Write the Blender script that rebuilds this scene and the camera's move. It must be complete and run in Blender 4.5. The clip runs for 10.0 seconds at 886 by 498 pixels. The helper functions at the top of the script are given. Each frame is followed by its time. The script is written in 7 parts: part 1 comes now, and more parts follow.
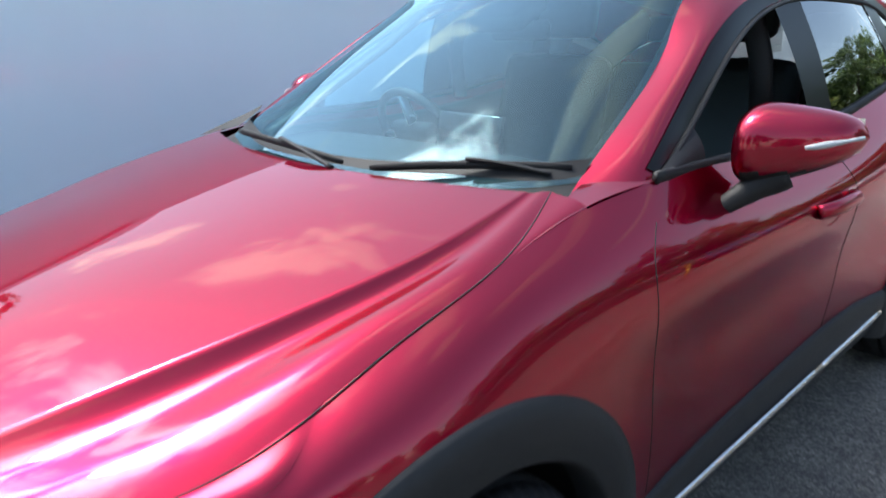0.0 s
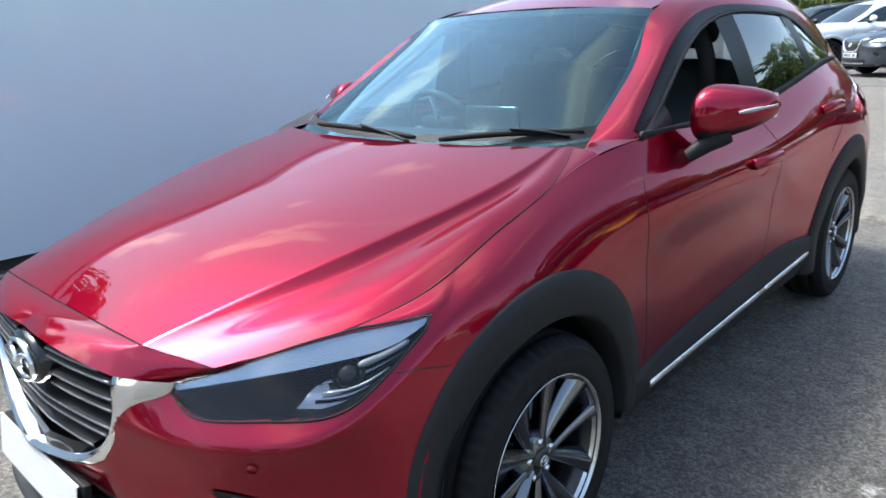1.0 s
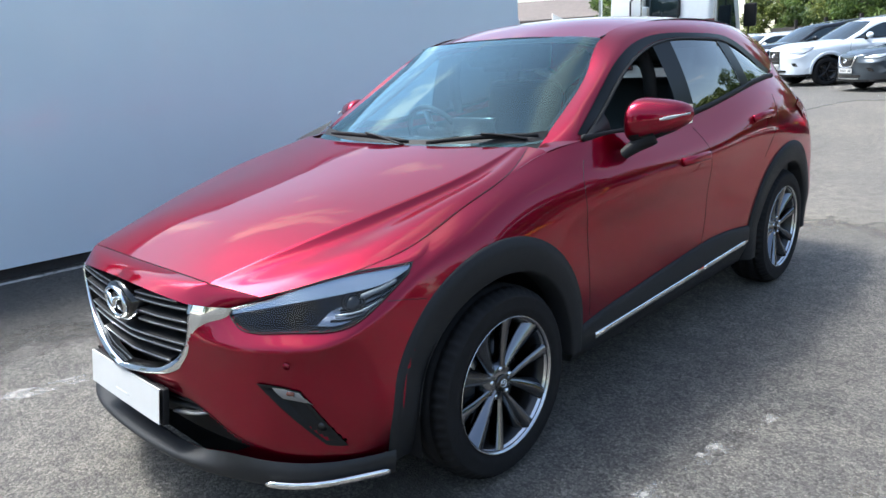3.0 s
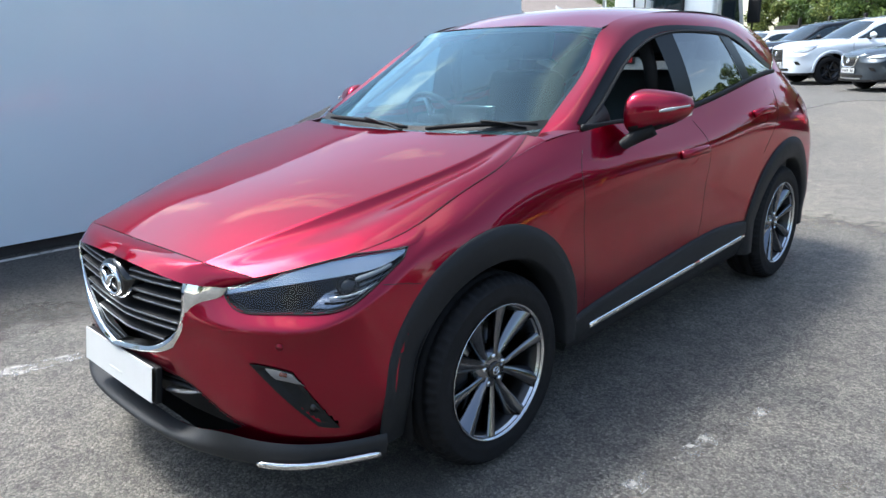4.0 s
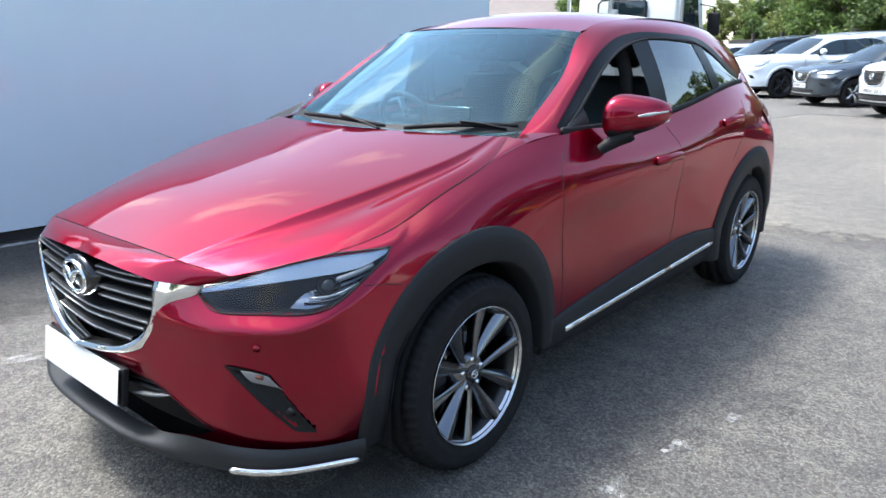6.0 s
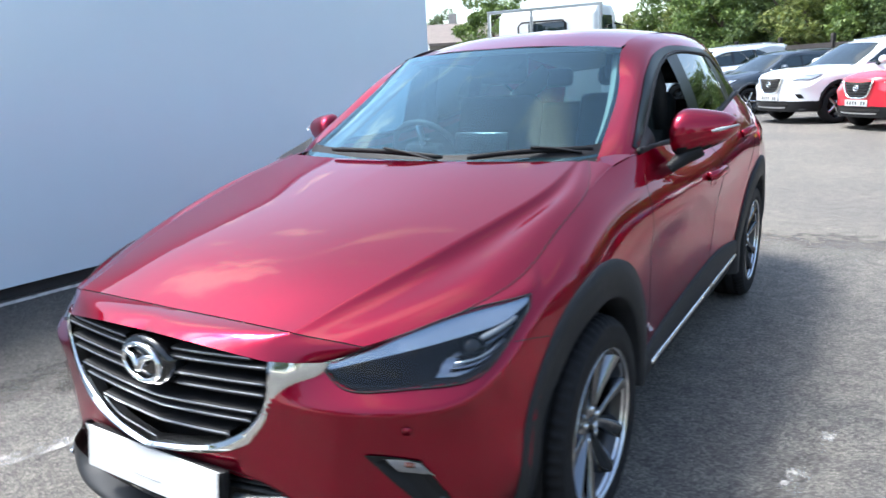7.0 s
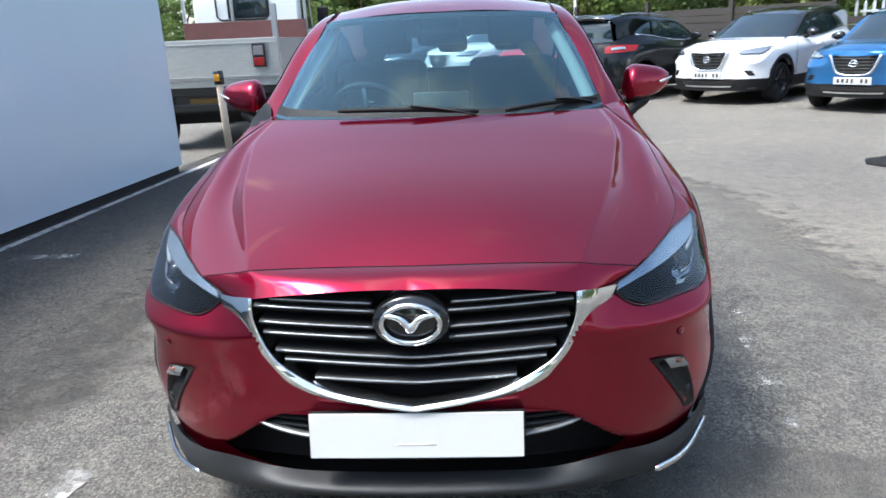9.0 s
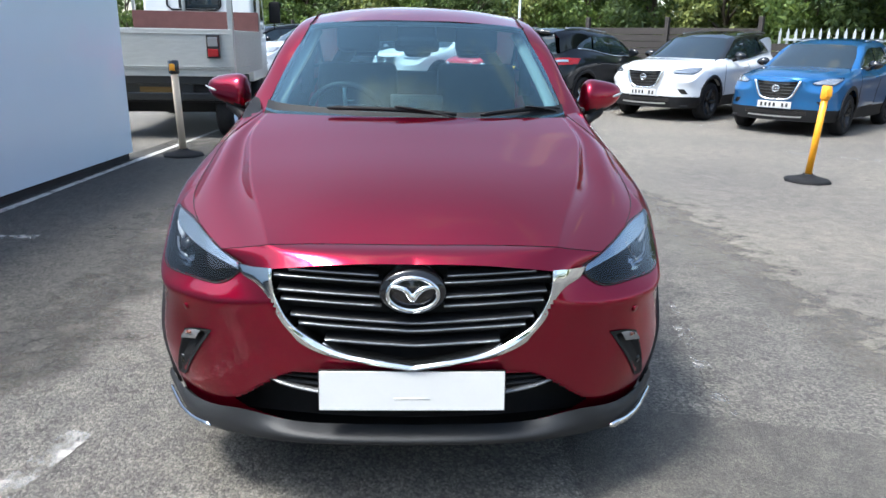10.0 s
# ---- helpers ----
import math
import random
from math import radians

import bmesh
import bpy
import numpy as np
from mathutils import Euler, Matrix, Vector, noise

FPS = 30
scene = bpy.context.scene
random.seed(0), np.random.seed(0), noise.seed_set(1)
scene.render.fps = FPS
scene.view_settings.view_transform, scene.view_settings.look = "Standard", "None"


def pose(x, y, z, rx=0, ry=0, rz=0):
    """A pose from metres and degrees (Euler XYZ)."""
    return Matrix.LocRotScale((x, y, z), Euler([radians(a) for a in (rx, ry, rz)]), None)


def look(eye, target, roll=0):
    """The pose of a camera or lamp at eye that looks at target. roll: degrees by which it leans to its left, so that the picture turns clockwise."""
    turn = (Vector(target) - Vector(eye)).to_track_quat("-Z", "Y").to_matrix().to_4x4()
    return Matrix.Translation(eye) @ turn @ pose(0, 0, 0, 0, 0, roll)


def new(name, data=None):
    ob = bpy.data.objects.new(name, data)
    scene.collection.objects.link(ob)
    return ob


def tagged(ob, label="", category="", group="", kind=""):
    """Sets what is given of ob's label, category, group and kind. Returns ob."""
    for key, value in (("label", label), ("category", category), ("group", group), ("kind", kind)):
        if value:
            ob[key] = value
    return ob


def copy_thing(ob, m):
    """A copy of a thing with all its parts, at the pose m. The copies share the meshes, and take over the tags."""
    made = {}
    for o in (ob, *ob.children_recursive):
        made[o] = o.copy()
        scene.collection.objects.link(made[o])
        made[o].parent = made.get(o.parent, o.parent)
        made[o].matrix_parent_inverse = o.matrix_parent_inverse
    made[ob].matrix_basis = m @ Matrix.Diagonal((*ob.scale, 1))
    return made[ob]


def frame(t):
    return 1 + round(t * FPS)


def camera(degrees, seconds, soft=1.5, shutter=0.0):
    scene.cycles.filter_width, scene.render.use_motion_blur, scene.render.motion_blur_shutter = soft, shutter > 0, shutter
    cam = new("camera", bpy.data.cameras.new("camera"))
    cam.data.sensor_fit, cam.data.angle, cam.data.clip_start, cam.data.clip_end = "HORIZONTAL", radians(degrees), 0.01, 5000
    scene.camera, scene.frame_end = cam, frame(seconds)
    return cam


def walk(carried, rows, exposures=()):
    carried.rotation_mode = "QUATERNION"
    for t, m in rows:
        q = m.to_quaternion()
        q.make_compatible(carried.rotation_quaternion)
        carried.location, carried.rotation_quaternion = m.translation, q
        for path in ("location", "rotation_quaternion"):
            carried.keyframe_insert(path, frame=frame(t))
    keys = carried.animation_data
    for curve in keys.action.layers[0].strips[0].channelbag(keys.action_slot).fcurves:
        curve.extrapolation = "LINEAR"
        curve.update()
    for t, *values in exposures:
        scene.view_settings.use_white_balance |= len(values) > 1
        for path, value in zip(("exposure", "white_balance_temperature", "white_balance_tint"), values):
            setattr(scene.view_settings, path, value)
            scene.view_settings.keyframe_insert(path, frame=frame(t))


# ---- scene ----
cam = camera(64.4, 10.0, shutter=0.4)
PATH = [
    (0, (1.489, -0.65, 1.395), (0.099, 0.646, 0.773), -1.5),
    (0.5, (1.617, -1.013, 1.378), (0.29, 0.334, 0.727), -1.5),
    (1, (1.762, -1.3, 1.389), (0.441, 0.087, 0.813), -3.0),
    (1.5, (1.91, -1.479, 1.404), (0.61, -0.065, 0.847), -3.2),
    (2, (2.132, -1.621, 1.41), (0.802, -0.243, 0.836), -2.9),
    (2.5, (2.231, -1.673, 1.413), (0.871, -0.3, 0.896), -4.0),
    (4, (2.253, -1.673, 1.394), (0.906, -0.3, 0.842), -2.1),
    (4.5, (2.253, -1.678, 1.393), (0.903, -0.306, 0.851), -1.9),
    (5, (2.256, -1.682, 1.383), (0.934, -0.279, 0.85), -1.4),
    (5.5, (2.242, -1.69, 1.384), (0.932, -0.274, 0.855), -0.5),
    (5.7, (2.234, -1.692, 1.38), (0.933, -0.269, 0.848), -0.2),
    (6.8, (1.694, -1.782, 1.375), (0.616, -0.186, 0.835), -2.5),
    (7, (1.521, -1.849, 1.376), (0.469, -0.217, 0.895), -2.8),
    (7.5, (1.149, -1.983, 1.398), (0.358, -0.234, 0.836), -3.6),
    (8, (0.731, -2.064, 1.387), (0.238, -0.222, 0.782), -4.7),
    (8.5, (0.439, -2.218, 1.388), (0.183, -0.311, 0.842), -3.0),
    (9, (0.176, -2.41, 1.363), (0.06, -0.499, 0.786), -2.5),
    (9.5, (0.047, -2.527, 1.379), (0.068, -0.611, 0.806), -1.3),
    (10, (0.012, -2.696, 1.392), (0.084, -0.781, 0.819), 1.1),
]
walk(cam, [(t, look(eye, target, roll)) for t, eye, target, roll in PATH], [(0.0, 0.74, 6400, 8), (2.5, 0.50, 6240, 8), (4.5, 0.50, 6240, 8), (5.0, 0.60, 6240, 8), (6.5, 0.80, 6200, 9), (10.0, 0.55, 6270, 8)])

# ---------------------------------------------------------------- light
SUN_EL, SUN_AZ = 62.0, 247.0      # elevation; compass bearing the light comes from, clockwise from +Y
SKY_BASE, GLOW, GLOW_FALL, CLOUD, CLOUD_SEED = 1.72, 1.6, 2.2, 1.8, 3.0
world = bpy.data.worlds.new("world")
scene.world = world
world.use_nodes = True
wn, wl = world.node_tree.nodes, world.node_tree.links
wn.clear()
w_out = wn.new("ShaderNodeOutputWorld")
w_bg = wn.new("ShaderNodeBackground")
w_sky = wn.new("ShaderNodeTexSky")
w_sky.sky_type = "NISHITA"
w_sky.sun_disc = False
w_sky.sun_elevation = radians(SUN_EL)
w_sky.sun_rotation = radians(SUN_AZ)
w_sky.air_density, w_sky.dust_density, w_sky.ozone_density = 1.25, 0.7, 3.0
w_bg.inputs["Strength"].default_value = 0.12
# haze that brightens towards the sun, and broken fair-weather cloud that is thickest round it
_az, _el = radians(SUN_AZ), radians(SUN_EL)
SUN_FROM = Vector((math.sin(_az) * math.cos(_el), math.cos(_az) * math.cos(_el), math.sin(_el)))


def w_math(op, a, b=None, c=None):
    n = wn.new("ShaderNodeMath")
    n.operation = op
    for k, v in enumerate((a, b, c)):
        if v is None:
            continue
        if isinstance(v, (int, float)):
            n.inputs[k].default_value = v
        else:
            wl.new(v, n.inputs[k])
    return n.outputs[0]


w_co = wn.new("ShaderNodeTexCoord")
w_dot = wn.new("ShaderNodeVectorMath")
w_dot.operation = "DOT_PRODUCT"
w_dot.inputs[1].default_value = SUN_FROM
wl.new(w_co.outputs["Generated"], w_dot.inputs[0])
w_near = w_math("MAXIMUM", w_dot.outputs["Value"], 0.0)
w_gain = w_math("MULTIPLY_ADD", w_math("POWER", w_near, GLOW_FALL), GLOW, SKY_BASE)
w_grey = wn.new("ShaderNodeRGBToBW")
wl.new(w_sky.outputs["Color"], w_grey.inputs["Color"])
w_val = w_math("MULTIPLY", w_grey.outputs["Val"], w_gain)
w_blue = wn.new("ShaderNodeVectorMath")
w_blue.operation = "SCALE"
wl.new(w_sky.outputs["Color"], w_blue.inputs[0])
wl.new(w_gain, w_blue.inputs["Scale"])
w_haze = wn.new("ShaderNodeMix")
w_haze.data_type = "RGBA"
wl.new(w_math("MULTIPLY_ADD", w_near, 0.25, 0.20), w_haze.inputs["Factor"])
wl.new(w_blue.outputs["Vector"], w_haze.inputs["A"])
wl.new(w_val, w_haze.inputs["B"])
# cumulus: warped noise on a flat layer, so that it draws together towards the horizon
w_sep = wn.new("ShaderNodeSeparateXYZ")
wl.new(w_co.outputs["Generated"], w_sep.inputs["Vector"])
w_up = w_math("MAXIMUM", w_math("ADD", w_sep.outputs["Z"], 0.12), 0.06)
w_flat = wn.new("ShaderNodeCombineXYZ")
wl.new(w_math("DIVIDE", w_sep.outputs["X"], w_up), w_flat.inputs["X"])
wl.new(w_math("DIVIDE", w_sep.outputs["Y"], w_up), w_flat.inputs["Y"])
w_flat.inputs["Z"].default_value = CLOUD_SEED
w_noise = wn.new("ShaderNodeTexNoise")
w_noise.inputs["Scale"].default_value = 2.6
w_noise.inputs["Detail"].default_value = 7.0
w_noise.inputs["Roughness"].default_value = 0.60
w_noise.inputs["Distortion"].default_value = 0.35
wl.new(w_flat.outputs["Vector"], w_noise.inputs["Vector"])
w_thick = w_math("MULTIPLY_ADD", w_math("POWER", w_near, 3.0), 0.16, w_noise.outputs["Fac"])
w_ramp = wn.new("ShaderNodeValToRGB")
w_ramp.color_ramp.elements[0].position, w_ramp.color_ramp.elements[0].color = 0.60, (0, 0, 0, 1)
w_ramp.color_ramp.elements[1].position, w_ramp.color_ramp.elements[1].color = 0.69, (1, 1, 1, 1)
wl.new(w_thick, w_ramp.inputs["Fac"])
w_mix = wn.new("ShaderNodeMix")
w_mix.data_type = "RGBA"
wl.new(w_ramp.outputs["Color"], w_mix.inputs["Factor"])
wl.new(w_haze.outputs["Result"], w_mix.inputs["A"])
wl.new(w_math("MULTIPLY", w_val, w_math("MULTIPLY_ADD", w_math("POWER", w_near, 16.0), 5.0, CLOUD)), w_mix.inputs["B"])
wl.new(w_mix.outputs["Result"], w_bg.inputs["Color"])
wl.new(w_bg.outputs["Background"], w_out.inputs["Surface"])

sun_data = bpy.data.lights.new("sun", "SUN")
sun_data.energy, sun_data.angle, sun_data.color = 3.5, radians(13.0), (1.0, 0.95, 0.87)
sun = new("sun", sun_data)
sun.matrix_world = look(SUN_FROM * 30, (0, 0, 0))

# ---------------------------------------------------------------- materials
def material(name, color=(0.5, 0.5, 0.5), rough=0.5, metal=0.0, coat=0.0, spec=0.5):
    m = bpy.data.materials.new(name)
    m.use_nodes = True
    b = m.node_tree.nodes["Principled BSDF"]
    b.inputs["Base Color"].default_value = (*color, 1)
    b.inputs["Roughness"].default_value = rough
    b.inputs["Metallic"].default_value = metal
    b.inputs["Coat Weight"].default_value = coat
    b.inputs["Coat Roughness"].default_value = 0.02
    b.inputs["Specular IOR Level"].default_value = spec
    return m


def grain(m, scale=8.0, detail=6.0, dark=0.75, light=1.15, bump=0.0, fine=0.0, rough=0.0, stretch=(1, 1, 1)):
    """Two scales of noise on a material's colour, roughness and relief, in metres of its object."""
    nt = m.node_tree
    b = nt.nodes["Principled BSDF"]
    base = tuple(b.inputs["Base Color"].default_value)
    co = nt.nodes.new("ShaderNodeTexCoord")
    mp = nt.nodes.new("ShaderNodeMapping")
    mp.inputs["Scale"].default_value = stretch
    nt.links.new(co.outputs["Object"], mp.inputs["Vector"])
    n1 = nt.nodes.new("ShaderNodeTexNoise")
    n1.inputs["Scale"].default_value = scale
    n1.inputs["Detail"].default_value = detail
    n2 = nt.nodes.new("ShaderNodeTexNoise")
    n2.inputs["Scale"].default_value = fine or scale * 9
    n2.inputs["Detail"].default_value = 3
    mm = nt.nodes.new("ShaderNodeMath")
    mm.operation = "MULTIPLY_ADD"
    mm.inputs[1].default_value = 0.45
    sc = nt.nodes.new("ShaderNodeMath")
    sc.operation = "MULTIPLY"
    sc.inputs[1].default_value = 0.55
    nt.links.new(mp.outputs["Vector"], n1.inputs["Vector"])
    nt.links.new(mp.outputs["Vector"], n2.inputs["Vector"])
    nt.links.new(n1.outputs["Fac"], sc.inputs[0])
    nt.links.new(n2.outputs["Fac"], mm.inputs[0])
    nt.links.new(sc.outputs[0], mm.inputs[2])
    ramp = nt.nodes.new("ShaderNodeValToRGB")
    ramp.color_ramp.elements[0].position, ramp.color_ramp.elements[1].position = 0.3, 0.7
    ramp.color_ramp.elements[0].color = (*[c * dark for c in base[:3]], 1)
    ramp.color_ramp.elements[1].color = (*[min(1, c * light) for c in base[:3]], 1)
    nt.links.new(mm.outputs[0], ramp.inputs["Fac"])
    nt.links.new(ramp.outputs["Color"], b.inputs["Base Color"])
    if bump:
        bp = nt.nodes.new("ShaderNodeBump")
        bp.inputs["Strength"].default_value = bump
        bp.inputs["Distance"].default_value = 0.004
        nt.links.new(mm.outputs[0], bp.inputs["Height"])
        nt.links.new(bp.outputs["Normal"], b.inputs["Normal"])
    if rough:
        mr = nt.nodes.new("ShaderNodeMapRange")
        r = b.inputs["Roughness"].default_value
        mr.inputs["From Min"].default_value, mr.inputs["From Max"].default_value = 0.3, 0.7
        mr.inputs["To Min"].default_value, mr.inputs["To Max"].default_value = max(0, r - rough), min(1, r + rough)
        nt.links.new(mm.outputs[0], mr.inputs["Value"])
        nt.links.new(mr.outputs["Result"], b.inputs["Roughness"])
    return m


def glass(name, tint=(0.8, 0.9, 0.88), clear=0.9, face=0.06, power=3.6, film=0.0, sheen=(1.0, 1.0, 1.0)):
    """Thin car glass: clear, with a mirror gloss that grows from face-on to a slant."""
    m = bpy.data.materials.new(name)
    m.use_nodes = True
    nt = m.node_tree
    nt.nodes.clear()
    out = nt.nodes.new("ShaderNodeOutputMaterial")
    mix = nt.nodes.new("ShaderNodeMixShader")
    tr = nt.nodes.new("ShaderNodeBsdfTransparent")
    gl = nt.nodes.new("ShaderNodeBsdfGlossy")
    lw = nt.nodes.new("ShaderNodeLayerWeight")
    lw.inputs["Blend"].default_value = 0.5
    po = nt.nodes.new("ShaderNodeMath")
    po.operation = "POWER"
    po.inputs[1].default_value = power
    ma = nt.nodes.new("ShaderNodeMath")
    ma.operation = "MULTIPLY_ADD"
    ma.inputs[1].default_value, ma.inputs[2].default_value = 1 - face, face
    tr.inputs["Color"].default_value = (*[c * clear for c in tint], 1)
    gl.inputs["Roughness"].default_value = 0.0
    gl.inputs["Color"].default_value = (*sheen, 1)
    nt.links.new(lw.outputs["Facing"], po.inputs[0])
    nt.links.new(po.outputs[0], ma.inputs[0])
    nt.links.new(ma.outputs[0], mix.inputs["Fac"])
    nt.links.new(tr.outputs["BSDF"], mix.inputs[1])
    nt.links.new(gl.outputs["BSDF"], mix.inputs[2])
    if film:
        # thin road film, coloured blue to paint in some of the sky's reflection
        df = nt.nodes.new("ShaderNodeBsdfDiffuse")
        df.inputs["Color"].default_value = (0.24, 0.46, 0.58, 1)
        add = nt.nodes.new("ShaderNodeMixShader")
        add.inputs["Fac"].default_value = film
        nt.links.new(mix.outputs["Shader"], add.inputs[1])
        nt.links.new(df.outputs["BSDF"], add.inputs[2])
        nt.links.new(add.outputs["Shader"], out.inputs["Surface"])
    else:
        nt.links.new(mix.outputs["Shader"], out.inputs["Surface"])
    return m


def paint(name, color, metal=0.0, rough=0.35, spec=0.5):
    """Car paint under a clear coat, with a fine flake."""
    m = material(name, color, rough, metal, coat=1.0, spec=spec)
    nt = m.node_tree
    b = nt.nodes["Principled BSDF"]
    co = nt.nodes.new("ShaderNodeTexCoord")
    fl = nt.nodes.new("ShaderNodeTexNoise")
    fl.inputs["Scale"].default_value = 900.0
    ramp = nt.nodes.new("ShaderNodeValToRGB")
    ramp.color_ramp.elements[0].color = (*[c * 0.82 for c in color], 1)
    ramp.color_ramp.elements[1].color = (*[min(1, c * 1.2) for c in color], 1)
    nt.links.new(co.outputs["Object"], fl.inputs["Vector"])
    nt.links.new(fl.outputs["Fac"], ramp.inputs["Fac"])
    nt.links.new(ramp.outputs["Color"], b.inputs["Base Color"])
    return m


RED = paint("red_pearl_paint", (0.268, 0.0013, 0.0215), metal=0.95, rough=0.28, spec=0.0)
RED.node_tree.nodes["Principled BSDF"].inputs["Specular Tint"].default_value = (1.0, 0.25, 0.45, 1)
RED.node_tree.nodes["Principled BSDF"].inputs["Coat IOR"].default_value = 1.44
CLAD = grain(material("cladding_plastic", (0.014, 0.015, 0.017), 0.6, spec=0.3), 60, dark=0.8, light=1.2, bump=0.25, fine=700)
BLACK = material("gloss_black", (0.008, 0.008, 0.009), 0.12, coat=0.4)
MATT = grain(material("matt_black_plastic", (0.010, 0.010, 0.011), 0.6, spec=0.25), 40, bump=0.1)
GAP = material("shadow_gap_rubber", (0.006, 0.006, 0.007), 0.8)
CHROME = material("chrome", (0.83, 0.84, 0.85), 0.06, 1.0)
SATIN = material("satin_silver", (0.6, 0.61, 0.62), 0.3, 1.0)
RUBBER = grain(material("tyre_rubber", (0.010, 0.010, 0.011), 0.75, spec=0.22), 30, dark=0.7, light=1.5, bump=0.3, fine=220)
ALLOY = material("machined_alloy", (0.62, 0.63, 0.65), 0.22, 1.0)
GUNMETAL = material("dark_alloy", (0.05, 0.052, 0.055), 0.3, 0.9)
PLATE = grain(material("plate_white", (0.54, 0.545, 0.54), 0.75, spec=0.2), 20, dark=0.97, light=1.02)
PLATE_Y = material("plate_yellow", (0.85, 0.5, 0.02), 0.35)
GLASS = glass("windscreen_glass", (0.56, 0.80, 0.86), 0.86, 0.04, 3.4, 0.02, (0.66, 0.92, 1.0))
GLASS_REAR = glass("rear_glass", (0.86, 0.93, 0.93), 0.9, 0.06, 3.6)
GLASS_DARK = glass("privacy_glass", (0.10, 0.12, 0.12), 0.8, 0.15, 3.6)
LENS = glass("lamp_lens", (0.80, 0.83, 0.86), 0.93, 0.03, 4.0)
TRIM = grain(material("interior_black", (0.02, 0.02, 0.022), 0.7), 8, dark=0.9, light=1.1, fine=40)
BLACKTRIM = material("black_frame_trim", (0.006, 0.006, 0.007), 0.28, spec=0.12)
LINER = grain(material("headliner_grey", (0.34, 0.33, 0.30), 0.9), 80, dark=0.9, light=1.05)
SEAT = grain(material("seat_black_leather", (0.018, 0.018, 0.02), 0.5), 30, bump=0.3, fine=300)


# ---------------------------------------------------------------- mesh helpers
def part(name, bm, mat, parent=None, label="", smooth=True):
    if mat in (GLASS, GLASS_DARK, LENS):
        # panes face away from the car's middle
        bm.normal_update()
        for f in bm.faces:
            if f.normal.dot(f.calc_center_median() - Vector((0, 1.2, 0.55))) < 0:
                f.normal_flip()
    me = bpy.data.meshes.new(name)
    bm.to_mesh(me)
    bm.free()
    if smooth:
        me.shade_smooth()
    me.materials.append(mat)
    ob = new(name, me)
    ob.parent = parent
    if label:
        ob["label"] = label
    return ob


def thing(name, label, category, group="", kind="", at=None):
    ob = new(name)
    ob.empty_display_size = 0.2
    if at is not None:
        ob.matrix_basis = at
    return tagged(ob, label, category, group, kind)


def ncs(t, p, q):
    """Natural cubic spline through points p at knots t, read at q."""
    t, p, q = np.asarray(t, float), np.asarray(p, float), np.asarray(q, float)
    n = len(t)
    if n == 2:
        s = ((q - t[0]) / (t[1] - t[0]))[:, None]
        return p[0] * (1 - s) + p[1] * s
    h = np.diff(t)
    a = np.zeros((n, n))
    r = np.zeros((n,) + p.shape[1:])
    a[0, 0] = a[-1, -1] = 1
    for i in range(1, n - 1):
        a[i, i - 1], a[i, i], a[i, i + 1] = h[i - 1], 2 * (h[i - 1] + h[i]), h[i]
        r[i] = 6 * ((p[i + 1] - p[i]) / h[i] - (p[i] - p[i - 1]) / h[i - 1])
    m = np.linalg.solve(a, r)
    k = np.clip(np.searchsorted(t, q) - 1, 0, n - 2)
    hk, d0, d1 = h[k][:, None], (q - t[k])[:, None], (t[k + 1] - q)[:, None]
    return (m[k] * d1 ** 3 + m[k + 1] * d0 ** 3) / (6 * hk) + (p[k] / hk - m[k] * hk / 6) * d1 + (p[k + 1] / hk - m[k + 1] * hk / 6) * d0


def curve(points, n):
    """n points along a smooth curve through the given ones, evenly by length."""
    p = np.asarray(points, float)
    t = np.r_[0, np.cumsum(np.linalg.norm(np.diff(p, axis=0), axis=1))]
    return ncs(t, p, np.linspace(0, t[-1], n))


def loft(rails, nu, nv, creases=()):
    """A smooth surface through rails (each with the same stations), sharp at the rails numbered in creases: array nv x nu x 3."""
    r = np.asarray(rails, float)
    d = np.linalg.norm(np.diff(r, axis=1), axis=2).mean(0)
    t = np.r_[0, np.cumsum(np.maximum(d, 1e-4))]
    q = np.linspace(0, t[-1], nu)
    rows = np.stack([ncs(t, a, q) for a in r])
    dv = np.linalg.norm(np.diff(rows, axis=0), axis=2).mean(1)
    tv = np.r_[0, np.cumsum(np.maximum(dv, 1e-4))]
    stops = [0, *creases, len(r) - 1]
    out = []
    for a, b in zip(stops[:-1], stops[1:]):
        k = max(2, round(nv * (tv[b] - tv[a]) / tv[-1]) + 1)
        qv = np.linspace(tv[a], tv[b], k)
        seg = ncs(tv[a:b + 1], rows[a:b + 1].reshape(b + 1 - a, -1), qv).reshape(k, nu, 3)
        out.append(seg if a == 0 else seg[1:])
    return np.concatenate(out)


def grid_bm(g, bm=None, flip=False, mirror=False):
    bm = bm or bmesh.new()
    for sx in ((1, -1) if mirror else (1,)):
        vs = [[bm.verts.new((sx * x, y, z)) for x, y, z in row] for row in g]
        for i in range(len(vs) - 1):
            for j in range(len(vs[0]) - 1):
                f = (vs[i][j], vs[i][j + 1], vs[i + 1][j + 1], vs[i + 1][j])
                bm.faces.new(f[::-1] if flip ^ (sx < 0) else f)
    return bm


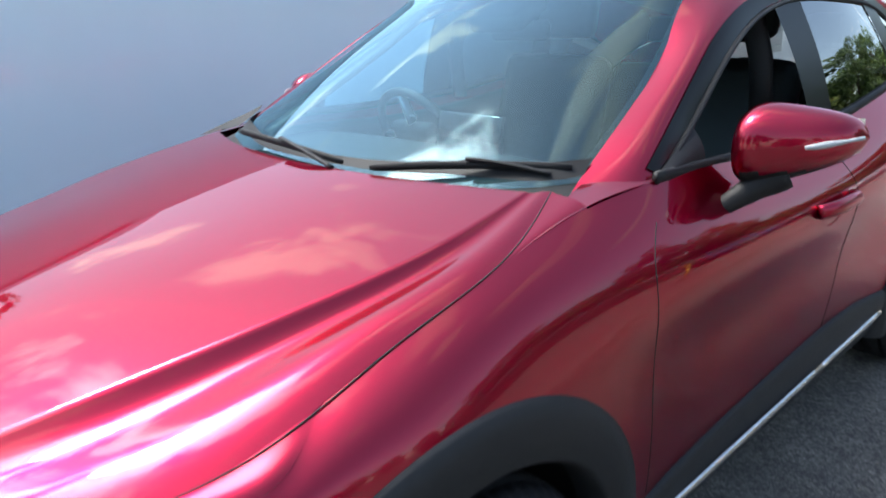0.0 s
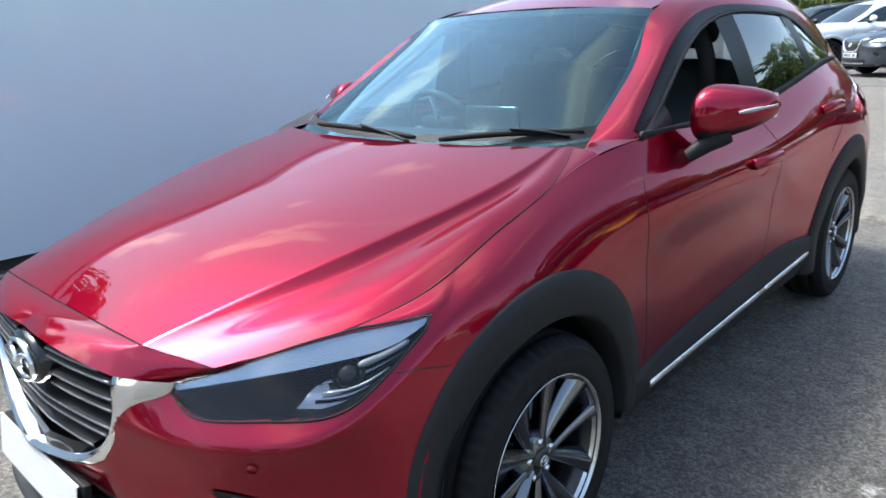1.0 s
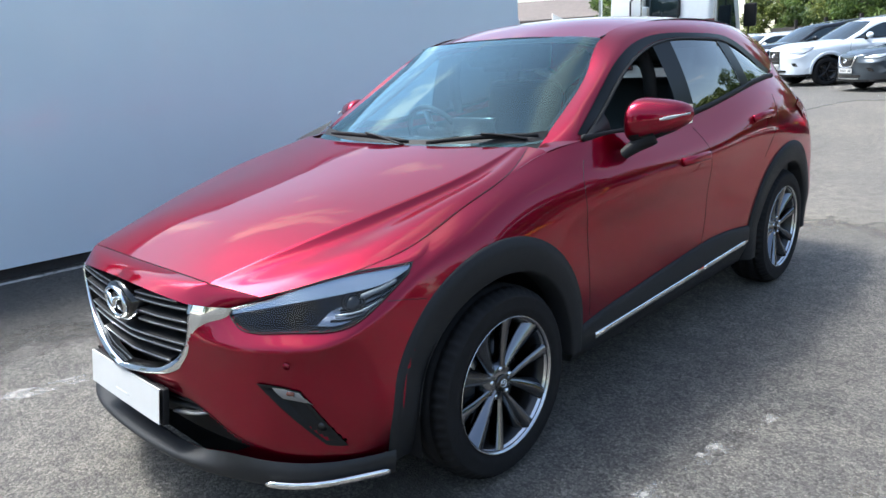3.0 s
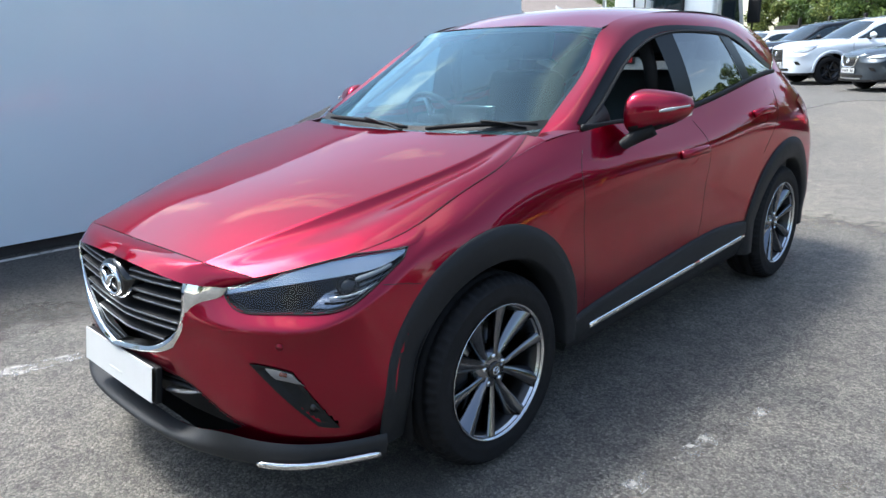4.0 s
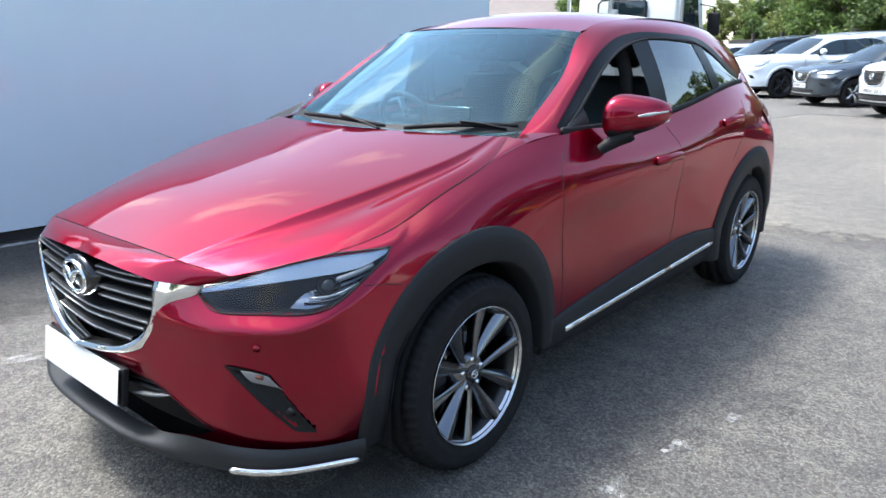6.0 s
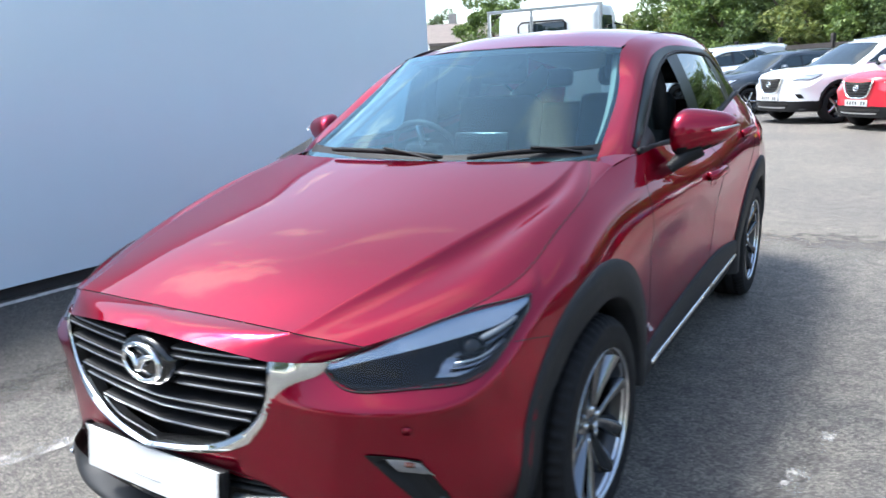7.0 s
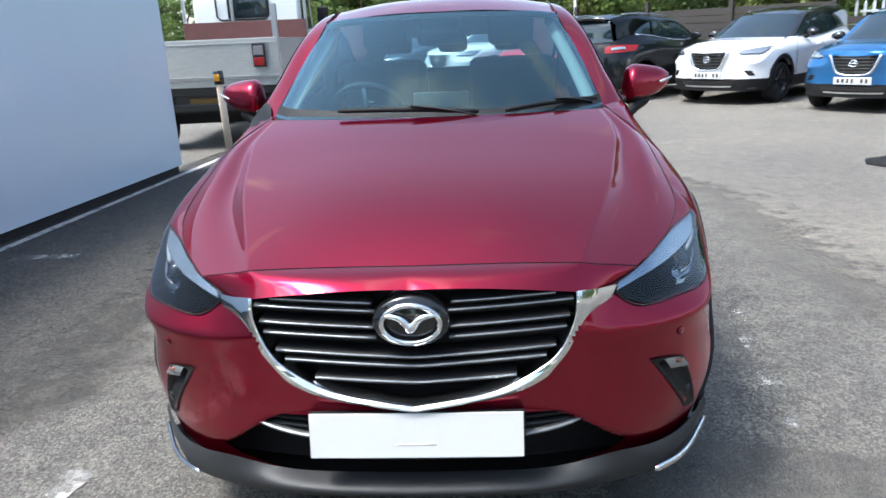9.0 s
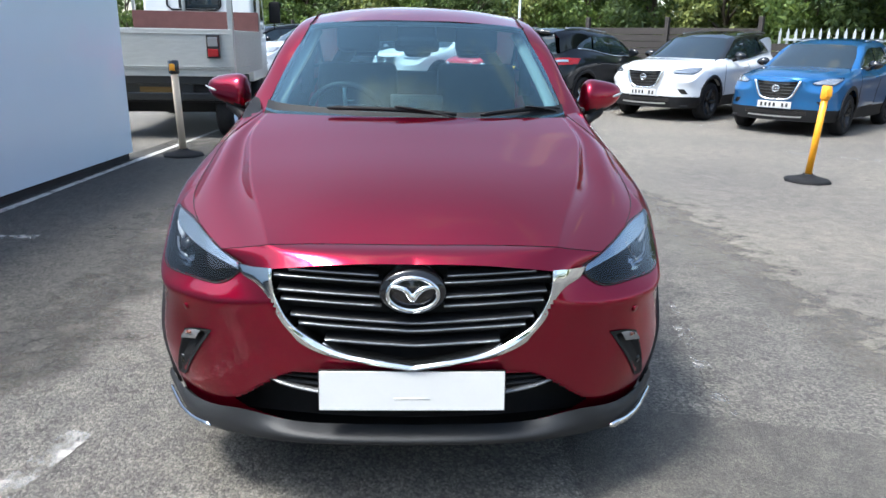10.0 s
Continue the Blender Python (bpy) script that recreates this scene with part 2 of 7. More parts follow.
def tube_bm(points, r, sides=8, bm=None, closed=False, flat=None):
    """A rod along points; r a number or one for each point; flat: (width, height) factors with z up."""
    bm = bm or bmesh.new()
    p = [Vector(a) for a in points]
    n = len(p)
    rr = list(r) if hasattr(r, "__len__") else [r] * n
    rings = []
    up = None
    for i in range(n):
        d = (p[(i + 1) % n] - p[i - 1]) if closed else (p[min(i + 1, n - 1)] - p[max(i - 1, 0)])
        d.normalize()
        if up is None:
            up = Vector((0, 0, 1)) if abs(d.z) < 0.9 else Vector((1, 0, 0))
        a = d.cross(up).normalized()
        b = a.cross(d).normalized()
        up = b
        fa, fb = flat or (1, 1)
        rings.append([bm.verts.new(p[i] + rr[i] * (fa * math.cos(k) * a + fb * math.sin(k) * b)) for k in np.linspace(0, 2 * math.pi, sides, endpoint=False)])
    m = n if closed else n - 1
    for i in range(m):
        A, B = rings[i], rings[(i + 1) % n]
        for k in range(sides):
            bm.faces.new((A[k], A[(k + 1) % sides], B[(k + 1) % sides], B[k]))
    if not closed:
        bm.faces.new(rings[0][::-1])
        bm.faces.new(rings[-1])
    bmesh.ops.recalc_face_normals(bm, faces=bm.faces)
    return bm


def box_bm(sx, sy, sz, at=(0, 0, 0), bevel=0.0, bm=None, seg=2, rot=None):
    own = bmesh.new()
    bmesh.ops.create_cube(own, size=1)
    bmesh.ops.scale(own, vec=(sx, sy, sz), verts=own.verts)
    if bevel:
        bmesh.ops.bevel(own, geom=own.edges[:], offset=bevel, segments=seg, profile=0.6, affect="EDGES")
    if rot is not None:
        bmesh.ops.transform(own, matrix=rot, verts=own.verts)
    bmesh.ops.translate(own, vec=at, verts=own.verts)
    if bm is None:
        return own
    return merge_bm(bm, own)


def merge_bm(bm, other):
    me = bpy.data.meshes.new("tmp")
    other.to_mesh(me)
    other.free()
    bm.from_mesh(me)
    bpy.data.meshes.remove(me)
    return bm


def lathe_bm(profile, n=48, axis="x", bm=None):
    """Turn (radius, offset) pairs round the x axis."""
    bm = bm or bmesh.new()
    rings = []
    for r, o in profile:
        rings.append([bm.verts.new((o, r * math.cos(a), r * math.sin(a))) for a in np.linspace(0, 2 * math.pi, n, endpoint=False)])
    for A, B in zip(rings[:-1], rings[1:]):
        for k in range(n):
            bm.faces.new((A[k], A[(k + 1) % n], B[(k + 1) % n], B[k]))
    bmesh.ops.recalc_face_normals(bm, faces=bm.faces)
    return bm


def slab_bm(outline, thick, axis=1, bm=None):
    """A flat plate: an outline of 2D points in the plane square to the axis, given a thickness along it."""
    bm = bm or bmesh.new()
    def p3(a, b, t):
        v = [0, 0, 0]
        i, j = [k for k in range(3) if k != axis]
        v[i], v[j], v[axis] = a, b, t
        return v
    A = [bm.verts.new(p3(a, b, 0)) for a, b in outline]
    B = [bm.verts.new(p3(a, b, thick)) for a, b in outline]
    fs = [bm.faces.new(A), bm.faces.new(B[::-1])]
    n = len(A)
    for k in range(n):
        fs.append(bm.faces.new((A[k], B[k], B[(k + 1) % n], A[(k + 1) % n])))
    bmesh.ops.recalc_face_normals(bm, faces=bm.faces)
    return bm

# ---------------------------------------------------------------- ground, bay lines, wall
def node(nt, kind, **values):
    n = nt.nodes.new(kind)
    for k, v in values.items():
        n.inputs[k].default_value = v
    return n


def ramp_node(nt, source, p0, c0, p1, c1):
    r = nt.nodes.new("ShaderNodeValToRGB")
    e = r.color_ramp.elements
    e[0].position, e[0].color = p0, (*c0, 1)
    e[1].position, e[1].color = p1, (*c1, 1)
    nt.links.new(source, r.inputs["Fac"])
    return r.outputs["Color"]


def times(nt, a, b, fac=1.0):
    m = nt.nodes.new("ShaderNodeMix")
    m.data_type, m.blend_type = "RGBA", "MULTIPLY"
    m.inputs["Factor"].default_value = fac
    nt.links.new(a, m.inputs["A"])
    nt.links.new(b, m.inputs["B"])
    return m.outputs["Result"]


def tarmac_material(name="tarmac", low=0.076, high=0.225, chips=105.0, tint=(1.0, 0.94, 0.84)):
    """Rolled tarmac: grey chips of about a centimetre in darker binder, worn in broad tracks."""
    m = material(name, (0.3, 0.29, 0.28), 0.72, spec=0.5)
    nt = m.node_tree
    b = nt.nodes["Principled BSDF"]
    co = nt.nodes.new("ShaderNodeTexCoord")
    warp = node(nt, "ShaderNodeTexNoise", Scale=60.0, Detail=2.0)
    big = node(nt, "ShaderNodeTexNoise", Scale=0.35, Detail=4.0, Roughness=0.6)
    mid = node(nt, "ShaderNodeTexNoise", Scale=8.0, Detail=8.0, Roughness=0.74)
    stone = node(nt, "ShaderNodeTexVoronoi", Scale=chips)
    grit = node(nt, "ShaderNodeTexNoise", Scale=250.0, Detail=4.0, Roughness=0.75)
    for n in (big, mid, stone, grit, warp):
        nt.links.new(co.outputs["Object"], n.inputs["Vector"])
    sep = nt.nodes.new("ShaderNodeSeparateColor")
    nt.links.new(stone.outputs["Color"], sep.inputs["Color"])
    col = ramp_node(nt, sep.outputs["Red"], 0.0, [low * t for t in tint], 1.0, [high * t for t in tint])
    col = times(nt, col, ramp_node(nt, stone.outputs["Distance"], 0.25, (1.10, 1.10, 1.10), 0.80, (0.68, 0.68, 0.69)))
    col = times(nt, col, ramp_node(nt, grit.outputs["Fac"], 0.40, (0.36, 0.36, 0.37), 0.62, (1.50, 1.49, 1.46)), 0.95)
    col = times(nt, col, ramp_node(nt, mid.outputs["Fac"], 0.34, (0.68, 0.68, 0.70), 0.64, (1.22, 1.21, 1.18)))
    col = times(nt, col, ramp_node(nt, big.outputs["Fac"], 0.36, (0.86, 0.86, 0.88), 0.62, (1.16, 1.15, 1.12)))
    nt.links.new(col, b.inputs["Base Color"])
    sub = nt.nodes.new("ShaderNodeMath")
    sub.operation = "SUBTRACT"
    nt.links.new(grit.outputs["Fac"], sub.inputs[0])
    nt.links.new(stone.outputs["Distance"], sub.inputs[1])
    bp = node(nt, "ShaderNodeBump", Strength=0.9, Distance=0.005)
    nt.links.new(sub.outputs[0], bp.inputs["Height"])
    nt.links.new(bp.outputs["Normal"], b.inputs["Normal"])
    return m


def worn_material(name, color, low, high, scale=9.0, rough=0.8):
    """Paint or stain worn through in patches: the ground shows where it is gone."""
    m = material(name, color, rough)
    nt = m.node_tree
    b = nt.nodes["Principled BSDF"]
    out = nt.nodes["Material Output"]
    co = nt.nodes.new("ShaderNodeTexCoord")
    n1 = node(nt, "ShaderNodeTexNoise", Scale=scale, Detail=8.0, Roughness=0.72)
    nt.links.new(co.outputs["Object"], n1.inputs["Vector"])
    ramp = nt.nodes.new("ShaderNodeValToRGB")
    ramp.color_ramp.elements[0].position, ramp.color_ramp.elements[1].position = low, high
    nt.links.new(n1.outputs["Fac"], ramp.inputs["Fac"])
    tr = nt.nodes.new("ShaderNodeBsdfTransparent")
    mix = nt.nodes.new("ShaderNodeMixShader")
    nt.links.new(ramp.outputs["Color"], mix.inputs["Fac"])
    nt.links.new(tr.outputs["BSDF"], mix.inputs[1])
    nt.links.new(b.outputs["BSDF"], mix.inputs[2])
    nt.links.new(mix.outputs["Shader"], out.inputs["Surface"])
    return m


TARMAC = tarmac_material()
LINE = worn_material("worn_white_paint", (0.42, 0.41, 0.39), 0.44, 0.66, 9.0)
LINE_WALL = worn_material("dusty_white_paint", (0.42, 0.41, 0.39), 0.26, 0.52, 9.0)
LINE_OLD = worn_material("nearly_gone_white_paint", (0.46, 0.45, 0.42), 0.53, 0.68, 5.0)


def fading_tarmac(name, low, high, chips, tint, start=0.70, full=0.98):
    """Tarmac of another age, or damp with shade painted in, thinning out towards its edge in broken patches."""
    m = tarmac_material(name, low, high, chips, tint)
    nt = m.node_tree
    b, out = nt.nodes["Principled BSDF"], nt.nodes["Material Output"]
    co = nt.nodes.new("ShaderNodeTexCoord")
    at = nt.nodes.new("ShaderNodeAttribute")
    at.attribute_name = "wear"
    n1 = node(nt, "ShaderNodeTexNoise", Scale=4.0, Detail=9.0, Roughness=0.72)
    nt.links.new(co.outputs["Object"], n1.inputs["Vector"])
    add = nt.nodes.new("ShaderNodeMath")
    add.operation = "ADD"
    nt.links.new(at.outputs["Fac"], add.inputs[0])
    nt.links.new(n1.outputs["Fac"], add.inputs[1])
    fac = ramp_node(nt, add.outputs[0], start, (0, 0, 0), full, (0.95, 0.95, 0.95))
    tr = nt.nodes.new("ShaderNodeBsdfTransparent")
    mix = nt.nodes.new("ShaderNodeMixShader")
    nt.links.new(fac, mix.inputs["Fac"])
    nt.links.new(tr.outputs["BSDF"], mix.inputs[1])
    nt.links.new(b.outputs["BSDF"], mix.inputs[2])
    nt.links.new(mix.outputs["Shader"], out.inputs["Surface"])
    return m


STAIN_SHADE = fading_tarmac("damp_moss_and_wall_shade", 0.013, 0.090, 80.0, (1.0, 0.95, 0.85))
PALE_TARMAC = fading_tarmac("pale_worn_tarmac", 0.125, 0.28, 150.0, (1.0, 0.92, 0.80), 0.66, 1.9)
bm = bmesh.new()
bmesh.ops.create_grid(bm, x_segments=40, y_segments=40, size=400)
ground = part("ground", bm, TARMAC, None, smooth=False)
tagged(ground, "worn grey tarmac of a car park with faded bay lines", "ground", kind="structure")


def ground_strip(name, a, b, width, mat, label, category, lift=0.004):
    a, b = Vector((*a, 0)), Vector((*b, 0))
    d = (b - a).normalized()
    n = Vector((-d.y, d.x, 0)) * width / 2
    bm = bmesh.new()
    k = 12
    rows = []
    for i in range(k + 1):
        p = a.lerp(b, i / k)
        w = 1 + 0.12 * math.sin(i * 2.3) + 0.06 * math.sin(i * 5.1)
        rows.append((bm.verts.new(p - n * w + Vector((0, 0, lift))), bm.verts.new(p + n * w + Vector((0, 0, lift)))))
    for r, s in zip(rows[:-1], rows[1:]):
        bm.faces.new((r[0], s[0], s[1], r[1]))
    bmesh.ops.recalc_face_normals(bm, faces=bm.faces)
    ob = part(name, bm, mat, None, smooth=False)
    return tagged(ob, label, category, kind="structure")


ground_strip("bay_line", (1.23, -0.30), (1.41, 0.95), 0.075, LINE_OLD, "nearly worn away white bay line", "road marking")
ground_strip("bay_line", (-1.20, -0.40), (-1.62, -2.2), 0.11, LINE, "worn white bay line", "road marking")
ground_strip("bay_line", (-3.62, -2.2), (-3.02, 8.2), 0.075, LINE_WALL, "worn white line along the wall foot", "road marking", 0.005)
ground_strip("bay_line", (-3.12, 2.14), (-2.66, 2.16), 0.09, LINE, "short worn white stub line", "road marking", 0.006)
# damp moss along the wall, its colour also darkened for the wall's shade
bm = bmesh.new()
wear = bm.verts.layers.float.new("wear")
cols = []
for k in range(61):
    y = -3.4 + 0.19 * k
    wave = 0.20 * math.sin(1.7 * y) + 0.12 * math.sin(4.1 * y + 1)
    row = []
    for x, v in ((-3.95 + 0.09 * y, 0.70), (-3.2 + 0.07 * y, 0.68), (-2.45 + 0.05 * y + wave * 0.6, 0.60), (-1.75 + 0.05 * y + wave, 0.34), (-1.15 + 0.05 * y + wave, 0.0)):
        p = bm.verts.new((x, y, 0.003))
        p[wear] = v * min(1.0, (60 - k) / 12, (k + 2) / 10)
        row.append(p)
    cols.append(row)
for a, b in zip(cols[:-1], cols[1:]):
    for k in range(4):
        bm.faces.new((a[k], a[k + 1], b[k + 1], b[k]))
tagged(part("damp_stain_shade", bm, STAIN_SHADE, None, smooth=False), "dark damp mossy stain on the tarmac along the wall, with the wall's shade painted in", "stain", kind="structure")
# paler traffic-worn surface of the open lane, beginning a stride outside the bay
bm = bmesh.new()
wear = bm.verts.layers.float.new("wear")
cols = []
for i in range(44):
    row = []
    for j in range(44):
        x, y = -2.4 + 0.5 * i, -6.0 + 0.5 * j
        d = math.hypot(max(0.0, -1.6 - x, x - 1.5), max(0.0, y - 3.4))
        if x < -1.6:
            d = max(0.0, y - 3.4) * (x + 2.4) / 0.8
        p = bm.verts.new((x, y, 0.002))
        p[wear] = 1.6 * max(0.0, min(1.0, (d - 0.1) / 2.8, (44 - i) / 6, (44 - j) / 6))
        row.append(p)
    cols.append(row)
for a, b in zip(cols[:-1], cols[1:]):
    for k in range(43):
        bm.faces.new((a[k], b[k], b[k + 1], a[k + 1]))
tagged(part("worn_lane", bm, PALE_TARMAC, None, smooth=False), "paler traffic-worn tarmac of the open lane", "ground", kind="structure")
# newer, finer tarmac laid in front of the bay
PATCHED = tarmac_material("patched_tarmac", 0.08, 0.14, 150.0)
bm = bmesh.new()
vs = [bm.verts.new((x, y, 0.003)) for x, y in ((0.55, -0.17), (1.11, -0.29), (1.77, -0.45), (3.2, -0.79), (4.6, -1.08), (4.6, -7.0), (0.55, -7.0))]
bm.faces.new(vs)
tagged(part("tarmac_patch", bm, PATCHED, None, smooth=False), "darker patch of newer tarmac", "ground", kind="structure")

WALL_M = grain(material("wall_panel", (0.63, 0.74, 0.825), 0.26, coat=0.3), 0.7, dark=0.985, light=1.015, bump=0.0, fine=3.0)
PLINTH_M = grain(material("dark_plinth", (0.03, 0.03, 0.03), 0.8), 6)
WALL_TOP = 2.36
WALL_A, WALL_B = Vector((-3.245, 5.43, 0)), Vector((-3.945, -5.4, 0))
wd = (WALL_A - WALL_B).normalized()
WALL_LEN = (WALL_A - WALL_B).length
wall = thing("wall_west", "smooth glossy pale blue-grey panel wall in open shade", "wall", kind="structure")
wall.matrix_basis = Matrix.Translation((WALL_A + WALL_B) / 2) @ Matrix.Rotation(math.atan2(wd.y, wd.x) - math.pi / 2, 4, "Z")
part("wall_panel", box_bm(0.30, WALL_LEN, WALL_TOP - 0.085, (-0.15, 0, 0.085 + (WALL_TOP - 0.085) / 2), 0.004), WALL_M, wall, smooth=False)
part("plinth", box_bm(0.24, WALL_LEN - 0.04, 0.10, (-0.16, 0, 0.045)), PLINTH_M, wall, smooth=False)
part("capping", box_bm(0.36, WALL_LEN + 0.06, 0.05, (-0.15, 0, WALL_TOP + 0.027), 0.006), SATIN, wall, smooth=False)

# ---------------------------------------------------------------- the red crossover
# Car axes: x to its left side, y from nose to tail (front axle at 0), z up.
# Rails run from the middle of the nose round the front corner and along the flank to the middle of the tail.
TAIL_T = [(0.7845, 1.6285, 1.095), (0.7726, 2.089, 1.153), (0.7424, 2.4894, 1.188), (0.6855, 2.8899, 1.173), (0.5917, 3.19, 1.108), (0.3106, 3.32, 1.088), (0, 3.35, 1.088)]
RAIL_TOP = [(0, -0.8712, 0.8), (0.2, -0.8742, 0.799), (0.375, -0.8387, 0.775), (0.4932, -0.7529, 0.761), (0.612, -0.628, 0.803), (0.7137, -0.462, 0.83),
            (0.7917, -0.3384, 0.838), (0.7548, -0.1946, 0.903), (0.7554, 0.0535, 0.973), (0.7412, 0.3016, 1.033), (0.7733, 0.5983, 1.075), (0.7819, 1.0897, 1.068), *TAIL_T]
RAIL_SHOULDER = [(0, -0.891, 0.758), (0.2, -0.886, 0.756), (0.39, -0.8387, 0.733), (0.5182, -0.7628, 0.73), (0.650, -0.662, 0.739), (0.7484, -0.5212, 0.756),
                 (0.8086, -0.393, 0.788), (0.8152, -0.1946, 0.873), (0.8149, 0.0535, 0.933), (0.8097, 0.3016, 0.978), (0.82, 0.5983, 1.008), (0.8323, 1.0897, 1.003),
                 (0.8401, 1.6285, 1.023), (0.8371, 2.089, 1.073), (0.8139, 2.4894, 1.098), (0.7653, 2.8899, 1.078), (0.6774, 3.19, 1.018), (0.3587, 3.36, 0.988), (0, 3.39, 0.988)]
RAIL_WIDE = [(0, -0.901, 0.688), (0.2, -0.894, 0.688), (0.405, -0.846, 0.674), (0.556, -0.796, 0.664), (0.686, -0.722, 0.662), (0.777, -0.622, 0.672), (0.813, -0.485, 0.714), (0.8505, -0.1946, 0.823), (0.8575, 0.0535, 0.853), (0.8541, 0.3016, 0.878), (0.8712, 0.5983, 0.893), (0.8897, 1.0897, 0.903), (0.8958, 1.6285, 0.918), (0.8917, 2.089, 0.953), (0.8815, 2.4894, 0.963), (0.8405, 2.8899, 0.938), (0.7585, 3.19, 0.868), (0.41, 3.38, 0.848), (0, 3.41, 0.848)]
RAIL_FLANK = [(0, -0.898, 0.588), (0.2, -0.889, 0.588), (0.4201, -0.8347, 0.588), (0.562, -0.783, 0.593), (0.674, -0.713, 0.598), (0.767, -0.612, 0.608), (0.821, -0.482, 0.640), (0.8649, -0.1946, 0.748), (0.8718, 0.0535, 0.778), (0.8632, 0.3016, 0.778), (0.8589, 0.5983, 0.768), (0.8682, 1.0897, 0.768), (0.8784, 1.6285, 0.778), (0.8897, 2.089, 0.828), (0.8938, 2.4894, 0.848), (0.8661, 2.8899, 0.808), (0.7892, 3.19, 0.718), (0.4305, 3.4, 0.688), (0, 3.43, 0.688)]
RAIL_LOW = [(0, -0.886, 0.488), (0.2, -0.8791, 0.488), (0.4302, -0.8318, 0.478), (0.574, -0.768, 0.478), (0.688, -0.697, 0.478), (0.780, -0.597, 0.488), (0.830, -0.488, 0.528), (0.8735, -0.2442, 0.548), (0.8798, 0.0535, 0.588), (0.8692, 0.3512, 0.588), (0.8528, 0.5983, 0.588), (0.8569, 1.0897, 0.588), (0.8661, 1.6285, 0.588), (0.8835, 2.089, 0.608), (0.8917, 2.4894, 0.648), (0.8661, 2.8899, 0.608), (0.7995, 3.19, 0.538), (0.4407, 3.41, 0.508), (0, 3.44, 0.508)]
RAIL_HEM = [(0, -0.8712, 0.368), (0.2, -0.8663, 0.368), (0.4304, -0.8249, 0.36), (0.5836, -0.7558, 0.358), (0.7055, -0.6612, 0.358), (0.7927, -0.5685, 0.368), (0.833, -0.500, 0.408), (0.879, -0.2938, 0.408), (0.8897, 0.0535, 0.428), (0.8712, 0.3809, 0.408), (0.8589, 0.5983, 0.398), (0.863, 1.0897, 0.408), (0.8692, 1.6285, 0.418), (0.8794, 2.089, 0.428), (0.8866, 2.4894, 0.448), (0.861, 2.8899, 0.428), (0.7995, 3.19, 0.388), (0.4407, 3.39, 0.348), (0, 3.42, 0.348)]
RAIL_SILL = [(0, -0.8564, 0.238), (0.2, -0.8515, 0.238), (0.431, -0.8071, 0.238), (0.5846, -0.7332, 0.238), (0.6965, -0.6395, 0.238), (0.7625, -0.5508, 0.238), (0.7853, -0.4817, 0.233), (0.8177, -0.2938, 0.228), (0.8302, 0.0535, 0.228), (0.82, 0.3809, 0.228), (0.8149, 0.5983, 0.223), (0.82, 1.0897, 0.223), (0.82, 1.6285, 0.223), (0.82, 2.089, 0.228), (0.82, 2.4894, 0.238), (0.8097, 2.8899, 0.258), (0.7482, 3.19, 0.258), (0.4305, 3.35, 0.258), (0, 3.38, 0.258)]


def draw_in(rail, k):
    """Draws the bumper's outer corner in and back, so that it narrows below the lamps."""
    out = []
    for x, y, z in rail:
        w = k * max(0.0, min(1.0, (x - 0.64) / 0.14)) * max(0.0, min(1.0, (-0.26 - y) / 0.16))
        out.append((x - 0.017 * w, y + 0.020 * w, z))
    return out


def tuck(rail, depth):
    """The doors turn in towards the sill."""
    return [(x - depth * math.sin(math.pi * min(1.0, max(0.0, (y - 0.25) / 2.1))) ** 0.7, y, z) for x, y, z in rail]


RAIL_FLANK, RAIL_LOW, RAIL_HEM = tuck(RAIL_FLANK, 0.006), tuck(RAIL_LOW, 0.018), tuck(RAIL_HEM, 0.042)
RAIL_FLANK, RAIL_LOW, RAIL_HEM, RAIL_SILL = draw_in(RAIL_FLANK, 0.1), draw_in(RAIL_LOW, 0.2), draw_in(RAIL_HEM, 0.35), draw_in(RAIL_SILL, 0.7)
RAILS = [RAIL_TOP, RAIL_SHOULDER, RAIL_WIDE, RAIL_FLANK, RAIL_LOW, RAIL_HEM, RAIL_SILL]
BODY, EDGED = loft(RAILS, 520, 130), loft(RAILS, 520, 130, creases=(2,))
_rows = min(len(BODY), len(EDGED))
BODY, EDGED = BODY[np.linspace(0, len(BODY) - 1, _rows).round().astype(int)], EDGED[np.linspace(0, len(EDGED) - 1, _rows).round().astype(int)]
# the bumper has a sharp ledge under the lamps, which fades out behind the wheel arch
_keen = np.clip((-0.10 - BODY[..., 1:2]) / 0.35, 0, 1)
BODY = BODY * (1 - _keen) + EDGED * _keen


def fair(g, times, rows=True):
    """Even out the small waves of a surface, with its borders held."""
    g = g.copy()
    for _ in range(times):
        g[:, 1:-1] = 0.5 * g[:, 1:-1] + 0.25 * (g[:, :-2] + g[:, 2:])
        if rows:
            g[1:-1] = 0.5 * g[1:-1] + 0.25 * (g[:-2] + g[2:])
    return g


BODY[1:] = fair(BODY, 9)[1:]

HOOD_MID = [(0, -0.7874, 0.833), (0, -0.5902, 0.913), (0, -0.3434, 0.973), (0, -0.0953, 1.018), (0, 0.1031, 1.056), (0, 0.235, 1.079)]
HOOD_IN = [(0.261, -0.7844, 0.833), (0.2745, -0.5902, 0.905), (0.2911, -0.3434, 0.964), (0.3071, -0.0953, 1.009), (0.3281, 0.123, 1.050), (0.3392, 0.275, 1.077)]
HOOD_RIDGE = [(0.412, -0.7756, 0.827), (0.470, -0.5902, 0.875), (0.548, -0.3533, 0.931), (0.607, -0.1053, 0.980), (0.646, 0.123, 1.026), (0.6350, 0.368, 1.074)]
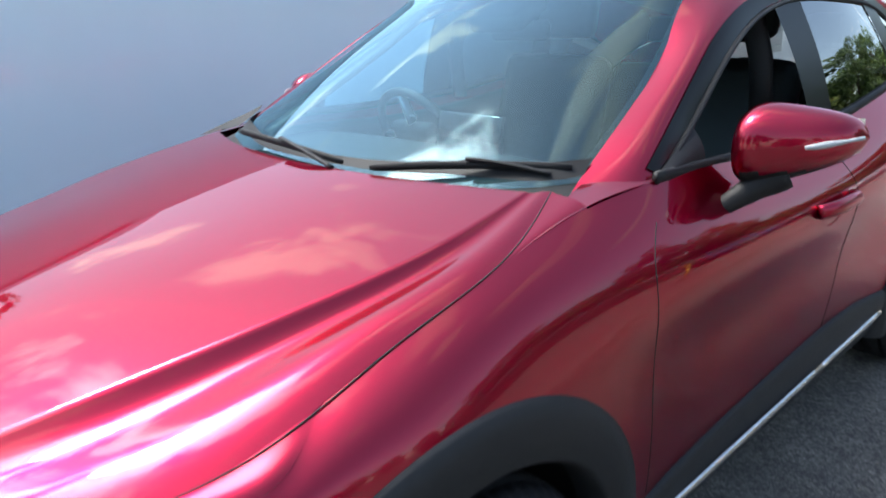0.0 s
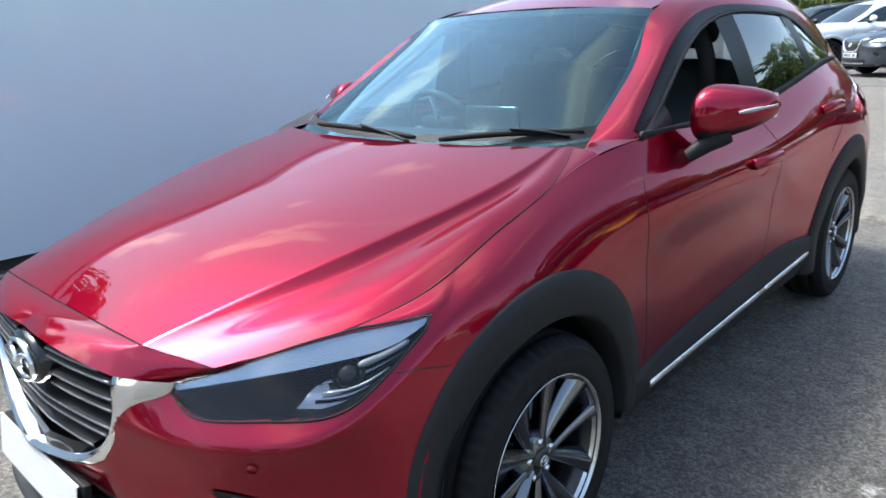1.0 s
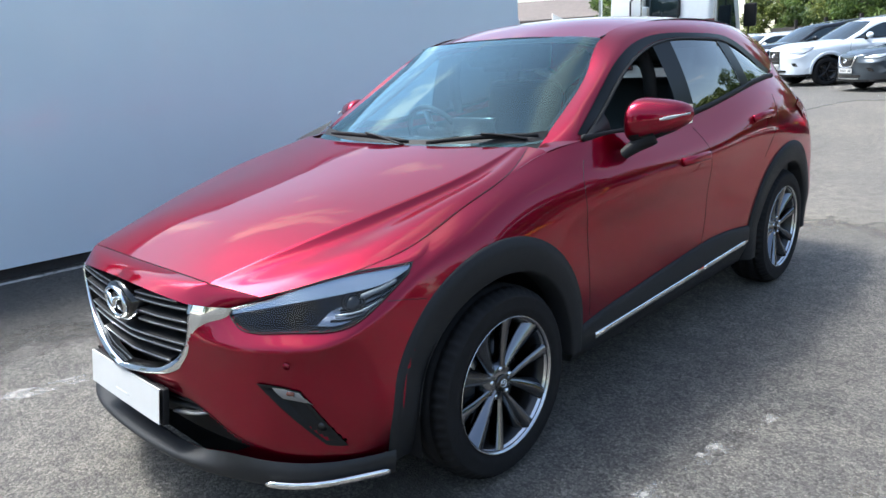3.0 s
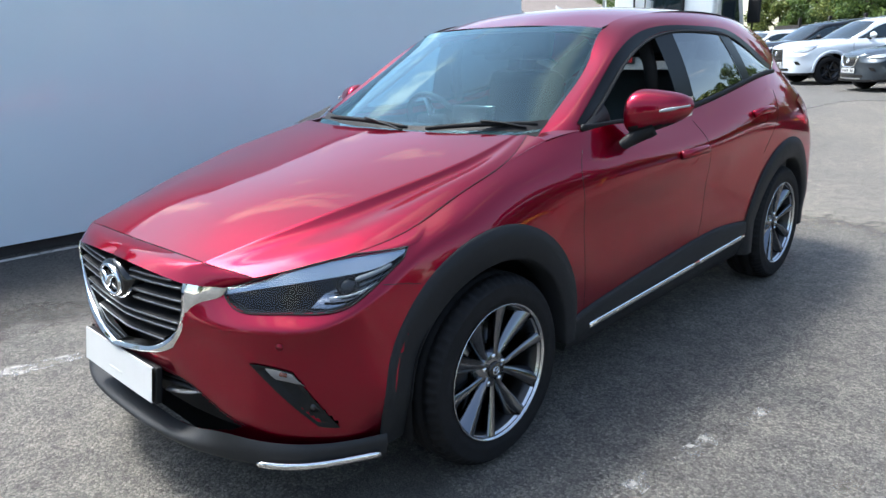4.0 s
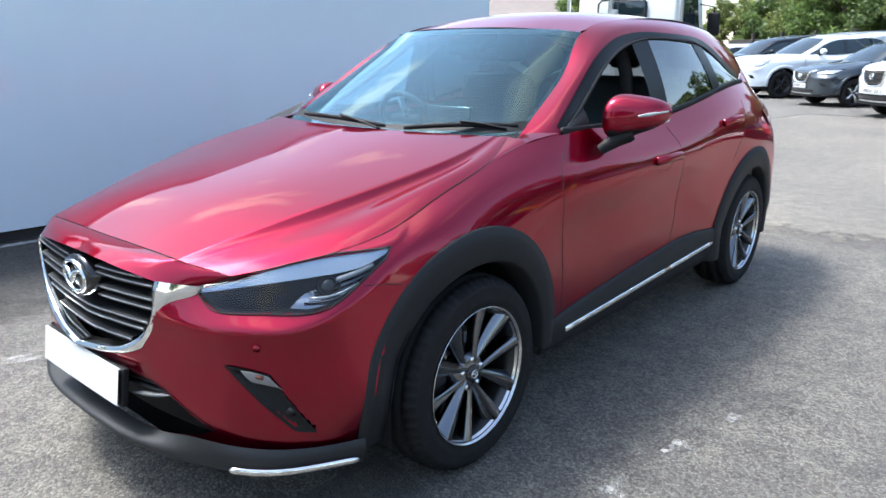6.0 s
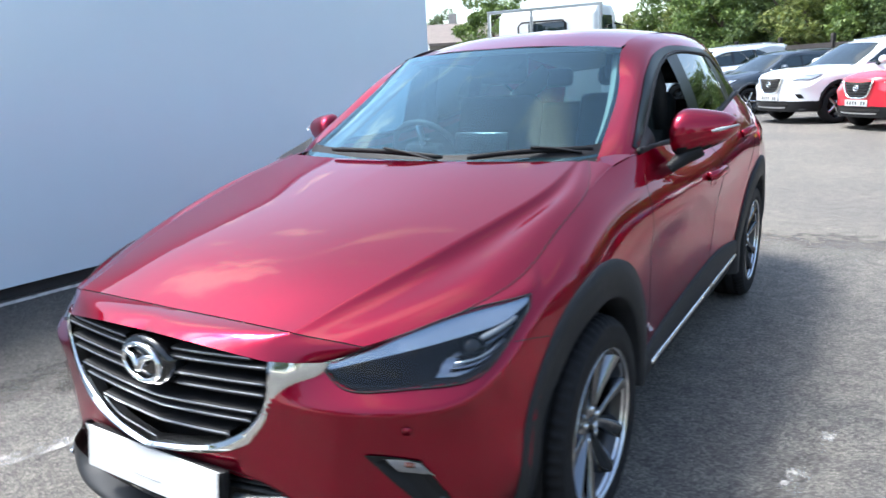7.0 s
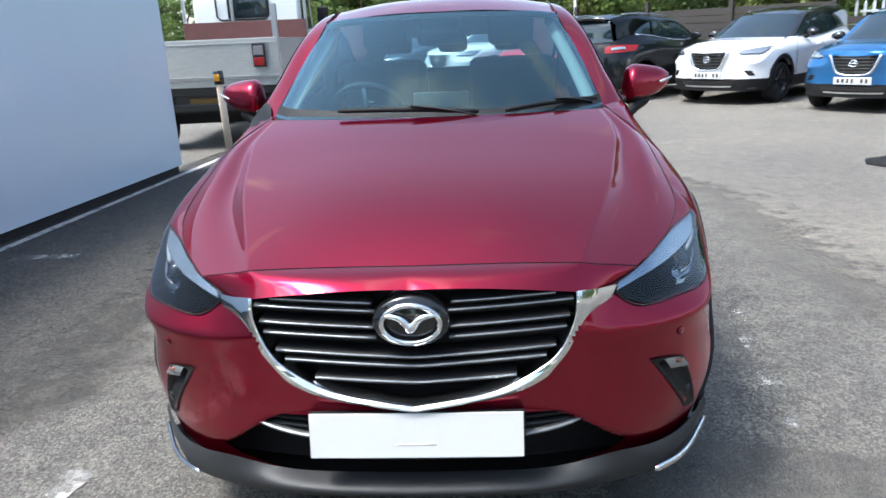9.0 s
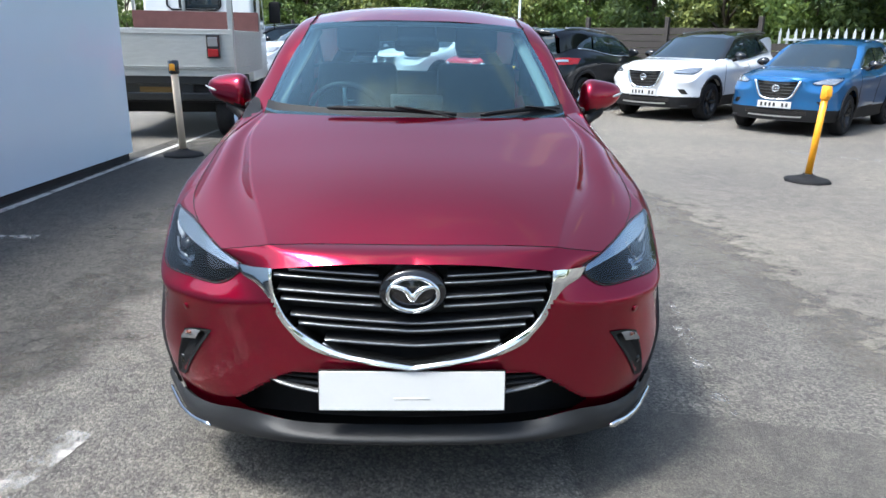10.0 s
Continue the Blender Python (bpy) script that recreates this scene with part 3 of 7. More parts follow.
HOOD_EDGE = [(0.5607, -0.7050, 0.792), (0.6772, -0.5162, 0.821), (0.7488, -0.3235, 0.864), (0.7546, -0.0656, 0.943), (0.7440, 0.175, 1.006), (0.6650, 0.405, 1.073)]
HOOD_FOOT, HOOD_SWELL = [], []
for _r, _e, _d, _u in zip(HOOD_RIDGE, HOOD_EDGE, (0.001, 0.007, 0.015, 0.016, 0.010, 0.002), (0.0, 0.001, 0.003, 0.005, 0.003, 0.0)):
    _r, _e = np.array(_r), np.array(_e)
    HOOD_FOOT.append(tuple(_r * 0.82 + _e * 0.18 - np.array((0, 0, _d))))
    HOOD_SWELL.append(tuple(_r * 0.40 + _e * 0.60 + np.array((0, 0, _u))))
HOOD = loft([HOOD_MID, HOOD_IN, HOOD_RIDGE, HOOD_FOOT, HOOD_SWELL, HOOD_EDGE], 110, 96, creases=(2,))
HOOD = fair(HOOD, 10, False)
# the nose strip between the bonnet's front edge and the grille
NOSE_BACK = [(0, -0.7904, 0.83), (0.261, -0.7874, 0.83), (0.4068, -0.7785, 0.824), (0.5606, -0.7065, 0.797), (0.612, -0.630, 0.804)]
NOSE_MID = [(0, -0.8436, 0.821), (0.21, -0.8446, 0.82), (0.3604, -0.8219, 0.807), (0.5242, -0.7332, 0.781), (0.612, -0.629, 0.8035)]
NOSE_FRONT = [(0, -0.8722, 0.801), (0.2, -0.8752, 0.8), (0.375, -0.8397, 0.776), (0.4931, -0.7539, 0.762), (0.612, -0.628, 0.803)]
NOSE = loft([NOSE_BACK, NOSE_MID, NOSE_FRONT], 60, 12)
# its back edge follows the bonnet's front edge
_front = HOOD[:, 0]
for _j in range(60):
    _x = NOSE[0, _j, 0]
    _fade = 1.0 if _x <= _front[-1, 0] else max(0.0, 1 - (_x - _front[-1, 0]) / 0.03)
    if _fade > 0:
        _want = np.array([np.interp(min(_x, _front[-1, 0]), _front[:, 0], _front[:, _k]) for _k in range(3)]) + np.array((0, -0.004, -0.0015))
        _shift = (_want - NOSE[0, _j]) if _fade == 1 else _last * _fade
        _last = _shift if _fade == 1 else _last
        for _i in range(12):
            NOSE[_i, _j] += _shift * (1 - _i / 11) ** 1.5
# between the bonnet's edge and the wing's top edge
_edge, _top = HOOD[-1], BODY[0][[k for k in range(BODY.shape[1]) if BODY[0, k, 0] > 0.49 and BODY[0, k, 1] < 0.7]]
_ys = np.linspace(-0.745, 0.41, 80)
_up = np.stack([np.interp(_ys, _edge[:, 1], _edge[:, k]) for k in range(3)], 1)
_lo = np.stack([np.interp(_ys, _top[:, 1], _top[:, k]) for k in range(3)], 1)
_under = BODY[3][[k for k in range(BODY.shape[1]) if BODY[0, k, 0] > 0.49 and BODY[0, k, 1] < 0.7]]
_under = np.stack([np.interp(_ys, _under[:, 1], _under[:, k]) for k in range(3)], 1)
_span = np.linalg.norm(_lo - _up, axis=1)[:, None]
_down = (_under - _lo) / (np.linalg.norm(_under - _lo, axis=1)[:, None] + 1e-9) * _span
WING_TOP = np.stack([_up * (2 * q ** 3 - 3 * q ** 2 + 1) + (_lo - _up) * (q ** 3 - 2 * q ** 2 + q) + _lo * (3 * q ** 2 - 2 * q ** 3) + _down * (q ** 3 - q ** 2) for q in np.linspace(0, 1, 11)])
# from the bonnet's edge to the pillar foot: the wing's top
WING_IN = [(0.7509, -0.3235, 0.862), (0.7567, -0.0656, 0.94), (0.7493, 0.1527, 0.997), (0.6926, 0.4206, 1.062), (0.6725, 0.5197, 1.081), (0.6881, 0.6179, 1.118)]
WING_OUT = [(0.7796, -0.3037, 0.856), (0.7567, -0.0656, 0.938), (0.7503, 0.1527, 0.996), (0.7437, 0.3214, 1.038), (0.7497, 0.4504, 1.062), (0.7733, 0.5983, 1.075)]

# greenhouse
SCREEN_BASE = [(0, 0.247, 1.05), (0.2569, 0.2718, 1.054), (0.4632, 0.3462, 1.063), (0.5987, 0.412, 1.069), (0.6675, 0.490, 1.077)]
SCREEN_MID = [(0, 0.5983, 1.279), (0.2568, 0.6267, 1.278), (0.4491, 0.690, 1.272), (0.5663, 0.766, 1.264), (0.6223, 0.815, 1.256)]
SCREEN_HEAD = [(0, 0.965, 1.472), (0.22, 0.985, 1.47), (0.395, 1.035, 1.465), (0.495, 1.070, 1.457), (0.546, 1.102, 1.447)]
PILLAR_IN = [(0.676, 0.430, 1.040), (0.6675, 0.490, 1.077), (0.634, 0.740, 1.213), (0.594, 0.925, 1.325), (0.546, 1.102, 1.447), (0.5508, 1.4883, 1.512), (0.5562, 1.8888, 1.52), (0.5454, 2.3893, 1.495), (0.5184, 2.7397, 1.445), (0.4935, 3.04, 1.385)]
PILLAR_BULGE = [(0.738, 0.486, 1.040), (0.729, 0.556, 1.092), (0.697, 0.752, 1.211), (0.661, 0.950, 1.331), (0.62, 1.163, 1.437), (0.612, 1.4883, 1.485), (0.6167, 1.8888, 1.486), (0.6085, 2.3393, 1.454), (0.5994, 2.6696, 1.381), (0.5779, 2.99, 1.296)]
PILLAR_OUT = [(0.774, 0.535, 1.040), (0.768, 0.6021, 1.0776), (0.733, 0.7967, 1.1652), (0.702, 0.9879, 1.2849), (0.668, 1.2014, 1.3749), (0.652, 1.4983, 1.428), (0.6687, 1.8287, 1.425), (0.6615, 2.1891, 1.386), (0.6784, 2.4894, 1.273), (0.6864, 2.7097, 1.186)]
ROOF_MID = [(0, 0.965, 1.474), (0, 1.2381, 1.533), (0, 1.5884, 1.563), (0, 1.9889, 1.565), (0, 2.4394, 1.5295), (0, 2.7898, 1.4708), (0, 3.07, 1.3987)]
ROOF_IN = [(0.27, 0.995, 1.471), (0.2808, 1.2581, 1.524), (0.2862, 1.5884, 1.553), (0.2862, 1.9889, 1.555), (0.2808, 2.4394, 1.5215), (0.27, 2.7898, 1.4628), (0.2581, 3.06, 1.3939)]
ROOF_EDGE = [(0.546, 1.102, 1.449), (0.5454, 1.3482, 1.492), (0.554, 1.6385, 1.517), (0.5562, 1.9889, 1.519), (0.5443, 2.4194, 1.4892), (0.5184, 2.7597, 1.4331), (0.4935, 3.04, 1.3737)]
BELT = [(0.7735, 0.5983, 1.077), (0.7821, 1.0897, 1.07), (0.7847, 1.6285, 1.097), (0.7747, 2.089, 1.154), (0.7495, 2.4394, 1.186), (0.7235, 2.6496, 1.188)]

AXLES, HUB_Z, TYRE_R = (0.0, 2.57), 0.332, 0.334


def arch_radius(y, z, c):
    return math.hypot((y - c) / 1.03, z - 0.385)


from mathutils.bvhtree import BVHTree


def soup(grids):
    vs, fs = [], []
    for g in grids:
        o, (a, b) = len(vs), g.shape[:2]
        vs += [tuple(p) for row in g for p in row]
        fs += [(o + i * b + j, o + i * b + j + 1, o + (i + 1) * b + j + 1, o + (i + 1) * b + j) for i in range(a - 1) for j in range(b - 1)]
    return vs, fs


SKIN = BVHTree.FromPolygons(*soup([BODY]))


def snap(p, off=0.0):
    """The nearest place on the skin, lifted off it."""
    place, normal, _, _ = SKIN.find_nearest(Vector(p))
    if normal.dot(Vector((place.x, place.y - 1.2, place.z - 0.55)) * Vector((1, 0.5, 1.2))) < 0:
        normal = -normal
    return place + normal * off


def patch(top, bottom, na, nb, off, bow=0.0):
    """A sheet laid on the skin between two edges, lifted by off, domed by bow."""
    a, b = curve(top, na), curve(bottom, na)
    g = np.zeros((nb, na, 3))
    for i, s in enumerate(np.linspace(0, 1, nb)):
        for j in range(na):
            e = math.sin(math.pi * s) ** 0.5 if 0 < s < 1 else 0
            g[i, j] = snap(a[j] * (1 - s) + b[j] * s, off + bow * e)
    return fair(g, 5)


def mirrored(g):
    return np.asarray(g) * np.array((-1, 1, 1))


def grid_normals(g):
    du, dv = np.gradient(g, axis=1), np.gradient(g, axis=0)
    n = np.cross(du, dv)
    return n / np.maximum(np.linalg.norm(n, axis=2, keepdims=True), 1e-9)


def sheet(name, g, mat, parent, keep=None, label="", flip=False, side=1):
    """A panel cut out of a surface grid, with the normals of the whole surface; keep(x, y, z, row, column) picks the faces."""
    h, w = g.shape[:2]
    n = grid_normals(g) * (-1 if flip else 1)
    c = (g[:-1, :-1] + g[1:, :-1] + g[:-1, 1:] + g[1:, 1:]) / 4
    index, vs, ns, fs = {}, [], [], []
    def vert(i, j):
        if (i, j) not in index:
            index[i, j] = len(vs)
            p, q = g[i, j], n[i, j]
            vs.append((side * p[0], p[1], p[2]))
            ns.append((side * q[0], q[1], q[2]))
        return index[i, j]
    for i in range(h - 1):
        for j in range(w - 1):
            if keep is None or keep(*c[i, j], i, j):
                f = [vert(i, j), vert(i, j + 1), vert(i + 1, j + 1), vert(i + 1, j)]
                fs.append(f if (side > 0) ^ flip else f[::-1])
    if not fs:
        return None
    me = bpy.data.meshes.new(name)
    me.from_pydata(vs, [], fs)
    me.shade_smooth()
    me.normals_split_custom_set_from_vertices(ns)
    me.materials.append(mat)
    ob = new(name, me)
    ob.parent = parent
    if label:
        ob["label"] = label
    return ob


def inside(poly, a, b):
    hit = False
    for (a0, b0), (a1, b1) in zip(poly, poly[1:] + poly[:1]):
        if (b0 > b) != (b1 > b) and a < (a1 - a0) * (b - b0) / (b1 - b0) + a0:
            hit = not hit
    return hit


def lerp_at(table, v):
    ks = [k for k, _ in table]
    return float(np.interp(v, ks, [w for _, w in table]))


GAP_FRONT = [(0.30, 0.548), (0.474, 0.543), (0.60, 0.533), (0.71, 0.516), (0.80, 0.495), (0.91, 0.482), (1.0, 0.500), (1.045, 0.520), (1.1, 0.56)]
GAP_MIDDLE = [(0.30, 1.52), (0.50, 1.545), (0.65, 1.538), (0.80, 1.512), (0.935, 1.470), (1.12, 1.43)]
GAP_REAR = [(0.30, 2.0), (0.5, 2.05), (0.75, 2.13), (0.9, 2.25), (1.0, 2.35), (1.2, 2.44)]
GRILLE = [(-0.1006, 0.817), (0.4024, 0.817), (0.412, 0.735), (0.400, 0.686), (0.360, 0.625), (0.317, 0.579), (0.2515, 0.540), (0.1408, 0.512), (-0.1006, 0.487)]
INTAKE = [(-0.1006, 0.482), (0.33, 0.474), (0.378, 0.456), (0.503, 0.368), (0.530, 0.348), (0.503, 0.332), (0.3622, 0.302), (-0.1006, 0.287)]
FOG = [(0.600, 0.555), (0.690, 0.536), (0.757, 0.362), (0.735, 0.362)]

HEAD_TOP = [(0.49, -0.7578, 0.76), (0.553, -0.700, 0.785), (0.612, -0.629, 0.802), (0.7138, -0.4571, 0.829), (0.7607, -0.3831, 0.836), (0.7948, -0.3320, 0.838)]
HEAD_LOW = [(0.497, -0.768, 0.742), (0.540, -0.762, 0.708), (0.600, -0.735, 0.700), (0.680, -0.677, 0.702), (0.774, -0.572, 0.706), (0.801, -0.473, 0.754), (0.809, -0.3633, 0.815)]
LAMP = [(snap(p).x, snap(p).z - 0.003) for p in curve(HEAD_TOP, 30)] + [(snap(p).x, snap(p).z + 0.003) for p in curve(HEAD_LOW, 30)[::-1]]


def arch_hole(y, z):
    return any(arch_radius(y, z, c) < 0.440 for c in AXLES)



def arch_line(c, a, b, cz, low, n=46):
    """(y, z) along a wheel arch from its rear foot over the top to its front foot."""
    pts = [(c + a, low), (c + a, (low + cz) / 2)]
    pts += [(c + a * math.cos(t), cz + b * math.sin(t)) for t in np.linspace(0, math.pi, n)]
    return pts + [(c - a, (low + cz) / 2), (c - a, low)]


def build_wheel():
    """One wheel at the origin, its outer face towards +x."""
    wheel = thing("wheel", "", "")
    R, W = TYRE_R, 0.108
    prof = [(0.228, -W + 0.012), (0.27, -W - 0.002), (0.305, -W + 0.004), (R - 0.012, -W + 0.016), (R - 0.003, -W + 0.032), (R, -W + 0.05), (R - 0.007, -W + 0.052),
            (R - 0.007, -W + 0.060), (R + 0.001, -W + 0.062), (R + 0.002, -0.016), (R - 0.007, -0.014), (R - 0.007, -0.004), (R + 0.002, -0.002), (R + 0.002, 0.046), (R - 0.007, 0.048),
            (R - 0.007, 0.056), (R, 0.058), (R - 0.003, W - 0.032), (R - 0.012, W - 0.016), (0.308, W - 0.004), (0.304, W - 0.0015), (0.298, W - 0.003), (0.272, W + 0.002), (0.25, W - 0.001), (0.238, W - 0.010), (0.228, W - 0.014)]
    n = 180
    bm = bmesh.new()
    rings = []
    for k, (r, o) in enumerate(prof):
        ring = []
        for q in range(n):
            cut = 0.010 if (k in (3, 4, 5, 16, 17, 18) and q % 3 == 0) else 0.0
            a = 2 * math.pi * q / n + (0.012 if o > 0 else 0)
            ring.append(bm.verts.new((o, (r - cut) * math.cos(a), (r - cut) * math.sin(a))))
        rings.append(ring)
    for A, B in zip(rings[:-1], rings[1:]):
        for k in range(n):
            bm.faces.new((A[k], B[k], B[(k + 1) % n], A[(k + 1) % n]))
    bmesh.ops.recalc_face_normals(bm, faces=bm.faces)
    tyre = part("tyre", bm, RUBBER, wheel)
    rim = part("rim", lathe_bm([(0.205, -W + 0.03), (0.212, 0.0), (0.213, 0.05), (0.222, W - 0.036), (0.228, W - 0.024)], 72), GUNMETAL, wheel)
    part("rim_lip", lathe_bm([(0.226, W - 0.026), (0.231, W - 0.017), (0.2365, W - 0.010), (0.2385, W - 0.006), (0.238, W - 0.003), (0.235, W - 0.004), (0.231, W - 0.012)], 96), ALLOY, rim, "bright machined rim edge")
    # ten slim twisted blades that widen to the rim
    for k in range(10):
        a = 2 * math.pi * k / 10 + 0.16
        g = []
        for s in np.linspace(0, 1, 9):
            r = 0.036 + s * 0.198
            w = 0.0125 + 0.023 * s ** 1.25
            o = W - 0.040 + 0.026 * s ** 1.5 - (0.006 if k % 2 else 0) * (1 - s)
            sw = (0.010 if k % 2 else -0.010) * (1 - s) + 0.004 * math.sin(3 * s)
            row = []
            lean = 0.55 * w * (1 if k % 2 else -1)
            for e, d in ((-1.0, -0.034), (-1.0, -0.004), (-0.9, 0.0), (-0.1, 0.004), (0.0, 0.004), (0.9, 0.0), (1.0, -0.004), (1.0, -0.034)):
                row.append((o + d - max(0.0, e * lean) * 1.6, r, sw + e * w))
            g.append(row)
        bm = grid_bm(np.array(g))
        bmesh.ops.recalc_face_normals(bm, faces=bm.faces)
        bmesh.ops.rotate(bm, verts=bm.verts, cent=(0, 0, 0), matrix=Matrix.Rotation(a, 3, "X"))
        part("spoke", bm, SPOKE, rim)
    part("hub", lathe_bm([(0.0, W - 0.040), (0.058, W - 0.042), (0.070, W - 0.052), (0.074, W - 0.075), (0.09, W - 0.09), (0.09, -0.02)], 48), SPOKE, rim)
    part("hub_cap", lathe_bm([(0.0, W - 0.030), (0.024, W - 0.031), (0.029, W - 0.034), (0.030, W - 0.042)], 40), BLACK, rim)
    part("cap_ring", tube_bm([(W - 0.029, 0.0155 * math.cos(t), 0.013 * math.sin(t)) for t in np.linspace(0, 2 * math.pi, 24, endpoint=False)], 0.0022, 6, closed=True), CHROME, rim)
    part("cap_wing", tube_bm([(W - 0.0285, -0.013, 0.004), (W - 0.0285, -0.005, 0.003), (W - 0.0285, 0, -0.004), (W - 0.0285, 0.005, 0.003), (W - 0.0285, 0.013, 0.004)], 0.002, 6), CHROME, rim)
    for k in range(5):
        a = 2 * math.pi * k / 5 + 0.3
        bm = bmesh.new()
        bmesh.ops.create_cone(bm, cap_ends=True, segments=6, radius1=0.0105, radius2=0.0085, depth=0.022)
        bmesh.ops.rotate(bm, verts=bm.verts, cent=(0, 0, 0), matrix=Matrix.Rotation(math.pi / 2, 3, "Y"))
        bmesh.ops.translate(bm, verts=bm.verts, vec=(W - 0.047, 0.050 * math.cos(a), 0.050 * math.sin(a)))
        part("wheel_nut", bm, CHROME, rim)
    part("brake_disc", lathe_bm([(0.06, 0.012), (0.148, 0.012), (0.150, 0.0), (0.148, -0.012), (0.06, -0.012)], 64), DISC, wheel)
    bm = box_bm(0.06, 0.07, 0.16, (0.005, -0.125, 0.0), 0.012)
    part("brake_caliper", bm, GUNMETAL, wheel)
    return wheel


SPOKE = material("grey_alloy", (0.20, 0.21, 0.23), 0.13, 1.0)
DISC = material("brake_disc_steel", (0.35, 0.34, 0.33), 0.35, 1.0)
LIP = grain(material("satin_grey_lip", (0.020, 0.021, 0.023), 0.5, spec=0.3), 40, dark=0.85, light=1.1, bump=0.1)
AMBER = material("amber_lamp", (0.16, 0.05, 0.03), 0.2, coat=0.5)
REFLECT = material("lamp_reflector", (0.42, 0.43, 0.45), 0.16, 1.0)
TAILRED = material("tail_lamp_red", (0.22, 0.004, 0.006), 0.25, coat=0.3)


def sided(bm, side):
    if side < 0:
        bmesh.ops.scale(bm, vec=(-1, 1, 1), verts=bm.verts)
        bmesh.ops.reverse_faces(bm, faces=bm.faces)
    return bm


def join_mirror(g):
    bm = grid_bm(g, mirror=True)
    bmesh.ops.remove_doubles(bm, verts=bm.verts, dist=0.0006)
    return bm


def build_red_car():
    car = thing("crossover_car", "dark red pearl crossover with grey cladding and chrome grille edge", "car")

    def flank(x, y, z):
        return z > 0.30 and not arch_hole(y, z)
    bumper_faces = lambda x, y, z, i, j: (y < -0.36 and 0.285 < z < 0.86 and not arch_hole(y, z) and not inside(GRILLE, x, z)
                                          and not inside(INTAKE, x, z) and not inside(FOG, x, z) and not inside(LAMP, x, z))
    for side in (1, -1):
        sheet("front_bumper", BODY, RED, car, bumper_faces, side=side)
        sheet("front_wing", BODY, RED, car, lambda x, y, z, i, j: -0.36 <= y < lerp_at(GAP_FRONT, z) and flank(x, y, z) and not inside(LAMP, x, z), side=side)
        sheet("front_door", BODY, RED, car, lambda x, y, z, i, j: lerp_at(GAP_FRONT, z) <= y < lerp_at(GAP_MIDDLE, z) and flank(x, y, z), side=side)
        sheet("rear_door", BODY, RED, car, lambda x, y, z, i, j: lerp_at(GAP_MIDDLE, z) <= y < lerp_at(GAP_REAR, z) and flank(x, y, z), side=side)
        sheet("rear_wing", BODY, RED, car, lambda x, y, z, i, j: lerp_at(GAP_REAR, z) <= y and flank(x, y, z), side=side)
        sheet("pillar", fair(loft([PILLAR_IN, PILLAR_BULGE, PILLAR_OUT], 160, 18), 6, False), RED, car, side=side)
        sheet("scuttle_panel", loft([WING_IN, WING_OUT], 60, 6), RED, car, side=side)
        sheet("wing_top", WING_TOP, RED, car, side=side)
        # rear quarter between the roof and the flank
        sheet("rear_pillar", loft([[PILLAR_OUT[-1], PILLAR_BULGE[-1], PILLAR_IN[-1]], [(0.705, 2.74, 1.176), (0.655, 3.06, 1.135), (0.592, 3.20, 1.105)]], 20, 10), RED, car, side=side)
    part("bonnet", join_mirror(HOOD), RED, car)
    part("nose_panel", join_mirror(NOSE), RED, car)
    part("roof", join_mirror(loft([ROOF_MID, ROOF_IN, ROOF_EDGE], 90, 30)), RED, car)
    screen = part("windscreen", join_mirror(loft([SCREEN_BASE, SCREEN_MID, SCREEN_HEAD], 40, 30)), GLASS, car, "clear raked windscreen reflecting sky")
    # black printed border of the screen
    g = loft([SCREEN_BASE, SCREEN_MID, SCREEN_HEAD], 60, 40)
    g2 = g + np.array((0, 0.004, -0.004))
    h, w = g.shape[:2]
    for side in (1, -1):
        sheet("screen_border", g2, MATT, screen, lambda x, y, z, i, j: i < 2 or i > h - 4 or j > w - 4, side=side)
    rear_glass = loft([[(0, 3.05, 1.393), (0.2687, 3.04, 1.388), (0.4825, 3.02, 1.368)], [(0, 3.21, 1.248), (0.2956, 3.19, 1.243), (0.5483, 3.12, 1.233)], [(0, 3.33, 1.088), (0.3108, 3.3, 1.093), (0.5917, 3.19, 1.108)]], 20, 16)
    part("rear_window", join_mirror(rear_glass), GLASS_REAR, car, "clear rear window")
    # floor pan and inner walls keep light out of the underside
    part("floor_pan", box_bm(1.40, 3.6, 0.05, (0, 1.42, 0.265), 0.02), MATT, car)

    # shut lines
    def gap(points, r=0.0013, off=0.0, n=40):
        return tube_bm([snap(p, off) for p in curve(points, n)], r, 6)
    part("bonnet_shut_line", tube_bm([Vector(p) + Vector((0, -0.002, -0.003)) for p in np.concatenate([mirrored(HOOD[::3, 0])[::-1], HOOD[::3, 0][1:]])], 0.0016, 6), GAP, car)
    for side in (1, -1):
        edge = curve(HOOD_EDGE[1:], 40)
        part("wing_shut_line", sided(tube_bm([Vector(p) + Vector((0.002, 0, 0)) for p in edge], 0.0012, 6), side), GAP, car)
        part("door_shut_line", sided(gap([(0.9, lerp_at(GAP_FRONT, z), z) for z in np.linspace(1.07, 0.40, 9)]), side), GAP, car)
        part("door_shut_line", sided(gap([(0.9, lerp_at(GAP_MIDDLE, z), z) for z in np.linspace(1.10, 0.46, 9)]), side), GAP, car)
        part("door_shut_line", sided(gap([(0.9, lerp_at(GAP_REAR, z), z) for z in np.linspace(1.17, 0.80, 9)]), side), GAP, car)
        part("bumper_shut_line", sided(gap([(0.8057, -0.4472, 0.753), (0.837, -0.4029, 0.75), (0.8989, -0.3434, 0.743)]), side), GAP, car)
        part("roof_ditch", sided(tube_bm([Vector(p) + Vector((0, 0, 0.001)) for p in curve(ROOF_EDGE, 60)], 0.004, 6), side), GAP, car)

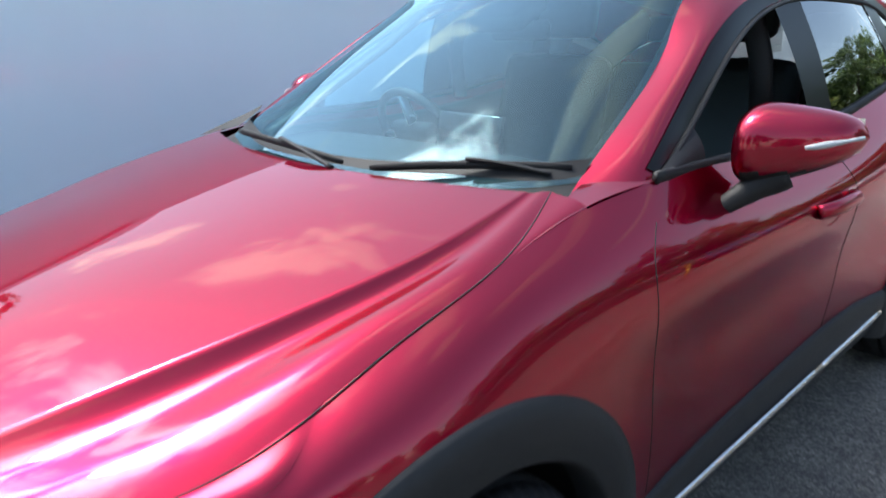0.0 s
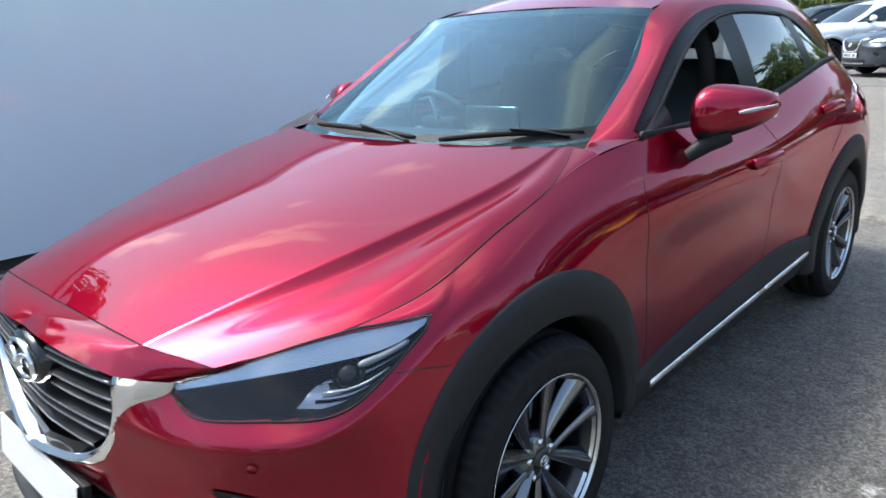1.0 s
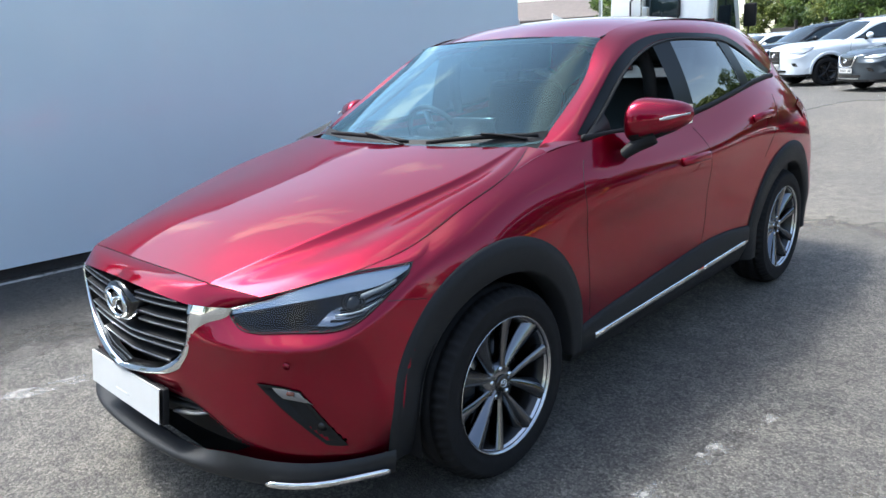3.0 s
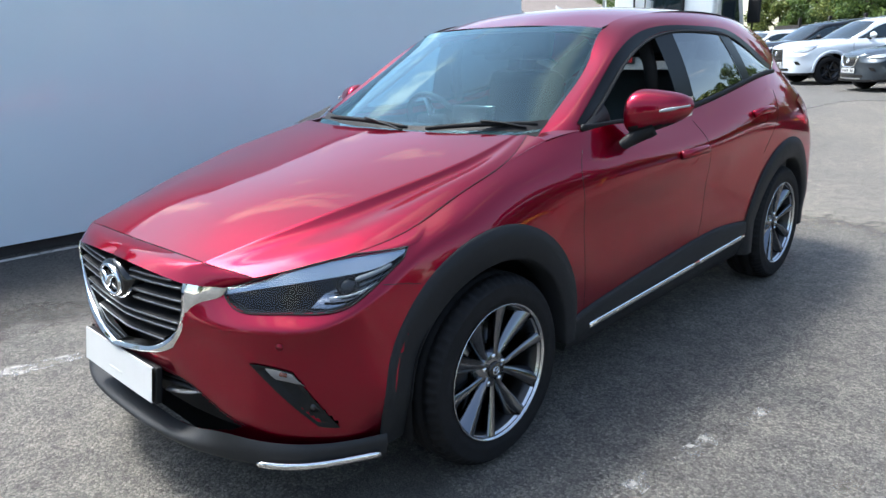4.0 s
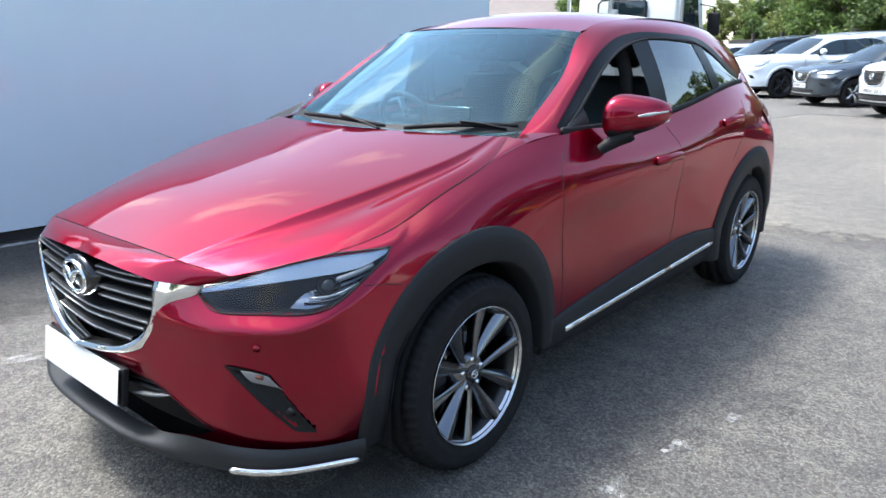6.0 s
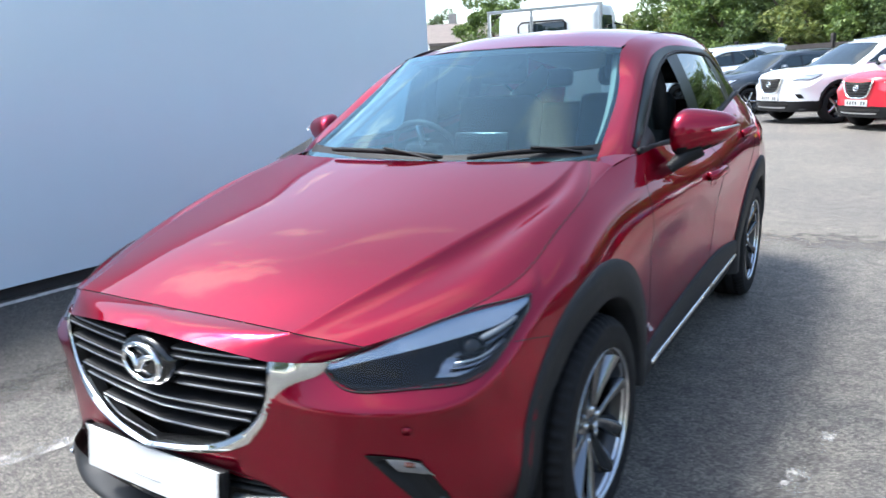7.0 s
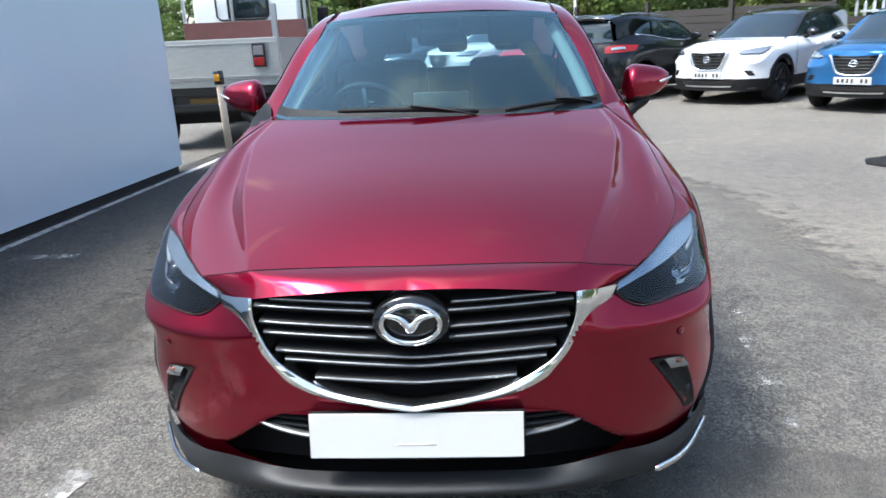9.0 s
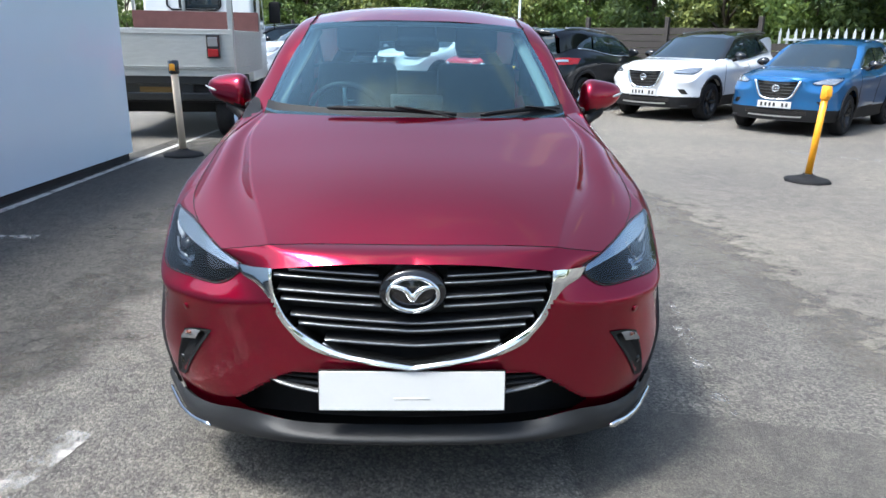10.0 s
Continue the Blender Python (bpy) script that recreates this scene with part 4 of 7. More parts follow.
    # wheel arch cladding, sills
    for side in (1, -1):
        for c, low_f in ((-0.008, 0.25), (2.535, 0.25)):
            outer = arch_line(c, 0.482, 0.462, 0.380, 0.25)
            inner = arch_line(c + 0.006, 0.385, 0.366, 0.352, 0.25)
            # behind the front wheel the arch ends at the sill
            lift = lambda pts: [(y, max(z, 0.302) if c < 1 and y > c else z) for y, z in pts]
            outer, inner = lift(outer), lift(inner)
            rows = [[], [], [], [], []]
            for (yo, zo), (yi, zi) in zip(outer, inner):
                po = snap((0.9, yo, zo), 0.0)
                snug = lerp_at([(-0.50, 0.1), (-0.36, 0.4), (-0.1, 1.0)], yo)
                rows[0].append((po.x - 0.012, yo, zo))
                rows[1].append((po.x + 0.001 + 0.006 * snug, yo + (yi - yo) * 0.03, zo + (zi - zo) * 0.03))
                lim = lerp_at([(-0.50, 0.755), (-0.36, 0.79), (-0.15, 0.845), (0.0, 0.864), (2.7, 0.872), (3.05, 0.858)], yo)
                rows[2].append((max(po.x + 0.002 + 0.008 * snug, lim), yo + (yi - yo) * 0.35, zo + (zi - zo) * 0.35))
                rows[3].append((max(po.x + 0.002 + 0.009 * snug, lim + 0.003), yo + (yi - yo) * 0.92, zo + (zi - zo) * 0.92))
                rows[4].append((max(po.x, lim - 0.008), yi, zi))
            rows.append([(0.78, y, z) for _, y, z in rows[4]])
            g = np.array(rows)
            part("arch_cladding", sided(grid_bm(g, flip=True), side), CLAD, car, "matt dark grey plastic arch")
            liner = lift(arch_line(c + 0.006, 0.40, 0.382, 0.352, 0.24, 30))
            g = np.array([[(x, y, z) for y, z in liner] for x in (0.8507, 0.5983, 0.408)])
            part("arch_liner", sided(grid_bm(g), side), MATT, car)
        top = [(0.9225, 0.4405, 0.373), (0.9225, 0.5983, 0.386), (0.9225, 0.9914, 0.412), (0.9225, 1.3882, 0.44), (0.9225, 1.7887, 0.458), (0.9225, 2.049, 0.438)]
        t = [snap(p, 0.004) for p in curve(top, 50)]
        rows = [[(p.x - 0.014, p.y, p.z + 0.002) for p in t], [tuple(p) for p in t], [(p.x + 0.008, p.y, p.z - 0.012) for p in t],
                [(p.x + 0.010, p.y, (p.z + 0.30) / 2 + 0.02) for p in t], [(0.845 + 0.012 * (p.y - 0.5), p.y, 0.302 + 0.033 * (p.y - 0.5)) for p in t],
                [(0.836, p.y, 0.283) for p in t], [(0.82, p.y, 0.245) for p in t], [(0.70, p.y, 0.24) for p in t]]
        part("sill_cladding", sided(grid_bm(np.array(rows), flip=True), side), CLAD, car, "matt dark grey plastic sill")
        for y0, y1 in ((0.57, 1.515), (1.525, 2.04)):
            z = lambda y: 0.315 + 0.033 * (y - 0.57)
            pts = [(0.848 + 0.012 * (y - 0.57), y, z(y)) for y in np.linspace(y0, y1, 14)]
            part("sill_strip", sided(tube_bm(pts, 0.0115, 10, flat=(0.55, 1.15)), side), CHROME, car, "bright chrome sill strip")

    # grille
    grille = part("grille_backing", join_mirror(np.array([[(x, -0.80 + 0.10 * x * x, z) for x in np.linspace(0, 0.46, 14)] for z in np.linspace(0.785, 0.47, 12)])), MATT, car)
    inner_pts = [(0.392, -0.835, 0.775), (0.392, -0.842, 0.757), (0.390, -0.846, 0.722), (0.376, -0.850, 0.675), (0.334, -0.861, 0.612), (0.30, -0.868, 0.588), (0.21, -0.882, 0.547), (0.105, -0.900, 0.530), (0, -0.908, 0.516)]
    outer_pts = [(0.499, -0.756, 0.765), (0.491, -0.765, 0.745), (0.444, -0.800, 0.722), (0.412, -0.820, 0.672), (0.352, -0.842, 0.592), (0.305, -0.860, 0.560), (0.21, -0.880, 0.528), (0.105, -0.898, 0.515), (0, -0.904, 0.501)]
    a, b = curve(inner_pts, 60), curve(outer_pts, 60)
    mid = (a + b) / 2 + np.array((0.0, -0.012, 0.0))
    # upper arm of the surround keeps a raised ridge
    g = loft([a + np.array((-0.006, 0.04, 0.004)), a, mid, b + np.array((0.005, -0.007, 0)), b + np.array((0.0, 0.02, 0))], 60, 20, creases=(1, 2, 3))
    part("grille_surround", join_mirror(g), CHROME, car, "wide chrome grille surround")
    half = lambda z: lerp_at([(0.487, 0.05), (0.517, 0.11), (0.547, 0.205), (0.585, 0.288), (0.622, 0.332), (0.677, 0.365), (0.727, 0.378), (0.787, 0.385)], z)
    for z, gapx in ((0.765, 0.095), (0.744, 0.085), (0.703, 0.082), (0.676, 0.088), (0.632, 0), (0.609, 0), (0.565, 0)):
        w = half(z) - (0.040 if z > 0.76 else -0.004)
        if w - gapx < 0.05:
            continue
        for s in ((1, -1) if gapx else (0,)):
            xs = np.linspace(gapx, w, 14) * s if s else np.linspace(-w, w, 28)
            drop = lambda x: (0.016 * abs(x) / 0.3 if not gapx else 0.014 * (abs(x) - gapx) / 0.3) - (0.008 if not gapx else 0)
            front = [(x, -0.864 + 0.16 * x * x, z + drop(x)) for x in xs]
            back = [(x, y + 0.055, zz - 0.004) for x, y, zz in front]
            rows = [[(x, y + 0.055, zz + 0.007) for x, y, zz in front], [(x, y + 0.004, zz + 0.006) for x, y, zz in front], [(x, y, zz + 0.003) for x, y, zz in front],
                    [(x, y + 0.001, zz - 0.006) for x, y, zz in front], [(x, y + 0.05, zz - 0.010) for x, y, zz in front]]
            bm = grid_bm(np.array(rows))
            bmesh.ops.recalc_face_normals(bm, faces=bm.faces)
            bar = part("grille_bar", bm, MATT, car)
            part("bar_edge", tube_bm([(x, y - 0.001, zz + 0.001) for x, y, zz in front], 0.0026, 6, flat=(0.6, 1.0)), BAREDGE, bar, "silver front edge")
    # badge: oval ring and a spread wing shape on a black boss
    bm = lathe_bm([(0.0, -0.012), (0.085, -0.010), (0.094, 0.0), (0.094, 0.05)], 48)
    bmesh.ops.rotate(bm, verts=bm.verts, cent=(0, 0, 0), matrix=Matrix.Rotation(-math.pi / 2, 3, "Z").inverted())
    bmesh.ops.scale(bm, vec=(1, 1, 0.70), verts=bm.verts)
    bmesh.ops.translate(bm, verts=bm.verts, vec=(0, -0.8742, 0.723))
    badge = part("badge", bm, BLACK, car, "chrome oval badge on black boss")
    part("badge_ring", tube_bm([(0.069 * math.cos(t), -0.890, 0.722 + 0.047 * math.sin(t)) for t in np.linspace(0, 2 * math.pi, 48, endpoint=False)], 0.0075, 8, closed=True, flat=(1, 0.9)), CHROME, badge)
    wing_pts = [(-0.062, -0.893, 0.744), (-0.045, -0.895, 0.744), (-0.025, -0.896, 0.739), (-0.008, -0.897, 0.722), (0, -0.898, 0.711), (0.008, -0.897, 0.722), (0.025, -0.896, 0.739), (0.045, -0.895, 0.744), (0.062, -0.893, 0.744)]
    part("badge_wing", tube_bm(curve(wing_pts, 40), [0.0045 + 0.005 * math.sin(math.pi * k / 39) for k in range(40)], 8), CHROME, badge)

    # lower intake, lip, plate
    part("intake_backing", join_mirror(np.array([[(x, -0.76 + 0.25 * x * x, z) for x in np.linspace(0, 0.60, 14)] for z in np.linspace(0.53, 0.27, 8)])), MATT, car)
    up = [(0, -0.891, 0.486), (0.32, -0.865, 0.478), (0.382, -0.8505, 0.458), (0.5058, -0.815, 0.376), (0.5471, -0.7874, 0.354)]
    a = np.array([snap(p, 0.003) for p in curve(up, 40)])
    g = np.stack([a, a + np.array((-0.01, 0.03, -0.012)), a + np.array((-0.03, 0.14, -0.03))])
    part("intake_frame", join_mirror(g), MATT, car)
    for z, w in ((0.425, 0.43), (0.445, 0.41)):
        pts = [(x, -0.862 + 0.30 * x * x, z + 0.02 * abs(x)) for x in np.linspace(-w, w, 30)]
        part("intake_bar", tube_bm(pts, 0.009, 8, flat=(1.6, 0.6)), LIP if z < 0.43 else MATT, car)
    for side in (1, -1):
        part("intake_blade", sided(tube_bm(curve([(0.255, -0.866, 0.414), (0.34, -0.850, 0.424), (0.415, -0.828, 0.440)], 10), [0.008] * 8 + [0.006, 0.004], 8, flat=(1.5, 0.7)), side), BLADE, car, "satin grey intake blade")
    lip_top = [(0, -0.8663, 0.306), (0.2, -0.8643, 0.308), (0.38, -0.8485, 0.316), (0.5002, -0.8318, 0.34), (0.5877, -0.7775, 0.323), (0.7045, -0.6789, 0.303), (0.7979, -0.5655, 0.3), (0.8369, -0.4965, 0.303)]
    lip_mid = [(0, -0.924, 0.288), (0.2, -0.918, 0.288), (0.4, -0.8811, 0.288), (0.5305, -0.8249, 0.288), (0.613, -0.7726, 0.28), (0.7141, -0.6888, 0.27), (0.7976, -0.5803, 0.268), (0.8419, -0.5015, 0.268)]
    lip_low = [(0, -0.918, 0.270), (0.2, -0.912, 0.269), (0.4, -0.8762, 0.262), (0.5308, -0.819, 0.252), (0.6135, -0.7638, 0.240), (0.7096, -0.6789, 0.226), (0.7876, -0.5705, 0.223), (0.8267, -0.4965, 0.223)]
    lip_in = [(0, -0.810, 0.240), (0.2008, -0.806, 0.240), (0.3823, -0.774, 0.236), (0.505, -0.7085, 0.218), (0.5884, -0.6494, 0.213), (0.6674, -0.5705, 0.208), (0.7176, -0.4916, 0.208), (0.741, -0.4423, 0.208)]
    part("front_lip", join_mirror(loft([draw_in(r, 0.8) for r in (lip_top, lip_mid, lip_low, lip_in)], 80, 24, creases=(2,))), LIP, car, "satin grey front lip")
    part("undertray", join_mirror(np.array([[(w * q, y, 0.225) for q in np.linspace(0, 1, 10)] for y, w in ((-0.78, 0.36), (-0.70, 0.50), (-0.60, 0.60), (-0.40, 0.70))])), MATT, car)
    for side in (1, -1):
        strip = curve(draw_in([(0.6023, -0.7874, 0.26), (0.6651, -0.7361, 0.25), (0.7258, -0.6789, 0.246), (0.785, -0.5951, 0.244), (0.829, -0.5162, 0.244)], 0.8), 24)
        part("lip_strip", sided(tube_bm(strip + np.array((0.006, -0.006, 0)), [0.006] + [0.011] * 22 + [0.007], 10, flat=(0.6, 1.0)), side), CHROME, car, "bright chrome lip strip")
    tilt = Matrix.Rotation(radians(-9), 4, "X")
    plinth = part("plate_plinth", box_bm(0.53, 0.02, 0.115, (0, -0.897, 0.436), 0.004, rot=tilt), MATT, car)
    bm = bmesh.new()
    g = np.array([[(x, -0.0195 + 0.03 * x * x, z) for x in np.linspace(-0.26, 0.26, 20)] for z in (0.0555, -0.0555)])
    g = np.concatenate([g[:1] + np.array((0, 0.006, 0)), g, g[-1:] + np.array((0, 0.006, 0))])
    bm = grid_bm(g)
    bmesh.ops.recalc_face_normals(bm, faces=bm.faces)
    bmesh.ops.transform(bm, matrix=Matrix.Translation((0, -0.900, 0.440)) @ tilt, verts=bm.verts)
    plate = part("number_plate", bm, PLATE, car, "blank white number plate", smooth=False)
    bm = box_bm(0.10, 0.001, 0.0035, (0.0, -0.0200, -0.022))
    bmesh.ops.transform(bm, matrix=Matrix.Translation((0, -0.900, 0.440)) @ tilt, verts=bm.verts)
    part("plate_print", bm, FAINT, plate)

    # headlamps
    for side in (1, -1):
        bowl = patch(HEAD_TOP, HEAD_LOW, 40, 20, 0.002)
        nn = grid_normals(bowl)
        if (nn[..., 0]).sum() < 0:
            nn = -nn
        hh, ww = bowl.shape[:2]
        for i in range(hh):
            for j in range(ww):
                e = min(i / 3.0, (hh - 1 - i) / 3.0, j / 4.0, (ww - 1 - j) / 3.0, 1.0)
                bowl[i, j] -= nn[i, j] * 0.045 * e
        bowl = fair(bowl, 10)
        lamp = part("headlamp", sided(grid_bm(bowl), side), LAMPBLACK, car, "dark smoked headlamp with silver brow")
        part("lens", sided(grid_bm(fair(patch(HEAD_TOP, HEAD_LOW, 44, 18, 0.006, 0.004), 8)), side), LENS, lamp)
        brow_lo = [(0.500, -0.765, 0.749), (0.572, -0.703, 0.762), (0.645, -0.622, 0.770), (0.738, -0.495, 0.786), (0.782, -0.428, 0.802), (0.803, -0.356, 0.829)]
        part("brow", sided(grid_bm(patch(HEAD_TOP, brow_lo, 40, 6, -0.003, 0.001)), side), BROW, lamp, "silver brow strip")
        part("lamp_seal", sided(tube_bm([snap(p, 0.003) for p in np.concatenate([curve(HEAD_TOP, 40), curve(HEAD_LOW, 40)[::-1]])], 0.0020, 6, closed=True), side), GAP, lamp)
        for c, r in (((0.742, -0.520, 0.770), 0.027),):
            bm = bmesh.new()
            bmesh.ops.create_uvsphere(bm, u_segments=28, v_segments=16, radius=r)
            p = snap(c, -0.036)
            bmesh.ops.translate(bm, verts=bm.verts, vec=p)
            part("projector", sided(bm, side), PROJECTOR, lamp, "round projector lens")
            n = (snap(c, 0.0) - snap(c, -0.1)).normalized()
            ax = n.cross(Vector((0, 0, 1))).normalized()
            ay = ax.cross(n)
            q = snap(c, -0.024)
            part("bezel", sided(tube_bm([q + (r + 0.004) * (math.cos(t) * ax + math.sin(t) * ay) for t in np.linspace(0, 2 * math.pi, 32, endpoint=False)], 0.004, 6, closed=True), side), LAMPBLACK, lamp)
        # chromed bowl round the projector, and the bright bar over it
        ref_t = [(0.722, -0.560, 0.768), (0.772, -0.470, 0.784), (0.800, -0.405, 0.803)]
        ref_b = [(0.700, -0.625, 0.722), (0.768, -0.550, 0.722), (0.800, -0.450, 0.762)]
        bowl = patch(ref_t, ref_b, 18, 10, -0.030, 0.006)
        bowl[3:7] -= np.array((0.010, -0.010, 0.0))
        part("side_reflector", sided(grid_bm(bowl), side), REFLECT, lamp, "silver side reflector")
        for k in range(3):
            q = 0.30 + 0.25 * k
            top, low = curve(ref_t, 9), curve(ref_b, 9)
            part("reflector_rib", sided(tube_bm([snap(tuple(top[j] * (1 - q) + low[j] * q), -0.024) for j in range(1, 8)], 0.0035, 6), side), SATIN if k % 2 else LAMPBLACK, lamp)
        part("light_guide", sided(tube_bm([snap(p, -0.012) for p in curve([(0.752, -0.500, 0.779), (0.780, -0.445, 0.795), (0.798, -0.40, 0.812)], 14)], [0.004] + [0.0075] * 12 + [0.004], 8), side), FROST, lamp, "frosted daytime light bar")
        part("washer_cap", sided(tube_bm([snap((0.6779, -0.7233, 0.616), 0.001), snap((0.6779, -0.7233, 0.616), 0.004)], 0.011, 14), side), RED, car)
        # fog lamp pocket
        f_top = [(0.588, -0.768, 0.562), (0.640, -0.745, 0.557), (0.696, -0.702, 0.538)]
        f_low = [(0.727, -0.655, 0.356), (0.747, -0.632, 0.348), (0.766, -0.605, 0.346)]
        g = patch(f_top, f_low, 10, 24, 0.004)
        for i in range(2, 22):
            for j in range(2, 8):
                g[i, j] += np.array((-0.014, 0.022, 0)) * max(0.15, 1 - i / 16)
        pocket = part("fog_pocket", sided(grid_bm(g), side), MATT, car, "black fog lamp pocket")
        part("fog_lamp", sided(grid_bm(patch([(0.632, -0.752, 0.552), (0.660, -0.735, 0.549), (0.692, -0.705, 0.536)], [(0.655, -0.732, 0.516), (0.686, -0.704, 0.508), (0.716, -0.674, 0.494)], 12, 8, 0.003, 0.004)), side), FOGLENS, pocket, "clear fog lamp")
        part("indicator_bulb", sided(tube_bm([snap((0.668, -0.725, 0.535), 0.006), snap((0.684, -0.712, 0.531), 0.006)], 0.006, 8), side), AMBER, pocket)
        part("parking_sensor", sided(tube_bm([snap((0.726, -0.660, 0.420), -0.008), snap((0.726, -0.660, 0.420), 0.002)], 0.014, 18), side), GUNMETAL, pocket)
        part("tail_lamp", sided(grid_bm(patch([(0.821, 2.7698, 1.018), (0.7418, 3.09, 1.048), (0.6174, 3.27, 1.038)], [(0.8405, 2.8498, 0.928), (0.7687, 3.09, 0.918), (0.6355, 3.29, 0.908)], 20, 8, 0.006, 0.004)), side), TAILRED, car, "red tail lamp")
    return car


BLADE = material("satin_grey_blade", (0.20, 0.205, 0.21), 0.35, 0.6)
BAREDGE = material("dull_silver_edge", (0.30, 0.31, 0.33), 0.38, 1.0)
FAINT = material("faint_grey_print", (0.66, 0.66, 0.65), 0.5)
LAMPBLACK = material("lamp_housing_black", (0.003, 0.003, 0.0035), 0.5, spec=0.05)
BROW = material("lamp_brow_silver", (0.46, 0.53, 0.60), 0.24, 0.75)
PROJECTOR = material("projector_glass", (0.008, 0.009, 0.010), 0.05, spec=0.5)
FROST = material("frosted_light_guide", (0.34, 0.355, 0.37), 0.3)
FOGLENS = material("fog_lens", (0.24, 0.24, 0.25), 0.15, 0.4, coat=0.6)
red_car = build_red_car()
for px, py in ((0.765, 0.0), (0.765, 2.57)):
    for side in (1, -1):
        w = build_wheel()
        w.parent = red_car
        w.name = "wheel"
        w.matrix_basis = Matrix.Translation((side * px, py, HUB_Z)) @ Matrix.Rotation(0 if side > 0 else math.pi, 4, "Z")

# ---------------------------------------------------------------- glass, mirrors, wipers, handles and cabin of the red car
TOPLINE = curve(PILLAR_OUT, 200)
BELTLINE = curve(BELT, 200)


def dlo(y, t, out=0.0):
    """A place on the side glass: y along the car, t from belt to roof."""
    b = np.array([np.interp(y, BELTLINE[:, 1], BELTLINE[:, k]) for k in range(3)])
    a = np.array([np.interp(y, TOPLINE[:, 1], TOPLINE[:, k]) for k in range(3)])
    p = b * (1 - t) + a * t
    p[0] += 0.012 * math.sin(math.pi * t) + out
    return p


def pane(y0, y1, t0=0.0, t1=1.0, ny=24, nt=14, out=0.0):
    return np.array([[dlo(y0(t) + (y1(t) - y0(t)) * s, t, out) for s in np.linspace(0, 1, ny)] for t in np.linspace(t0, t1, nt)])


def wire(points, r, mat, name, parent, side=1, flat=None, sides=8, label=""):
    return part(name, sided(tube_bm(points, r, sides, flat=flat), side), mat, parent, label)


